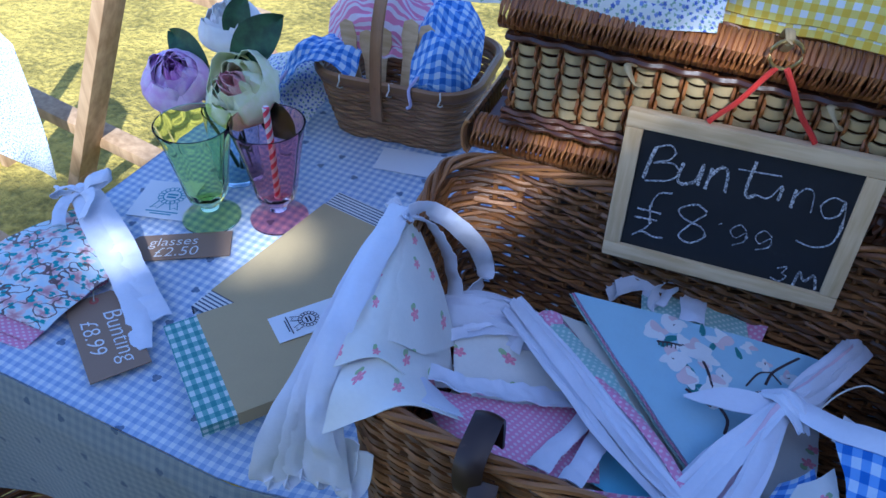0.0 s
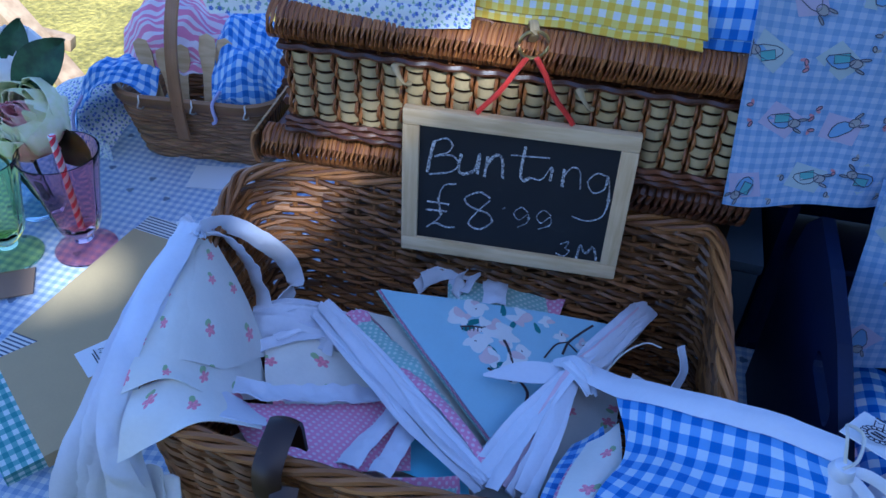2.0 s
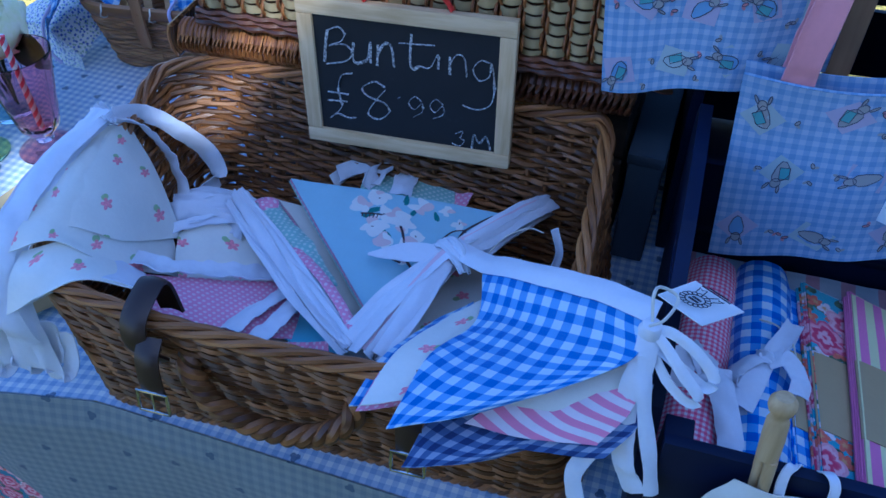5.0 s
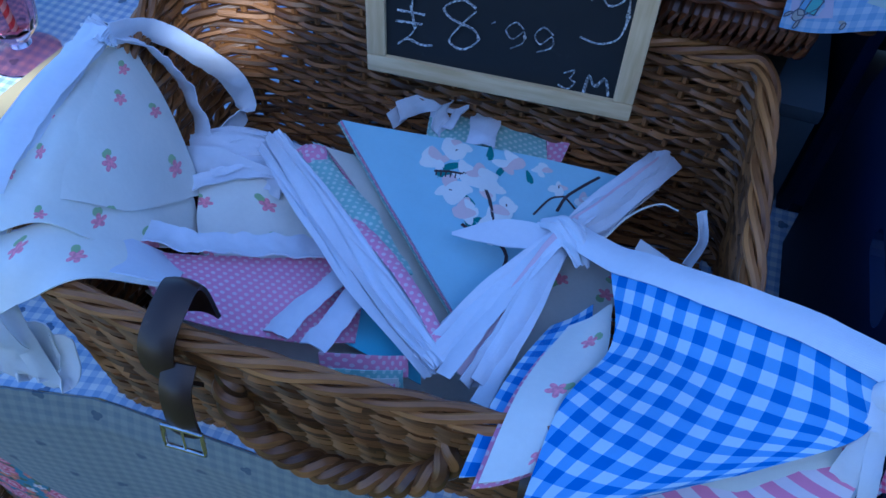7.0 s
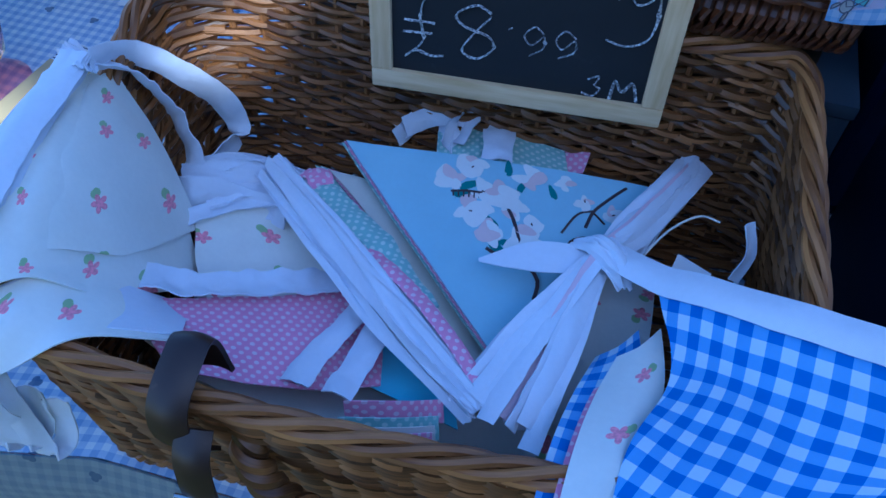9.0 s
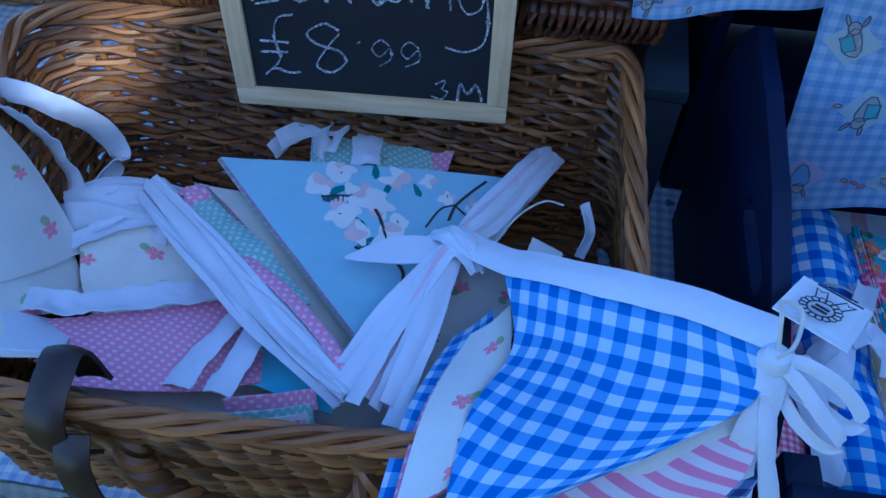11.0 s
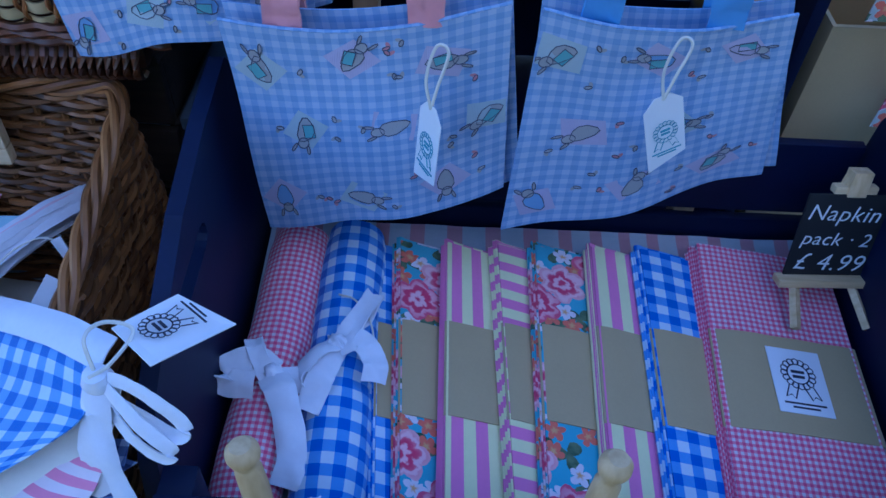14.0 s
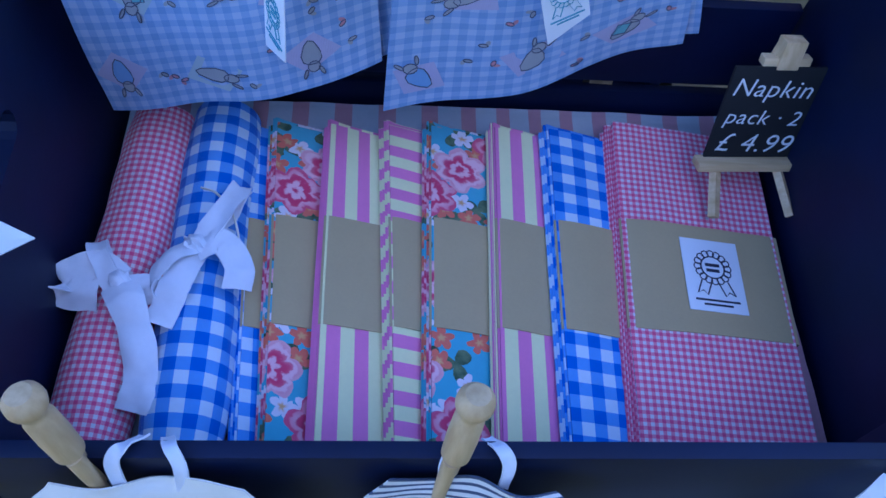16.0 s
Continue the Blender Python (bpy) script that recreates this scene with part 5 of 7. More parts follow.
def polka_bunting():
    th = thing("bunting", "pink polka dot bunting with wide white tape tucked behind the rim", "bunting", "bundles of bunting")
    rows = [[(-0.165, 0.512, 0.876), (-0.120, 0.540, 0.858), (-0.075, 0.572, 0.838), (-0.035, 0.606, 0.818)], [(-0.145, 0.488, 0.880), (-0.095, 0.510, 0.862), (-0.050, 0.535, 0.845), (-0.010, 0.560, 0.830)], [(-0.120, 0.470, 0.875), (-0.070, 0.482, 0.862), (-0.030, 0.495, 0.852), (0.005, 0.515, 0.842)]]
    pennant(th, rows, M_POLKA, 26, 30, 0.002, 6.0)
    part("tape", strip([(-0.180, 0.522, 0.890), (-0.135, 0.535, 0.876), (-0.085, 0.572, 0.850), (-0.028, 0.612, 0.824)], 0.027, (0.45, -0.75, 0.25), 44), M_WHITE, th)
    part("tape", strip([(-0.028, 0.612, 0.826), (-0.030, 0.570, 0.842), (-0.040, 0.520, 0.856), (-0.045, 0.490, 0.862)], 0.021, (1, 0.2, 0.1), 28), M_WHITE, th)
    part("tape", strip([(-0.020, 0.610, 0.826), (-0.010, 0.565, 0.842), (-0.012, 0.520, 0.856), (-0.016, 0.490, 0.862)], 0.021, (1, 0.2, 0.1), 28), M_WHITE, th)
    return th


polka_bunting()


def aqua_bunting():
    th = thing("bunting", "plain aqua bunting pennants with pink dotted edging", "bunting", "bundles of bunting")
    rows = [[(-0.028, 0.605, 0.818), (0.010, 0.590, 0.828), (0.035, 0.575, 0.836)], [(-0.020, 0.560, 0.828), (0.020, 0.545, 0.836), (0.050, 0.535, 0.844)], [(-0.010, 0.515, 0.838), (0.030, 0.505, 0.846), (0.065, 0.495, 0.852)]]
    pennant(th, rows, M_AQUA, 20, 20, 0.002, 7.0)
    for k, (mat, y, z) in enumerate(((M_POLKA, 0.498, 0.866), (M_MINTP, 0.488, 0.862), (M_CREAM, 0.480, 0.864), (M_POLKA, 0.474, 0.866))):
        pennant(th, [[(-0.010, y - 0.010, z - 0.004), (0.030, y, z), (0.052, y + 0.006, z + 0.004)], [(-0.008, y - 0.014, z - 0.016), (0.030, y - 0.008, z - 0.012), (0.056, y - 0.004, z - 0.008)]], mat, 10, 16, 0.001, k)
    return th


aqua_bunting()


def ribbon_stack():
    th = thing("bunting", "stack of folded bunting edges, white tapes with pink and mint cloth", "bunting", "bundles of bunting")
    a, e = Vector((-0.136, 0.680, 0.860)), Vector((0.080, 0.505, 0.876))
    d = (e - a).normalized()
    side = Vector((d.y, -d.x, 0)) * -1
    for k, (off, dz, pleats) in enumerate(((-0.006, 0.004, 2.2), (-0.016, -0.006, 2.8))):
        o = side * off + Vector((0, 0, dz))
        part("folded_tape", gather([a + o, a.lerp(e, 0.35) + o + Vector((0, 0, 0.006)), a.lerp(e, 0.7) + o * 0.8 + Vector((0, 0, 0.004)), e + o * 0.4], (0.020, 0.029, 0.027, 0.020), side + Vector((0, 0, -0.25)), pleats, 0.0032, 2.0 + 5 * k, 48), M_WHITE, th)
    for mat, off, lo, hi, w in ((M_POLKA, 0.008, 0.45, 0.97, 0.011), (M_POLKA, 0.012, 0.10, 0.18, 0.020), (M_MINTP, 0.014, 0.16, 0.70, 0.022)):
        o = side * off + Vector((0, 0, 0.004 if lo > 0.4 else -0.003))
        part("folded_edge", strip([a.lerp(e, lo) + o * 0.6, a.lerp(e, (lo + hi) / 2) + o + Vector((0, 0, 0.004)), a.lerp(e, hi) + o * 0.6], w, side + Vector((0, 0, -0.2)), 30, 0.0015), mat, th)
    # dotted and patterned backs beside the blue pennant
    for k, (mat, q) in enumerate(((M_MINTP, 0.0), (M_MINTP, 0.006), (M_POLKA, 0.013), (M_CREAM, 0.016))):
        rows = [[(-0.110 + q, 0.690 - 0.002 * k, 0.858), (-0.060 + q, 0.645, 0.856), (0.060 + q * 0.5, 0.545, 0.848)], [(-0.070 + q, 0.688, 0.852), (-0.020 + q, 0.640, 0.850), (0.070 + q * 0.5, 0.550, 0.844)]]
        pennant(th, rows, mat, 8, 24, 0.001, k, lift=(-0.004, 0, 0.0018 * k - 0.011))
    return th


ribbon_stack()


def blossom_bunting():
    th = thing("bunting", "powder blue bunting printed with white magnolia blossom on dark twigs", "bunting", "bundles of bunting")
    TL, TR, TIP = Vector((-0.089, 0.702, 0.870)), Vector((0.171, 0.7535, 0.842)), Vector((0.074, 0.548, 0.862))

    def at(u, v, lift=0.0):
        p = TL.lerp(TR, u) * (1 - v) + TIP * v
        return p + Vector((0, 0, 0.006 * math.sin(math.pi * u) * (1 - v) + 0.004 * noise.noise(p * 16) + lift))
    for k in range(3):
        G = np.array([[tuple(at(i / 25, 0.985 * j / 25, 0.0004 - 0.004 * k) + Vector((-0.003 * k, 0.002 * k, 0))) for j in range(26)] for i in range(26)])
        part("pennant", Build().grid(G.transpose(1, 0, 2)[::-1], 0.2, 0.2, 0.0012), M_POWDER if k == 0 else (M_POLKA if k == 1 else M_MINTP), th)
    twig, leaf, ink = Build(), Build(), Build()

    def disc(b, u, v, r, lift, squash=1.0, turn=0.0, lobes=0):
        c = at(u, v, lift)
        e1 = (at(u + 0.02, v, lift) - c).normalized()
        e2 = (at(u, v - 0.02, lift) - c)
        e2 = (e2 - e1 * e2.dot(e1)).normalized()
        pts = []
        for q in range(14):
            a = 2 * math.pi * q / 14
            rr = r * (1 + 0.12 * math.sin(3 * a + u * 40))
            x, y = rr * math.cos(a), rr * squash * math.sin(a)
            pts.append(c + e1 * (x * math.cos(turn) - y * math.sin(turn)) + e2 * (x * math.sin(turn) + y * math.cos(turn)))
        b.add([c] + pts, [(0, 1 + q, 1 + (q + 1) % 14) for q in range(14)])
    rnd = random.Random(4)
    flowers = ((0.30, 0.15), (0.38, 0.06), (0.48, 0.21), (0.36, 0.32), (0.44, 0.42), (0.62, 0.36), (0.53, 0.28), (0.60, 0.48), (0.57, 0.07), (0.42, 0.20), (0.69, 0.08), (0.78, 0.17), (0.86, 0.40), (0.90, 0.20))
    for k, (u, v) in enumerate(flowers):
        big = rnd.uniform(1.05, 1.45) if k < 10 else 0.7
        blobs, shade = Build(), Build()
        for q in range(5):
            a = q * 1.257 + k + rnd.uniform(-0.4, 0.4)
            disc(shade if (q + k) % 4 == 0 else blobs, u + big * 0.025 * math.cos(a), v + big * 0.032 * math.sin(a), 0.0078 * big * rnd.uniform(0.65, 1.15), 0.0012 + 0.00015 * q + 0.0001 * (k % 3), 0.62, a + 0.6)
        flower = part("blossom_print", blobs, M_BLOSSOM, th)
        part("petal_shade", shade, M_BLUSH, flower)
        for q in range(k % 2):
            disc(ink, u + 0.007 * math.cos(q * 2.1 + k), v + 0.010 * math.sin(q * 2.1 + k), 0.0016, 0.0022, 0.4, q + k)
    for u, v, r, turn in ((0.37, 0.17, 0.0105, 0.5), (0.34, 0.23, 0.0095, 0.1), (0.50, 0.04, 0.0090, 1.6), (0.55, 0.14, 0.0080, 1.2), (0.47, 0.49, 0.0120, -0.9), (0.54, 0.47, 0.0100, -0.4), (0.44, 0.36, 0.0080, -0.8), (0.61, 0.54, 0.0090, -0.5), (0.66, 0.14, 0.0080, 1.9)):
        disc(leaf, u, v, r, 0.0011, 0.36, turn)
        disc(ink, u + 0.004, v + 0.012, r * 1.05, 0.0009, 0.30, turn)
    for pts, r in ((((0.50, 0.26), (0.54, 0.34), (0.58, 0.44), (0.64, 0.54), (0.78, 0.63), (0.84, 0.72)), 0.0016), (((0.41, 0.50), (0.50, 0.54), (0.61, 0.57)), 0.0016), (((0.29, 0.22), (0.35, 0.21), (0.41, 0.21)), 0.0012), (((0.88, 0.04), (0.85, 0.13), (0.83, 0.21), (0.84, 0.30)), 0.0015), (((0.83, 0.20), (0.78, 0.24), (0.76, 0.36)), 0.0011), (((0.95, 0.48), (0.93, 0.36), (0.85, 0.36), (0.82, 0.42), (0.90, 0.54)), 0.0012), (((0.92, 0.36), (0.95, 0.30)), 0.0010), (((0.83, 0.21), (0.90, 0.26)), 0.0010)):
        P = spline([(u, v, 0) for u, v in pts], 16)
        twig.tube([at(q[0], min(0.97, q[1]), 0.0016) for q in P], r, 5, flat=0.3)
    for q in range(6):
        twig.tube([at(0.30 + 0.02 * q, 0.21, 0.0016), at(0.295 + 0.02 * q, 0.245, 0.0016)], 0.0006, 4, flat=0.3)
    part("leaf_print", leaf, M_TEALLEAF, th)
    part("twig_print", twig, M_TWIG, th)
    part("stamen_print", ink, M_TWIG, th)
    return th


M_BLOSSOM = plain_cloth("blossom_white", (0.84, 0.84, 0.82))
M_BLUSH = plain_cloth("blossom_blush", (0.76, 0.60, 0.60))
M_TEALLEAF = plain_cloth("leaf_teal", (0.04, 0.20, 0.20))
M_TWIG = plain_cloth("twig_brown", (0.05, 0.03, 0.035))
blossom_bunting()


def small_bits():
    th = thing("bunting", "mint polka dot bunting with white tape in the hamper", "bunting", "bundles of bunting")
    rows = [[(-0.030, 0.765, 0.842), (0.020, 0.775, 0.848), (0.080, 0.775, 0.842)], [(-0.020, 0.725, 0.845), (0.030, 0.735, 0.850), (0.090, 0.745, 0.842)]]
    pennant(th, rows, M_MINTP, 12, 20, 0.002, 3.0)
    part("tape", strip([(0.020, 0.782, 0.848), (0.026, 0.755, 0.856), (0.030, 0.730, 0.858)], 0.026, (1, 0.1, 0), 14), M_WHITE, th)
    pennant(th, [[(0.080, 0.778, 0.842), (0.102, 0.776, 0.846)], [(0.088, 0.750, 0.840), (0.100, 0.755, 0.842)]], M_POLKA, 8, 8, 0.001)
    ribbons(th, [(-0.062, 0.752, 0.842), (-0.040, 0.770, 0.852), (-0.015, 0.768, 0.852), (-0.010, 0.745, 0.846)], 0.020, (0.2, 0.8, 0.6), 3, (0.006, 0.002, 0.004), seed=8)
    card = thing("swing_tag", "white card tag on cream string", "tag")
    part("card", Build().grid(net([[(0.178, 0.652, 0.848), (0.184, 0.680, 0.856)], [(0.206, 0.648, 0.848), (0.210, 0.670, 0.854)]], 6, 6), 0.05, 0.04, 0.0008), M_CARD, card)
    part("string", Build().tube(spline([(0.150, 0.640, 0.870), (0.168, 0.665, 0.892), (0.188, 0.684, 0.896), (0.204, 0.686, 0.893)], 20), 0.0008, 5), M_STRING, card)
    tip = thing("swing_tag", "white satin ribbon end lying on the blue bunting", "ribbon")
    pennant(tip, [[(0.046, 0.609, 0.884), (0.078, 0.630, 0.890), (0.112, 0.634, 0.892), (0.130, 0.630, 0.890)], [(0.047, 0.607, 0.883), (0.084, 0.606, 0.888), (0.114, 0.612, 0.890), (0.130, 0.618, 0.890)]], M_WHITE, 8, 20, 0.002, 3.0, name="ribbon_end")
    return th


small_bits()


def right_bundle():
    th = thing("bunting", "bundle of white ribbons tied across the hamper", "bunting", "bundles of bunting")
    run = [(0.186, 0.782, 0.852), (0.170, 0.730, 0.872), (0.145, 0.670, 0.884), (0.126, 0.625, 0.893), (0.104, 0.560, 0.890), (0.086, 0.505, 0.878)]
    part("gathered_ribbon", gather([Vector(p) + Vector((0, 0, -0.010)) for p in run], (0.022, 0.026, 0.028, 0.018, 0.040, 0.058), (0.8, -0.30, 0.25), 3.4, 0.0036, 1.0, 60, 48), M_WHITE, th)
    rnd = random.Random(31)
    across = Vector((0.85, -0.35, 0.12)).normalized()
    for k in range(9):
        q = (k - 4) / 4
        fan = (0.011, 0.010, 0.009, 0.004, 0.020, 0.030)
        pts = [Vector(p) + across * (f * q) + Vector((0, 0, 0.004 * (1 - q * q) + rnd.uniform(-0.003, 0.003))) for p, f in zip(run, fan)]
        pts[0] += (pts[0] - pts[1]) * rnd.uniform(-0.12, 0.10)
        pts[-1] += (pts[-1] - pts[-2]) * rnd.uniform(-0.15, 0.25)
        part("ribbon", strip(pts, rnd.uniform(0.010, 0.014), across + Vector((0, 0, rnd.uniform(-0.9, 0.9))), 44, 0.0009, rnd.uniform(-0.6, 0.6)), M_PALEPINK if k == 5 else M_WHITE, th)
    part("knot", gather([(0.108, 0.640, 0.890), (0.122, 0.632, 0.906), (0.138, 0.620, 0.906), (0.148, 0.608, 0.892)], (0.012, 0.020, 0.022, 0.012), (0.7, 0.7, 0.1), 2.4, 0.003, 6.0, 24, 24), M_WHITE, th)
    part("ribbon_tip", strip([(0.222, 0.655, 0.870), (0.226, 0.660, 0.895), (0.218, 0.665, 0.920)], 0.008, (1, 0, 0.1), 14, twist=0.6), M_WHITE, th)
    return th


right_bundle()


def gingham_bunting():
    th = thing("bunting", "blue gingham bunting tied with white ribbon over the hamper front", "bunting", "bundles of bunting")
    top = [[(0.168, 0.598, 0.905), (0.215, 0.572, 0.935), (0.270, 0.545, 0.965), (0.322, 0.516, 0.982)],
        [(0.181, 0.537, 0.910), (0.217, 0.525, 0.925), (0.261, 0.506, 0.948), (0.314, 0.490, 0.968)],
        [(0.161, 0.473, 0.926), (0.194, 0.460, 0.932), (0.235, 0.454, 0.942), (0.280, 0.468, 0.952)],
        [(0.156, 0.398, 0.930), (0.169, 0.405, 0.930), (0.190, 0.417, 0.930), (0.220, 0.435, 0.933)]]
    G = pennant(th, top, M_BLUE, 50, 50, 0.005, 2.0, 15, lift=(0, 0, 0.003))
    # white tape sewn along the upper edge, running on to the knot in the hamper
    edge = [(0.128, 0.622, 0.896), (0.148, 0.610, 0.900)] + [tuple(G[0, j]) for j in range(0, 50, 7)]
    tape = [[Vector(p) + Vector(o) for p in edge] for o in ((0.004, 0.020, 0.004), (0.002, 0.008, 0.006), (0.0, -0.003, 0.0025))]
    pennant(th, tape, M_WHITE, 8, 44, 0.0015, 4.0, 30, name="tape")
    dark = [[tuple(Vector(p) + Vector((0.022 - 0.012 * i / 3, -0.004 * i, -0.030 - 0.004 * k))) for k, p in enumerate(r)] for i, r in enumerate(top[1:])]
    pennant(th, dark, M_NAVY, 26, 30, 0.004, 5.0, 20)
    mid = [[(0.260, 0.520, 0.945), (0.295, 0.505, 0.955), (0.322, 0.500, 0.962)], [(0.235, 0.480, 0.930), (0.280, 0.468, 0.938), (0.318, 0.472, 0.945)], [(0.200, 0.440, 0.915), (0.250, 0.440, 0.920), (0.300, 0.448, 0.925)]]
    pennant(th, mid, M_CANDY, 20, 24, 0.002, 6.0, lift=(0.004, -0.002, -0.008), uvturn=0.35)
    pennant(th, mid, M_CREAM, 20, 24, 0.002, 9.0, lift=(0.006, 0.018, 0.002))
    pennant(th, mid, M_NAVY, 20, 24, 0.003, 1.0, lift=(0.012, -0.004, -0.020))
    low = [[(0.175, 0.585, 0.890), (0.180, 0.535, 0.904), (0.172, 0.482, 0.918), (0.162, 0.434, 0.924)],
        [(0.164, 0.566, 0.892), (0.160, 0.518, 0.912), (0.155, 0.467, 0.928), (0.146, 0.417, 0.934)],
        [(0.151, 0.556, 0.888), (0.141, 0.514, 0.908), (0.134, 0.466, 0.928), (0.131, 0.408, 0.936)]]
    pennant(th, low, M_SPRIG, 24, 30, 0.003, 4.0, 15)
    pennant(th, low, M_POLKA, 20, 24, 0.003, 4.0, 15, lift=(-0.003, -0.002, -0.006))
    pennant(th, low, M_BLUE, 20, 24, 0.003, 4.0, 15, lift=(-0.012, 0.004, -0.013))
    # ribbons from the knot
    k = Vector((0.322, 0.510, 0.984))
    part("knot", Build().lathe([(0.001, -0.009), (0.007, -0.007), (0.0095, 0), (0.007, 0.007), (0.001, 0.009)], 16, k), M_WHITE, th)
    for pts, side, wide, turn in (
        ([k, (0.322, 0.494, 0.968), (0.318, 0.474, 0.930), (0.326, 0.456, 0.890), (0.340, 0.450, 0.866)], (1, 0.2, 0.1), 0.018, 0.5),
        ([(0.322, 0.496, 0.972), (0.330, 0.476, 0.940), (0.344, 0.458, 0.900), (0.352, 0.450, 0.868)], (0.4, 0.6, 0.6), 0.011, 0.3),
        ([k, (0.342, 0.506, 0.992), (0.370, 0.496, 0.984), (0.392, 0.488, 0.962), (0.386, 0.482, 0.952), (0.360, 0.490, 0.962), (0.330, 0.502, 0.972)], (0.1, 0.6, 0.8), 0.008, 0.4),
        ([k, (0.338, 0.498, 0.982), (0.360, 0.482, 0.966), (0.382, 0.474, 0.944), (0.374, 0.470, 0.936), (0.350, 0.480, 0.948), (0.328, 0.498, 0.968)], (0.2, 0.5, 0.8), 0.008, -0.3),
        ([(0.300, 0.452, 0.900), (0.292, 0.440, 0.880), (0.300, 0.432, 0.850), (0.304, 0.432, 0.815)], (1, 0.1, 0), 0.014, 0.4),
    ):
        pts = [k + (Vector(q) - k) * (0.72 if len(pts) > 5 else 1.0) for q in pts]
        part("ribbon", strip(pts, wide, side, 40, 0.001, turn), M_WHITE, th)
    tag = thing("swing_tag", "white card tag with a printed rosette tied on with string", "tag")
    four = [Vector(q) for q in ((0.321, 0.541, 0.990), (0.355, 0.512, 0.999), (0.387, 0.563, 0.972), (0.347, 0.579, 0.977))]
    a, X = four[0], (four[1] - four[0]).normalized()
    Y = (four[3] - a - X * (four[3] - a).dot(X)).normalized()
    Z = X.cross(Y)
    m = Matrix(((X.x, Y.x, Z.x, a.x), (X.y, Y.y, Z.y, a.y), (X.z, Y.z, Z.z, a.z), (0, 0, 0, 1)))
    card = Build().add([q + Z * z for z in (0.0, 0.0008) for q in four], [(3, 2, 1, 0), (4, 5, 6, 7)] + [(i, (i + 1) % 4, 4 + (i + 1) % 4, 4 + i) for i in range(4)])
    cd = part("card", card, M_CARD, tag, smooth=False)
    mid_x = sum((q - a).dot(X) for q in four) / 4
    mid_y = sum((q - a).dot(Y) for q in four) / 4
    rosette(m @ pose(mid_x + 0.021, mid_y + 0.021, 0.0022, 0, 0, 180), 0.042, cd)
    part("string", Build().tube(spline([k + Vector((0, 0, 0.006)), (0.318, 0.520, 1.010), (0.322, 0.536, 1.004), (0.336, 0.538, 0.995), (0.330, 0.515, 0.994), (0.320, 0.506, 0.992)], 36), 0.0013, 6), M_STRING, tag)
    return th


gingham_bunting()


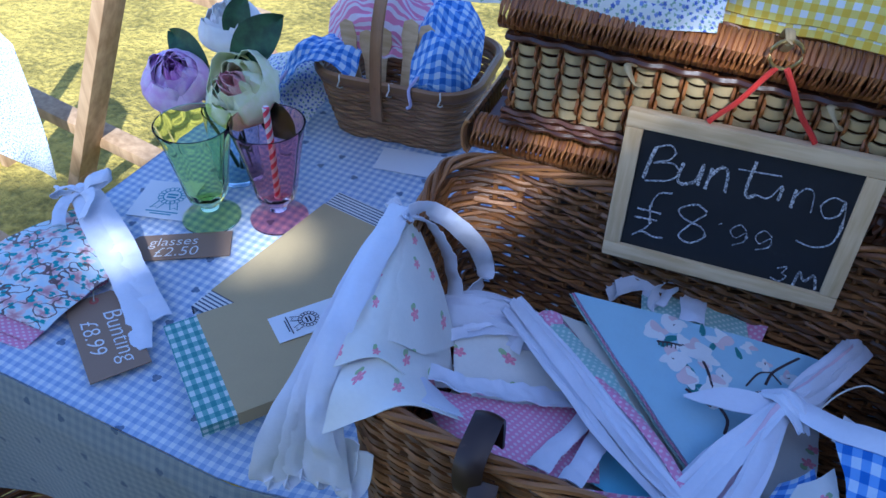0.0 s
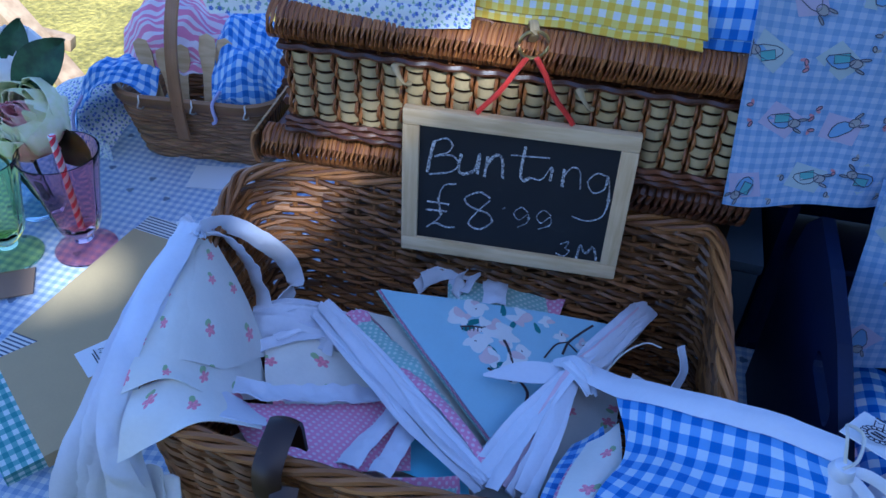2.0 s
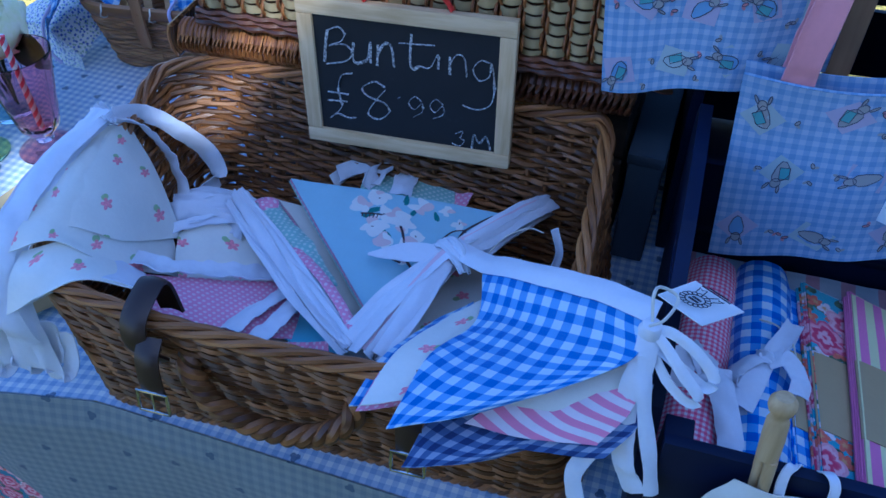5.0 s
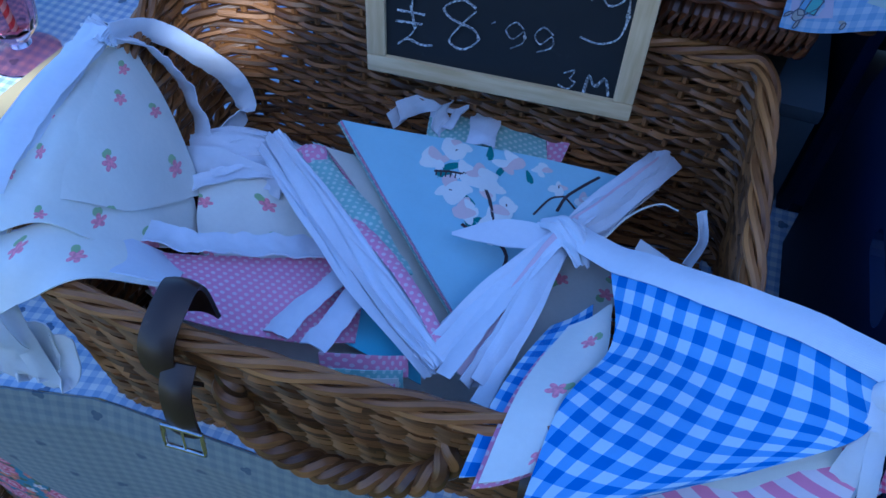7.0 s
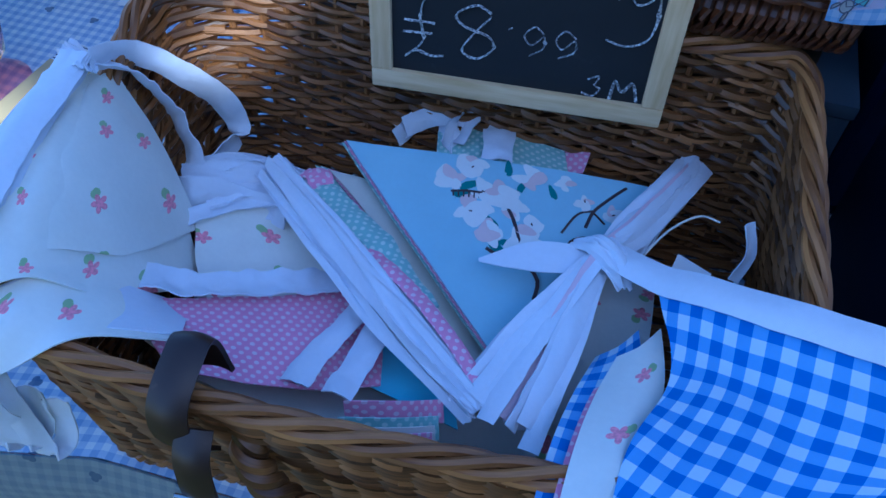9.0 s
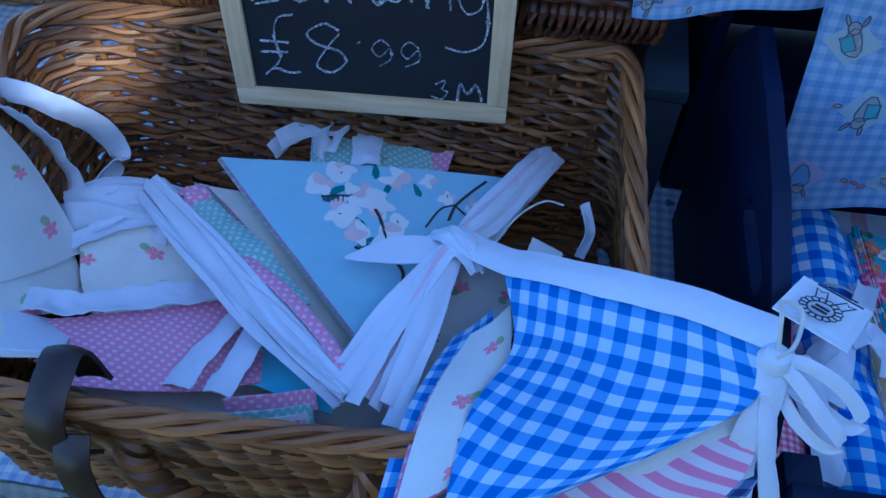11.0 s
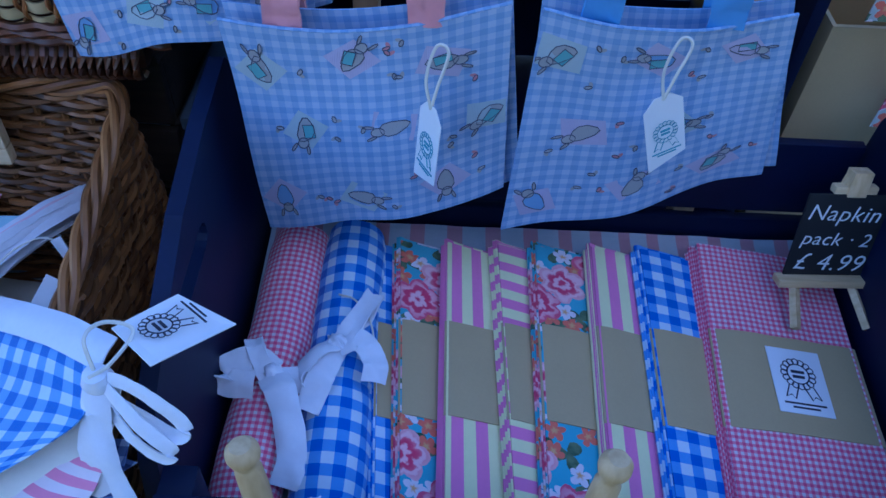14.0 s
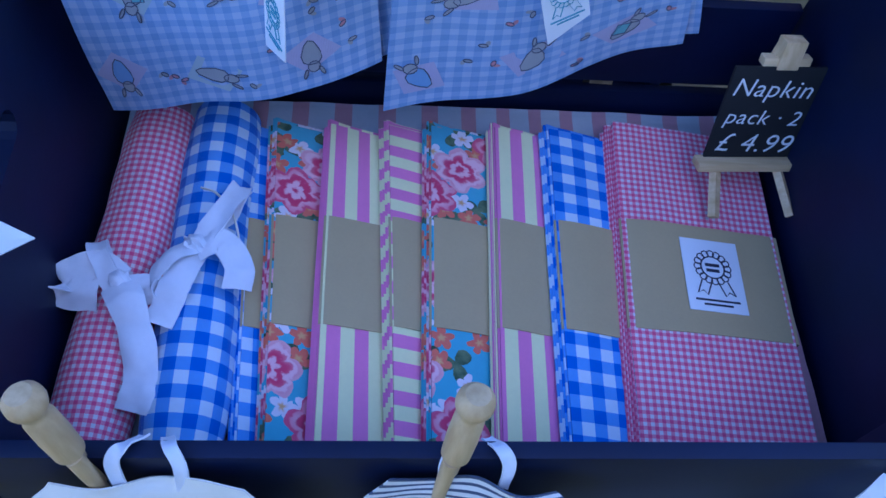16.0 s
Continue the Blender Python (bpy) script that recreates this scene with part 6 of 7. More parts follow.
# ---- cloth bags hung behind the crate ----
def hung_bag(tl, tr, br, bl, label, strap_mat, seed, sag=0.012, handles=((0.22, 0.30), (0.62, 0.72)), rail=1.33):
    th = thing("cloth_bag", label, "bag", "cloth bags on the rail")
    tl, tr, br, bl = map(Vector, (tl, tr, br, bl))
    n = 34

    def at(u, v, k=0):
        p = (bl.lerp(br, u)).lerp(tl.lerp(tr, u), v)
        bulge = math.sin(math.pi * u) * 0.010 * (1 - 0.5 * v)
        wav = 0.007 * noise.noise(Vector((u * 3 + seed, v * 2, seed))) * (1 - 0.3 * v) + 0.003 * math.sin(u * 7 + seed) * (1 - v)
        p += Vector((0, (0.012 * (0.3 + v * 0.7) if k else -bulge) + wav, -sag * math.sin(math.pi * u) * v - 0.004 * math.sin(u * 9 + seed) * (1 - v)))
        return p + Vector((0.012 * (1 - v), 0.004, 0.004)) if k else p
    w, h = (tr - tl).length, (tl - bl).length
    for k in (0, 1):
        G = np.array([[tuple(at(i / (n - 1), j / (n - 1), k)) for j in range(n)] for i in range(n)])
        panel = part("back_panel" if k else "front_panel", Build().grid(G, w * 1.02, h, 0.0016), M_STORY, th)
        if k == 0:
            front = panel
            part("top_hem", Build().tube([at(i / 33, 1.0) for i in range(34)], 0.0014, 6), M_STORY, th)
    rnd = random.Random(int(seed))
    kinds = collections.OrderedDict((q, Build()) for q in ("patch_pink", "patch_cream", "figure", "figure_blue", "book", "outline", "motif", "motif_rose"))

    def shape(b, cx, cy, pts, lift, line=False):
        P = [at(min(0.995, max(0.005, (cx + x) / w)), min(0.99, max(0.01, (cy + y) / h))) + Vector((0, -0.0012 - lift, 0)) for x, y in pts]
        c = P[0].lerp(P[len(P) // 2], 0.5)
        b.add([c] + P, [(0, 1 + (i + 1) % len(P), 1 + i) for i in range(len(P))])
        if line:
            kinds["outline"].tube([p + Vector((0, -0.0003, 0)) for p in P], 0.00042, 4, True)

    def oval(a, b_, rot, x=0.0, y=0.0, m=12, wob=0.0):
        out = []
        for i in range(m):
            q = 2 * math.pi * i / m
            r = 1 + wob * math.sin(3 * q + rot * 5)
            px, py = a * r * math.cos(q), b_ * r * math.sin(q)
            out.append((x + px * math.cos(rot) - py * math.sin(rot), y + px * math.sin(rot) + py * math.cos(rot)))
        return out
    rows, cols = max(2, int(h / 0.058)), max(2, int(w / 0.052))
    for r in range(rows):
        for c in range(cols):
            cx = (c + 0.5 + (0.25 if r % 2 else -0.12)) * w / cols + rnd.uniform(-0.006, 0.006)
            cy = (r + 0.5) * h / rows + rnd.uniform(-0.008, 0.008)
            if not 0.012 < cx < w - 0.012:
                continue
            rot = rnd.uniform(0, 6.28)
            sq = [(0.0205 * math.cos(rot + q * math.pi / 2 + 0.25 * (q % 2)), 0.0185 * math.sin(rot + q * math.pi / 2)) for q in range(4)]
            shape(kinds["patch_pink" if rnd.random() < 0.5 else "patch_cream"], cx, cy, sq, 0.0)
            fr = rot + rnd.uniform(-0.5, 0.5)
            d = (math.cos(fr), math.sin(fr))
            shape(kinds["figure_blue" if rnd.random() < 0.45 else "figure"], cx, cy, oval(0.0115, 0.0065, fr, wob=0.12), 0.0003, True)
            shape(kinds["figure"], cx + d[0] * 0.0125, cy + d[1] * 0.0125, oval(0.0052, 0.0042, fr), 0.0005, True)
            for e in (-0.35, 0.25):
                q = fr + e
                shape(kinds["figure"], cx + 0.019 * math.cos(q), cy + 0.019 * math.sin(q), oval(0.0045, 0.0012, q), 0.0005, True)
            if rnd.random() < 0.65:
                q = fr + 0.3
                shape(kinds["book"], cx - d[1] * 0.003, cy + d[0] * 0.003, [(0.0062 * math.cos(q + s_) * 1.2, 0.0062 * math.sin(q + s_) * 1.2) for s_ in (0.6, 2.54, 3.74, 5.68)], 0.0007, True)
            for _ in range(3):
                mx, my = cx + rnd.uniform(0.022, 0.030) * rnd.choice((-1, 1)), cy + rnd.uniform(-0.028, 0.028)
                if 0.006 < mx < w - 0.006 and 0.006 < my < h - 0.006:
                    q = rnd.uniform(0, 6.28)
                    kd = kinds["motif" if rnd.random() < 0.55 else "motif_rose"]
                    for s_ in (-1, 1):
                        shape(kd, mx, my, oval(0.0030, 0.0016, q + s_ * 0.8, 0.0022 * math.cos(q + s_ * 0.8), 0.0022 * math.sin(q + s_ * 0.8), 8), 0.0002, s_ > 0)
    for nm, mat in (("patch_pink", M_PATCHP), ("patch_cream", M_PATCHC), ("figure", M_FIGURE), ("figure_blue", M_FIGBLUE), ("book", M_AQUAP), ("outline", M_LINE), ("motif", M_FIGURE), ("motif_rose", M_ROSEP)):
        if kinds[nm].v:
            tagged(part("print", kinds[nm], mat, front, smooth=False), kind="stuff")
    for d, dy in ((0, -0.001), (1, 0.018)):
        ua, ub = handles[0][0], handles[1][1]
        pa, pb = tl.lerp(tr, ua) + Vector((0, dy, -0.012)), tl.lerp(tr, ub) + Vector((0, dy, -0.012))
        mid = pa.lerp(pb, 0.5)
        part("handle", strip([pa, pa + Vector((0.004, 0.006, 0.05)), Vector((mid.x - 0.02, 0.800, rail - 0.03)), Vector((mid.x, 0.802, rail + 0.012)), Vector((mid.x + 0.02, 0.804, rail - 0.03)), pb + Vector((-0.004, 0.006, 0.05)), pb], 0.026, (1, 0, 0.15), 50, 0.0022), strap_mat, th)
    return th


def bag_tag(at, lean, turn):
    th = thing("swing_tag", "white card tag with pale blue rosette on string", "tag", "tags on the bags")
    m = Matrix.Translation(at) @ pose(0, 0, 0, 84, lean, turn)
    w, h = 0.031, 0.068
    out = [(0, 0), (w, 0.010), (w, h - 0.008), (w * 0.7, h), (w * 0.3, h), (0, h - 0.010)]
    card = Build().add([m @ Vector((x, y, z)) for z in (0.0, 0.0007) for x, y in out], [tuple(range(6))[::-1], tuple(range(6, 12))] + [(i, (i + 1) % 6, 6 + (i + 1) % 6, 6 + i) for i in range(6)])
    cd = part("card", card, M_CARD, th, smooth=False)
    rosette(m @ pose(-0.002, 0.012, 0.0009), 0.035, cd, M_TEAL)
    top = m @ Vector((w / 2, h - 0.003, 0.001))
    part("string", Build().tube(spline([top, top + Vector((-0.004, 0.004, 0.022)), top + Vector((0.002, 0.008, 0.045)), top + Vector((0.010, 0.006, 0.042)), top + Vector((0.004, 0.002, 0.018)), top], 30), 0.0012, 5), M_STRING, th)


hung_bag((0.348, 0.742, 1.072), (0.545, 0.742, 1.100), (0.556, 0.742, 0.930), (0.363, 0.730, 0.880), "blue storybook gingham cloth bag with pink handles above the crate", M_PINKP, 1.0)
hung_bag((0.566, 0.744, 1.096), (0.745, 0.778, 1.085), (0.775, 0.790, 0.930), (0.558, 0.738, 0.888), "blue storybook gingham cloth bag with blue handles above the crate", M_BLUEP, 4.0)
hung_bag((0.205, 0.772, 1.250), (0.420, 0.790, 1.250), (0.405, 0.785, 1.052), (0.229, 0.765, 1.018), "blue storybook gingham cloth bag hung beside the small hamper", M_BLUEP, 7.0, 0.004, ((0.2, 0.3), (0.7, 0.8)), 1.40)
bag_tag(Vector((0.486, 0.712, 0.972)), -4, -60)
bag_tag(Vector((0.664, 0.734, 0.968)), -16, 22)

rail = thing("hanging_rail", "plain wooden rail on two posts for hanging bags", "rail")
part("rail", Build().tube([(0.26, 0.803, 1.335), (0.84, 0.803, 1.335)], 0.009, 12), M_TRESTLE, rail)
part("upper_rail", Build().tube([(0.20, 0.803, 1.405), (0.84, 0.803, 1.405)], 0.009, 12), M_TRESTLE, rail)
for x in (0.435, 0.745):
    part("post", Build().box((x - 0.010, 0.842, TOP), (x + 0.010, 0.862, 1.42)), M_TRESTLE, rail)
    part("bracket", Build().box((x - 0.010, 0.803, 1.39), (x + 0.010, 0.846, 1.418)), M_TRESTLE, rail)


# made-up crate as a dark backing where the space behind the bags is in shade
def backdrop_crate():
    th = thing("display_crate", "dark navy wooden crate standing on end behind the bags", "crate")
    m = pose(0.312, 0.872, TOP + 0.003, 0, 0, 3)
    for x in (0, 0.50):
        part("side_panel", Build().box((x, 0, 0), (x + 0.012, 0.30, 0.42), m, 0.002), M_NAVYP, th)
    for z in (0.0, 0.41):
        part("end_board", Build().box((0.012, 0, z), (0.50, 0.30, z + 0.012), m, 0.001), M_NAVYP, th)
    for k in range(4):
        part("back_slat", Build().box((0.012, 0.290, 0.014 + 0.1 * k), (0.50, 0.300, 0.105 + 0.1 * k), m, 0.001), M_NAVYP, th)
    return th


backdrop_crate()
# box lengthened backwards; its dark card stands in for shade on the cloth
gap_box = thing("storage_box", "dull slate blue card box between hamper and crates", "box")
part("body", Build().box((0.262, 0.838, TOP + 0.003), (0.300, 1.22, 0.885), None, 0.003), M_SLATEBLUE, gap_box)
part("lid", Build().box((0.260, 0.836, 0.8855), (0.302, 1.222, 0.900), None, 0.003), M_SLATEBLUE, gap_box)
# made-up crate: carries the lid and keeps the gap behind the hamper dark
under = thing("wooden_crate", "dark brown wooden crate holding up the hamper lid", "crate")
for z in (TOP + 0.004, TOP + 0.078, TOP + 0.152):
    for y in (0.835, 1.068):
        part("slat", Build().box((-0.185, y, z), (0.255, y + 0.010, z + 0.066), None, 0.002), M_DARKWOOD, under)
    for x in (-0.185, 0.245):
        part("end_slat", Build().box((x, 0.846, z), (x + 0.010, 1.067, z + 0.066), None, 0.002), M_DARKWOOD, under)
part("top_board", Build().box((-0.185, 0.835, TOP + 0.2185), (0.255, 1.078, TOP + 0.2285), None, 0.002), M_DARKWOOD, under)
box = thing("cardboard_box", "brown cardboard box behind the crate", "box")
m = pose(0.835, 0.900, TOP + 0.003, 0, 0, 3)
for lo, hi in (((0, 0, 0), (0.004, 0.22, 0.26)), ((0.236, 0, 0), (0.24, 0.22, 0.26)), ((0.004, 0, 0), (0.236, 0.004, 0.26)), ((0.004, 0.216, 0), (0.236, 0.22, 0.26)), ((0.004, 0.004, 0), (0.236, 0.216, 0.004))):
    part("box_wall", Build().box(lo, hi, m), M_KRAFT, box)
linen = thing("cloth_bag", "grey linen bag with red roses hung over the cardboard box", "bag")
pennant(linen, [[(0.905, 0.880, 1.14), (0.97, 0.885, 1.14), (1.04, 0.89, 1.14)], [(0.900, 0.875, 1.04), (0.97, 0.878, 1.04), (1.04, 0.885, 1.04)], [(0.895, 0.872, 0.92), (0.97, 0.874, 0.92), (1.04, 0.880, 0.92)]], M_LINEN, 24, 24, 0.0, name="front_panel")
pennant(linen, [[(0.855, 0.886, 1.14), (0.90, 0.889, 1.14)], [(0.850, 0.884, 1.02), (0.895, 0.887, 1.02)]], M_LINEN, 12, 12, 0.0, name="side_panel")
pennant(linen, [[(0.86, 0.900, 1.145), (1.04, 0.905, 1.145)], [(0.86, 1.10, 1.150), (1.04, 1.10, 1.150)]], M_LINEN, 8, 8, 0.0, name="back_panel")


# ---- pegs and what they hold on the crate's front ----
def dolly_peg(head, foot):
    th = thing("clothes_peg", "plain wooden dolly peg clipped on the crate's front slat", "peg", "dolly pegs")
    head, foot = Vector(head), Vector(foot)
    d = (head - foot)
    q = d.to_track_quat("Z", "Y").to_matrix().to_4x4()
    m = Matrix.Translation(head) @ q
    prof = [(0.0005, 0.0), (0.006, -0.0008), (0.0092, -0.005), (0.0096, -0.009), (0.0085, -0.013), (0.0062, -0.017), (0.0062, -0.020), (0.0078, -0.024), (0.0082, -0.040), (0.0078, -0.060)]
    b = Build().lathe(prof, 20)
    b.v = [tuple(m @ Vector(p)) for p in b.v]
    part("head", b, M_PEG, th)
    for s in (-1, 1):
        part("prong", Build().tube([m @ Vector((0, s * 0.0046, z)) for z in (-0.060, -0.080, -0.110)], 0.0046, 10, taper=(1, 0.95, 0.8)), M_PEG, th)
    return th


M_PEG = wood("peg_wood", (0.44, 0.30, 0.14), (0.62, 0.46, 0.25), 2, 0.55)
dolly_peg((0.414, 0.470, 0.998), (0.422, 0.460, 0.900))
dolly_peg((0.614, 0.480, 0.996), (0.606, 0.465, 0.900))


def front_hanging(x, w, mat, label, seed):
    th = thing("cloth_bag", label, "bag", "bags pegged to the crate")
    face = 0.462 + 0.0384 * (x - 0.338)
    rows = [[(x - w / 2 + w * u, face - 0.008 - out - 0.005 * math.sin(u * 6 + seed), z) for u in (0, 0.25, 0.5, 0.75, 1)] for z, out in ((0.908, 0.0), (0.880, 0.012), (0.76, 0.018), (0.60, 0.020))]
    rows[0] = [(p[0] * 0.7 + x * 0.3, p[1] - 0.003 * (i % 2), 0.908 + 0.006 * math.sin(i * 2 + seed)) for i, p in enumerate(rows[0])]
    pennant(th, rows, mat, 24, 24, 0.003, seed, 22, name="body")
    for s in (-1, 1):
        part("tie", strip([(x + s * 0.016, face - 0.010, 0.900), (x + s * 0.017, face - 0.004, 0.922), (x + s * 0.012, face + 0.004, 0.928), (x + s * 0.006, face + 0.014, 0.914)], 0.007, (1, 0.2, 0), 20), M_WHITE, th)
    return th


front_hanging(0.452, 0.14, M_CREAM, "cream cotton bag pegged by white ties to the crate front", 1)
front_hanging(0.622, 0.13, M_TICK, "navy ticking stripe bag pegged by white ties to the crate front", 3)
front_hanging(0.885, 0.08, M_WHITE, "white cotton bag pegged by ties to the crate front", 5)


# ---- fabrics on the small hamper ----
def folded_cloth(name, label, rows, mat, layers, seed, step=0.006):
    th = thing(name, label, "fabric", "folded fabrics on the small hamper")
    for k in range(layers):
        pennant(th, rows, mat, 30, 30, 0.003, seed + k * 0.1, 16, 0.003, "fold", lift=(0.002 * (k % 2), 0.003 * k, step * k))
    return th


folded_cloth("folded_fabric", "white fabric with tiny blue flowers folded on the small hamper", [[(-0.285, 0.770, 1.122), (-0.18, 0.762, 1.140), (-0.09, 0.760, 1.143), (-0.022, 0.764, 1.150)], [(-0.300, 0.785, 1.150), (-0.18, 0.776, 1.166), (-0.09, 0.774, 1.170), (-0.024, 0.778, 1.166)], [(-0.30, 0.86, 1.175), (-0.18, 0.86, 1.190), (-0.09, 0.86, 1.194), (-0.03, 0.86, 1.180)], [(-0.30, 0.98, 1.185), (-0.18, 0.98, 1.200), (-0.09, 0.98, 1.204), (-0.03, 0.98, 1.190)]], M_DITSY, 2, 1.0, 0.008)
folded_cloth("folded_fabric", "yellow gingham fabric folded on the small hamper", [[(-0.035, 0.790, 1.152), (0.03, 0.785, 1.153), (0.10, 0.783, 1.154), (0.178, 0.780, 1.154)], [(-0.035, 0.815, 1.178), (0.03, 0.808, 1.180), (0.10, 0.806, 1.182), (0.172, 0.806, 1.178)], [(-0.035, 0.90, 1.210), (0.03, 0.90, 1.222), (0.10, 0.90, 1.224), (0.165, 0.90, 1.215)], [(-0.035, 1.0, 1.220), (0.03, 1.0, 1.232), (0.10, 1.0, 1.234), (0.16, 1.0, 1.225)]], M_YELLOW, 2, 3.0, 0.008)
folded_cloth("folded_fabric", "blue gingham fabric folded on the small hamper", [[(0.172, 0.795, 1.152), (0.21, 0.795, 1.154), (0.27, 0.800, 1.154)], [(0.172, 0.82, 1.182), (0.21, 0.82, 1.186), (0.27, 0.82, 1.184)], [(0.17, 0.90, 1.215), (0.21, 0.90, 1.222), (0.27, 0.90, 1.220)], [(0.17, 1.0, 1.222), (0.21, 1.0, 1.230), (0.27, 1.0, 1.228)]], M_BLUE, 2, 5.0, 0.008)


# ---- the table's left half ----
def sundae_glass(at, mat, label):
    th = thing("sundae_glass", label, "glass", "sundae glasses")
    outer = [(0.0400, 0.0), (0.0405, 0.003), (0.036, 0.007), (0.022, 0.012), (0.0125, 0.018), (0.0125, 0.024), (0.017, 0.030), (0.027, 0.040), (0.031, 0.055), (0.036, 0.085), (0.042, 0.115), (0.047, 0.138), (0.0500, 0.152), (0.0503, 0.154)]
    inner = [(0.0482, 0.154), (0.0470, 0.148), (0.0440, 0.136), (0.0390, 0.115), (0.0330, 0.085), (0.0275, 0.056), (0.022, 0.042), (0.010, 0.036), (0.001, 0.035)]
    part("bowl", Build().lathe(outer[5:] + inner, 60, at, 0.045, 10), mat, th)
    part("foot", Build().lathe(outer[:5] + [(0.0120, 0.0238)], 60, at), mat, th)
    return th


sundae_glass((-0.626, 0.744, TOP + 0.002), M_GREENG, "pale green faceted glass sundae dish on the tablecloth")
pg = sundae_glass((-0.542, 0.788, TOP + 0.002), M_PINKG, "pink faceted glass sundae dish on the tablecloth")
straw = thing("paper_straw", "red and white striped paper straw standing in the pink glass", "straw")
s = Nodes("straw_stripe", 0.7)
co, u, v = s.uv()
M_STRAW = s.done(s.mix(bars(s, s.math("ADD", s.math("ADD", u, s.math("MULTIPLY", v, 1.1)), 3.0), 0.017), (0.80, 0.78, 0.76), (0.68, 0.05, 0.09)))
part("tube", Build().tube(spline([(-0.538, 0.786, TOP + 0.04), (-0.532, 0.780, TOP + 0.11), (-0.526, 0.772, TOP + 0.192)], 20), 0.0045, 12), M_STRAW, straw)


def rose_bloom(th, c, r, outer, heart, lean, name="flower", seed=0):
    rnd = random.Random(seed)
    for ring, (count, rad, rise, mat) in enumerate(((5, 1.0, 0.15, outer), (6, 0.84, 0.3, outer), (6, 0.64, 0.45, outer), (5, 0.44, 0.55, heart), (4, 0.26, 0.6, heart))):
        for k in range(count):
            a0 = 2 * math.pi * (k + 0.5 * (ring % 2)) / count + rnd.uniform(-0.35, 0.35)
            G = np.zeros((9, 9, 3))
            wid = 2 * math.pi / count * rnd.uniform(0.75, 1.05)
            size, tip, wave = rnd.uniform(0.90, 1.10), rnd.uniform(-0.10, 0.12), rnd.uniform(0, 6)
            for i in range(9):
                for j in range(9):
                    u, v = i / 8 - 0.5, j / 8
                    tall = 1 - abs(2 * u) ** 2.5 * 0.40
                    close = 0.75 + tip * 0.7 + 0.01 * ring
                    rr = r * rad * size * math.sin(min(1.0, 0.12 + v * 0.92) * math.pi * close) * (1 + 0.07 * v * math.sin(8 * u + wave))
                    zz = r * (-0.80 + v * tall * (1.25 + rise * 0.45)) + r * 0.10 * v ** 3 * math.sin(11 * u + wave)
                    p = lean @ Vector((rr * math.cos(a0 + u * 2 * wid), rr * math.sin(a0 + u * 2 * wid), zz))
                    G[i, j] = Vector(c) + p
            part("petal", Build().grid(G, r, r, 0.0008), mat, th)


M_LILAC = petal_mat("lilac_petal", (0.74, 0.44, 0.78), (0.86, 0.68, 0.88))
M_LILACD = petal_mat("lilac_heart", (0.58, 0.22, 0.62), (0.72, 0.42, 0.74))
M_LIME = petal_mat("lime_petal", (0.78, 0.82, 0.46), (0.88, 0.88, 0.66))
M_HEART = petal_mat("pink_heart", (0.84, 0.34, 0.40), (0.88, 0.66, 0.62))
M_WPETAL = petal_mat("white_petal", (0.76, 0.76, 0.74), (0.82, 0.82, 0.82))


def flowers():
    th = thing("flower_vase", "lilac, cream and white roses with dark leaves in teal glass", "flowers")
    base = Vector((-0.655, 0.845, TOP + 0.002))
    part("vase", Build().lathe([(0.032, 0), (0.034, 0.004), (0.035, 0.06), (0.039, 0.115), (0.037, 0.115), (0.033, 0.06), (0.031, 0.008), (0.001, 0.007)], 36, base), M_TEALG, th, "teal glass tumbler")
    blooms_ = (((-0.728, 0.832, 0.892), 0.047, M_LILAC, M_LILACD, (28, 18, 0)), ((-0.615, 0.832, 0.904), 0.050, M_LIME, M_HEART, (38, 4, 0)), ((-0.680, 0.905, 0.950), 0.046, M_WPETAL, M_WPETAL, (12, -6, 0)))
    for k, (c, r, a, h, rot) in enumerate(blooms_):
        L = Euler([radians(q) for q in rot]).to_matrix()
        rose_bloom(th, c, r, a, h, L, seed=k)
        part("stem", Build().tube(spline([Vector(c) - L @ Vector((0, 0, r * 0.7)), Vector(c).lerp(base, 0.4) + Vector((0, 0, 0.02)), base + Vector((0.006 * (k - 1), 0.006, 0.012))], 14), 0.0028, 7), M_LEAF, th)
    for k, (c, d, L, w) in enumerate((((-0.650, 0.865, 0.915), (0.5, 0.3, 0.55), 0.105, 0.060), ((-0.690, 0.860, 0.900), (-0.9, 0.3, 0.25), 0.100, 0.045), ((-0.655, 0.880, 0.935), (0.05, 0.2, 0.5), 0.075, 0.042), ((-0.600, 0.850, 0.880), (0.8, -0.1, -0.4), 0.075, 0.042))):
        D = Vector(d).normalized()
        S = D.cross(Vector((0.2, -0.9, 0.5))).normalized()
        N = S.cross(D)
        G = np.zeros((14, 7, 3))
        for i in range(14):
            for j in range(7):
                u, v = i / 13, j / 6 * 2 - 1
                ww = w / 2 * math.sin(math.pi * min(1, u * 0.96 + 0.03)) ** 0.75
                G[i, j] = Vector(c) + D * L * u + S * ww * v + N * (0.008 * math.sin(3 * u) + 0.006 * abs(v))
        part("leaf", Build().grid(G, L, w, 0.0008), M_LEAF, th)


flowers()

BASKET = pose(-0.598, 1.020, TOP + 0.003, 0, 0, 8)


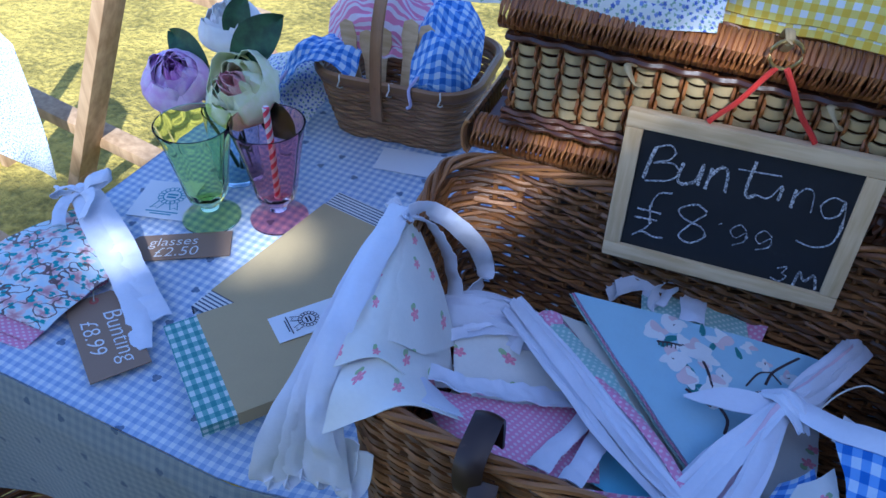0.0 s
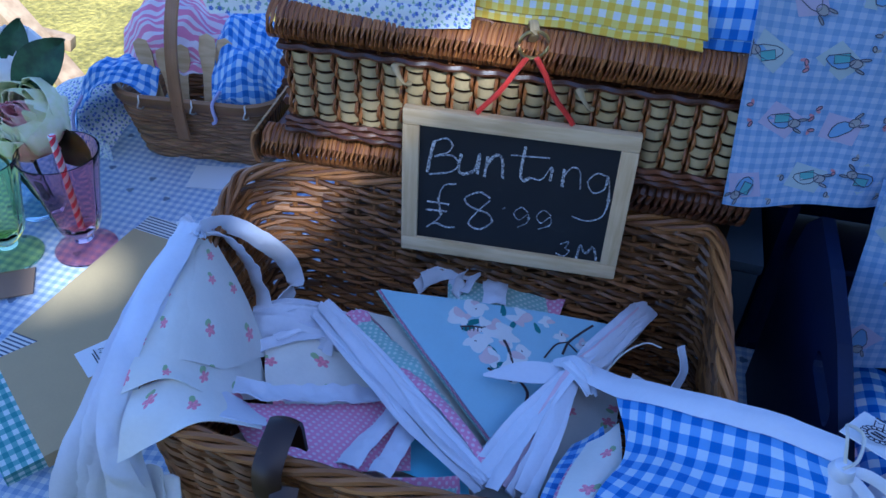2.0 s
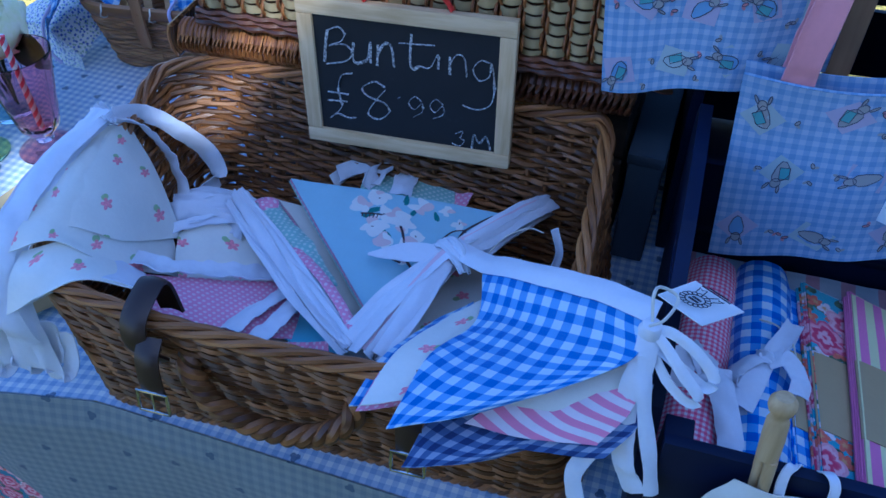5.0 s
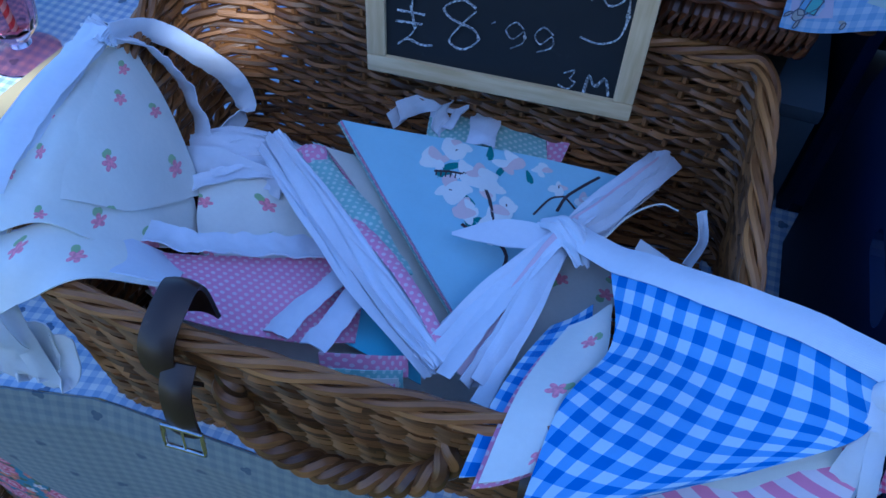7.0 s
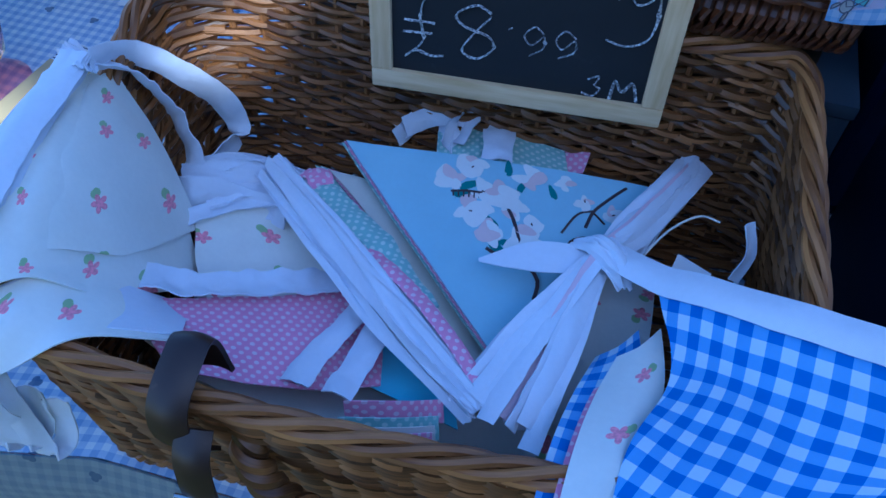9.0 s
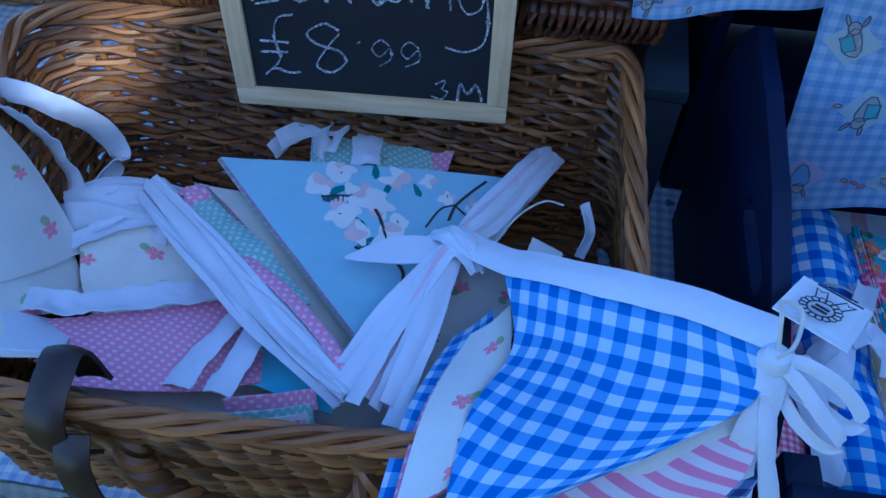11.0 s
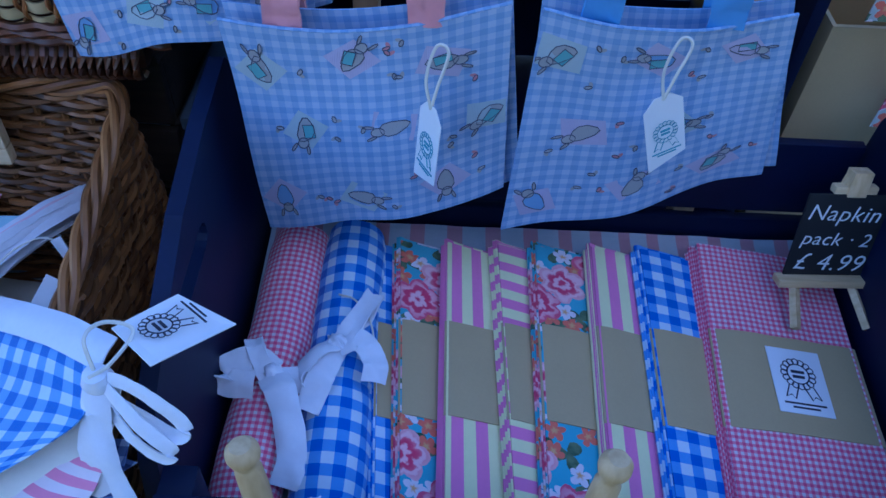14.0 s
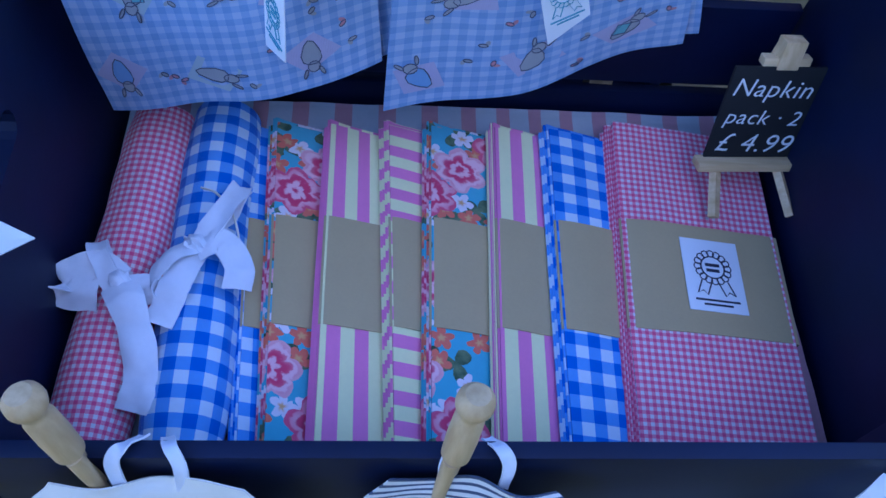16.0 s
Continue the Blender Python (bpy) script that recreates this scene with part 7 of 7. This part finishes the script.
def handled_basket():
    th = thing("handled_basket", "tan splint basket with hooped handle, holding cloth and wooden cutlery", "basket")
    w, d, H = 0.205, 0.150, 0.115

    def wall(s, h):
        (x, y), nn = loop_point(s, w, d, 0.03)
        out = 0.030 * h
        return Vector((x + nn[0] * out, y + nn[1] * out, h * H)), Vector((*nn, 0))
    for nm, s0, s1 in (("front_weave", -0.04, 0.335), ("side_weave", 0.325, 0.505), ("back_weave", 0.495, 0.835), ("side_weave", 0.825, 0.965)):
        part(nm, weave_band(BASKET, wall, s0, s1, 17, 44, 0.0038, 0.0018, 0.0, 0.93, 0.0, 0.0), M_TAN, th)
    rim = [wall(s, 0.97)[0] for s in np.linspace(0, 1, 50)]
    part("rim", Build().tube([BASKET @ Vector(p) for p in spline(rim, 120)], 0.0075, 8, flat=1.3), M_TAN, th)
    part("base", Build().box((0.01, 0.01, 0.001), (w - 0.01, d - 0.01, 0.006), BASKET), M_TAN, th)
    pts = [BASKET @ Vector((w / 2 - 0.014, y, z)) for y, z in ((-0.033, 0.055), (-0.036, 0.115), (-0.022, 0.20), (0.02, 0.265), (0.075, 0.285), (0.13, 0.265), (0.172, 0.20), (0.186, 0.115), (0.184, 0.06))]
    part("handle", strip(pts, 0.018, BASKET.to_3x3() @ Vector((1, 0, 0)), 50, 0.004), M_TAN, th)
    for k in (0.03, 0.11, 0.19):
        part("stitch", Build().tube([BASKET @ Vector((k + 0.002 * math.sin(q * 3), -0.030 - 0.011 * math.cos(q), 0.110 + 0.010 * math.sin(q))) for q in np.linspace(0, 6.28, 13)], 0.0012, 5), M_CREAM, th)
    C = Vector((w / 2, d / 2, 0))
    g = thing("gingham_bag", "blue gingham drawstring bag stuffed in the basket", "bag", "cloths in the basket")
    pennant(g, [[BASKET @ Vector(p) for p in r] for r in (((-0.09, 0.02, 0.075), (-0.055, 0.03, 0.120), (0.00, 0.05, 0.150), (0.04, 0.06, 0.125)), ((-0.095, -0.02, 0.050), (-0.060, -0.01, 0.130), (-0.01, 0.01, 0.155), (0.045, 0.02, 0.130)), ((-0.08, -0.05, 0.030), (-0.058, -0.045, 0.105), (-0.02, -0.030, 0.135), (0.045, -0.022, 0.108)))], M_BLUE, 36, 36, 0.016, 2.0, 26)
    g2 = thing("gingham_bag", "blue gingham drawstring bag stuffed in the basket", "bag", "cloths in the basket")
    pennant(g2, [[BASKET @ Vector(p) for p in r] for r in (((0.125, 0.10, 0.205), (0.150, 0.11, 0.215), (0.19, 0.11, 0.20), (0.215, 0.10, 0.17)), ((0.130, 0.03, 0.175), (0.160, 0.03, 0.195), (0.20, 0.03, 0.175), (0.225, 0.05, 0.14)), ((0.135, -0.015, 0.125), (0.165, -0.018, 0.145), (0.20, -0.010, 0.135), (0.222, 0.01, 0.115)), ((0.140, -0.02, 0.085), (0.165, -0.02, 0.090), (0.20, -0.015, 0.09), (0.218, 0.00, 0.09)))], M_BLUE, 36, 36, 0.018, 6.0, 26)
    for bag, pts in ((g, ((-0.060, -0.030, 0.110), (-0.074, -0.045, 0.085), (-0.070, -0.058, 0.050), (-0.052, -0.062, 0.028))), (g2, ((0.150, -0.020, 0.135), (0.142, -0.036, 0.120), (0.146, -0.040, 0.098), (0.138, -0.034, 0.088)))):
        part("drawstring", Build().tube(spline([BASKET @ Vector(p) for p in pts], 20), 0.0026, 6), M_LILACCORD, bag, "pale lilac cord")
    g3 = thing("folded_fabric", "pink striped and floral cloth in the basket", "fabric", "cloths in the basket")
    pennant(g3, [[BASKET @ Vector(p) for p in r] for r in (((-0.035, 0.09, 0.16), (0.01, 0.10, 0.215), (0.08, 0.11, 0.225), (0.14, 0.10, 0.20)), ((-0.025, 0.05, 0.15), (0.02, 0.05, 0.195), (0.07, 0.05, 0.20), (0.13, 0.05, 0.17)), ((0.00, 0.02, 0.12), (0.03, 0.02, 0.14), (0.08, 0.02, 0.14), (0.13, 0.02, 0.12)))], M_CANDY, 36, 40, 0.020, 3.0, 26)
    for k, (x, y, ln, rot) in enumerate(((0.050, 0.004, 0.135, -14), (0.064, 0.006, 0.120, -6), (0.075, 0.010, 0.125, 2), (0.115, 0.000, 0.150, 4), (0.128, 0.004, 0.145, 9))):
        c = thing("wooden_cutlery", "plain flat wooden spoon standing in the basket", "cutlery", "wooden cutlery in the basket")
        m = BASKET @ pose(x, y, 0.055, -8, rot, 0)
        out = [(-0.006, 0), (0.006, 0), (0.0075, ln * 0.6), (0.013, ln * 0.82), (0.011, ln * 0.96), (0.0, ln), (-0.011, ln * 0.96), (-0.013, ln * 0.82), (-0.0075, ln * 0.6)]
        n = len(out)
        part("spoon", Build().add([m @ Vector((a, t, z)) for t in (0, 0.0018) for a, z in out], [tuple(range(n)), tuple(range(n, 2 * n))[::-1]] + [(i, n + i, n + (i + 1) % n, (i + 1) % n) for i in range(n)]), M_PINE, c, smooth=False)
    return th


handled_basket()
pouch = thing("fabric_pouch", "white ditsy floral padded pouch behind the flowers", "pouch")
pennant(pouch, [[(-0.80, 1.02, 0.78), (-0.71, 1.00, 0.80), (-0.63, 0.985, 0.765)], [(-0.78, 1.08, 0.80), (-0.70, 1.07, 0.83), (-0.62, 1.06, 0.79)], [(-0.76, 1.15, 0.78), (-0.68, 1.15, 0.80), (-0.61, 1.15, 0.77)]], M_DITSY, 24, 24, 0.004, 1.0, name="top_panel")
pennant(pouch, [[(-0.80, 1.018, 0.785), (-0.71, 0.998, 0.80), (-0.63, 0.983, 0.77)], [(-0.80, 1.012, 0.745), (-0.71, 0.990, 0.745), (-0.625, 0.978, 0.745)]], M_DITSY, 10, 24, 0.001, 1.0, name="front_panel")


def pack(corners, z, thick, mat_end, share, label, both=True):
    """A flat cloth pack in a kraft wrapper: four corners, cloth showing at the ends."""
    th = thing("cloth_pack", label, "cloth pack", "wrapped cloth packs")
    a, b, c, d = [Vector((*p, z)) for p in corners]

    def slab(u0, u1, g, nm, mat):
        rows = []
        for u in np.linspace(u0, u1, 8):
            p, q = a.lerp(b, u), d.lerp(c, u)
            nrm = (q - p).normalized() * g
            lo = Vector((0, 0, thick / 2 + g))
            rows.append([p - nrm - lo * 0.8, p - nrm * 1.5, p + lo - nrm * 0.2] + [p.lerp(q, k) + lo for k in np.linspace(0.08, 0.92, 10)] + [q + lo + nrm * 0.2, q + nrm * 1.5, q + nrm - lo * 0.8])
        G = np.array([[tuple(p) for p in r] for r in rows])
        part(nm, Build().grid(G, (b - a).length * (u1 - u0), (d - a).length, 0.0012), mat, th)
    slab(0.0, 1.0, 0.0, "cloth", mat_end)
    slab(share, 1 - share if both else 1.0, 0.0012, "kraft_wrapper", M_KRAFT)
    return th


pack(((-0.520, 0.580), (-0.488, 0.862), (-0.372, 0.848), (-0.404, 0.566)), 0.750, 0.014, M_TICK, 0.12, "ticking stripe cloth pack in a kraft wrapper lying on the table")
gp = pack(((-0.512, 0.527), (-0.383, 0.712), (-0.252, 0.620), (-0.381, 0.435)), 0.766, 0.016, M_GREEN, 0.17, "green gingham cloth pack in a kraft wrapper with a rosette label", False)
lm = pose(-0.377, 0.566, 0.7768, 0, 0, 55)
lab = part("label", Build().box((0, 0, 0), (0.085, 0.043, 0.0008), lm), M_CARD, gp, "white label with a printed rosette")
rosette(lm @ pose(0.014, 0.043, 0.0010, 0, 0, -90), 0.043, lab)


def kraft_tag(corner, turn, w, h, lines, label, z=TOP + 0.004):
    th = thing("price_tag", label, "tag", "kraft price tags")
    m = pose(corner[0], corner[1], z, 0, 0, turn)
    out = [(0.012, 0), (w, 0), (w, h), (0.012, h), (0, h - 0.012), (0, 0.012)]
    part("card", Build().add([m @ Vector((x, y, q)) for q in (0.0, 0.0012) for x, y in out], [tuple(range(6))[::-1], tuple(range(6, 12))] + [(i, (i + 1) % 6, 6 + (i + 1) % 6, 6 + i) for i in range(6)]), M_KRAFTD, th, smooth=False)
    part("eyelet", Build().tube([m @ Vector((0.010 + 0.0042 * math.cos(a), h / 2 + 0.0042 * math.sin(a), 0.0015)) for a in np.linspace(0, 6.28, 17)[:-1]], 0.0016, 6, True, flat=0.4), M_EYELET, th, "dull red paper eyelet")
    part("string", Build().tube(spline([m @ Vector(p) for p in ((0.010, h / 2, 0.002), (-0.010, h / 2 + 0.004, 0.004), (-0.030, h / 2 + 0.010, 0.006))], 12), 0.0009, 5), M_STRING, th)
    for text, x, y, size in lines:
        part("lettering", writing(text, size, m @ pose(x, y, 0.0016), 0.15, 1.0, 0.0002), M_PAINTPEN, th, smooth=False)
    return th


M_EYELET = paper("eyelet_red", (0.42, 0.10, 0.08))
kraft_tag((-0.662, 0.612), 34, 0.135, 0.052, (("glasses", 0.026, 0.028, 0.024), ("£2.50", 0.034, 0.006, 0.026)), "brown kraft tag with white price lettering beside the glasses")
kraft_tag((-0.662, 0.512), -32, 0.142, 0.068, (("Bunting", 0.034, 0.038, 0.031), ("£8.99", 0.040, 0.010, 0.028)), "brown kraft tag with white price lettering at the table edge", TOP + 0.010)

card = thing("business_card", "white card with teal rosette lying on the tablecloth", "card")
lm = pose(-0.735, 0.690, TOP + 0.003, 0, 0, 18)
cd = part("card", Build().box((0, 0, 0), (0.085, 0.085, 0.001), lm), M_CARD, card)
rosette(lm @ pose(0.012, 0.006, 0.001), 0.070, cd, M_TEAL)
note = thing("paper_note", "white paper note with faint writing on the tablecloth", "paper")
cd = part("sheet", Build().box((0, 0, 0), (0.105, 0.060, 0.0006), pose(-0.490, 0.955, TOP + 0.003, 0, 0, 12)), M_CARD, note)


def left_bunting():
    th = thing("bunting", "pale blossom and pink bunting tied with white ribbon", "bunting", "bundles of bunting")
    rows = [[(-0.775, 0.655, 0.765), (-0.700, 0.640, 0.768), (-0.640, 0.600, 0.760)], [(-0.800, 0.560, 0.772), (-0.715, 0.555, 0.778), (-0.640, 0.545, 0.765)], [(-0.820, 0.450, 0.765), (-0.740, 0.455, 0.765), (-0.645, 0.470, 0.755)]]
    pennant(th, rows, M_MAGNOLIA, 26, 26, 0.004, 2.0, 18)
    pennant(th, rows, M_POLKA, 22, 22, 0.003, 2.0, 18, lift=(-0.008, -0.016, -0.008))
    pennant(th, rows, M_POLKA, 22, 22, 0.003, 2.0, 18, lift=(-0.012, -0.026, -0.014))
    k = Vector((-0.772, 0.662, 0.790))
    bow(th, k, (0.8, 0.5, 0.3), M_WHITE, 1.0, 6)
    part("tape", strip([k, (-0.720, 0.640, 0.782), (-0.660, 0.610, 0.772), (-0.590, 0.570, 0.758), (-0.545, 0.545, 0.750)], 0.040, (0.3, 0.8, 0.2), 36), M_WHITE, th)
    part("tape", strip([k, (-0.710, 0.620, 0.780), (-0.640, 0.585, 0.768), (-0.575, 0.545, 0.754), (-0.530, 0.500, 0.748)], 0.030, (0.3, 0.8, 0.1), 36), M_WHITE, th)
    return th


M_MAGNOLIA = blossom_print("blossom_cotton")
left_bunting()


# ---- behind and below the table ----
def clothes_horse():
    th = thing("wooden_stand", "pale wooden folding stand on the grass with a cloth over it", "stand")
    A, B_ = Vector((-1.30, 1.30, 0.86)), Vector((-1.662, 1.30, 0.145))

    def beam(p, q, w, t):
        p, q = Vector(p), Vector(q)
        m = Matrix.Translation(p) @ (q - p).to_track_quat("Z", "Y").to_matrix().to_4x4()
        return Build().box((-w / 2, -t / 2, 0), (w / 2, t / 2, (q - p).length), m, 0.003)
    part("leg", beam(A, B_, 0.072, 0.034), M_TRESTLE, th)
    part("leg", beam((-1.50, 1.55, 0.92), (-1.0, 1.42, 0.50), 0.058, 0.03), M_TRESTLE, th)
    part("rail", beam((-2.05, 1.36, 0.30), (-1.25, 1.36, 0.185), 0.062, 0.036), M_TRESTLE, th)
    part("rail", beam((-1.66, 1.40, 0.74), (-1.12, 1.52, 0.62), 0.03, 0.03), M_TRESTLE, th)
    part("rail", beam((-1.45, 0.86, 0.33), (-0.95, 0.80, 0.31), 0.03, 0.022), M_TRESTLE, th)
    part("rail", beam((-1.45, 0.84, 0.27), (-0.95, 0.74, 0.24), 0.03, 0.022), M_TRESTLE, th)
    part("leg", beam((-1.45, 0.85, 0.40), (-1.47, 0.85, 0.0), 0.04, 0.025), M_TRESTLE, th)
    part("leg", beam((-2.05, 1.34, 0.60), (-2.06, 1.34, 0.0), 0.045, 0.028), M_TRESTLE, th)
    part("leg", beam(B_, (-1.735, 1.30, 0.0), 0.072, 0.034), M_TRESTLE, th)
    cl = thing("hanging_cloth", "pale linen cloth hanging from the wooden stand", "cloth")
    pennant(cl, [[(-1.86, 1.20, 0.62), (-1.72, 1.21, 0.60), (-1.66, 1.22, 0.56)], [(-1.88, 1.19, 0.40), (-1.72, 1.20, 0.38), (-1.64, 1.21, 0.34)], [(-1.90, 1.18, 0.22), (-1.74, 1.20, 0.19), (-1.66, 1.21, 0.16)]], M_DITSY, 20, 20, 0.01, 2.0, 9)


clothes_horse()


def floor_basket():
    th = thing("willow_basket", "brown willow basket on the grass under the table edge", "basket")
    m = pose(-0.92, 0.20, 0.0, 0, 0, 6)

    def wall(s, h):
        (x, y), nn = loop_point(s, 0.42, 0.30, 0.05)
        return Vector((x + nn[0] * 0.02 * h, y + nn[1] * 0.02 * h, 0.32 * h)), Vector((*nn, 0))
    for s0, s1, nm in ((-0.03, 0.335, "front_weave"), (0.325, 0.505, "side_weave"), (0.495, 0.835, "back_weave"), (0.825, 0.975, "side_weave")):
        part(nm, weave_band(m, wall, s0, s1, 36, 50, 0.005, 0.004, 0.0, 0.95), M_WILLOW, th)
    part("rim", braid(m, [wall(s, 1.0)[0] for s in np.linspace(0, 1, 40)], 0.010, 3, 0.06, 0.7, 260), M_WILLOW, th)
    part("base", Build().box((0.01, 0.01, 0.0), (0.41, 0.29, 0.008), m), M_WILLOW, th)


floor_basket()
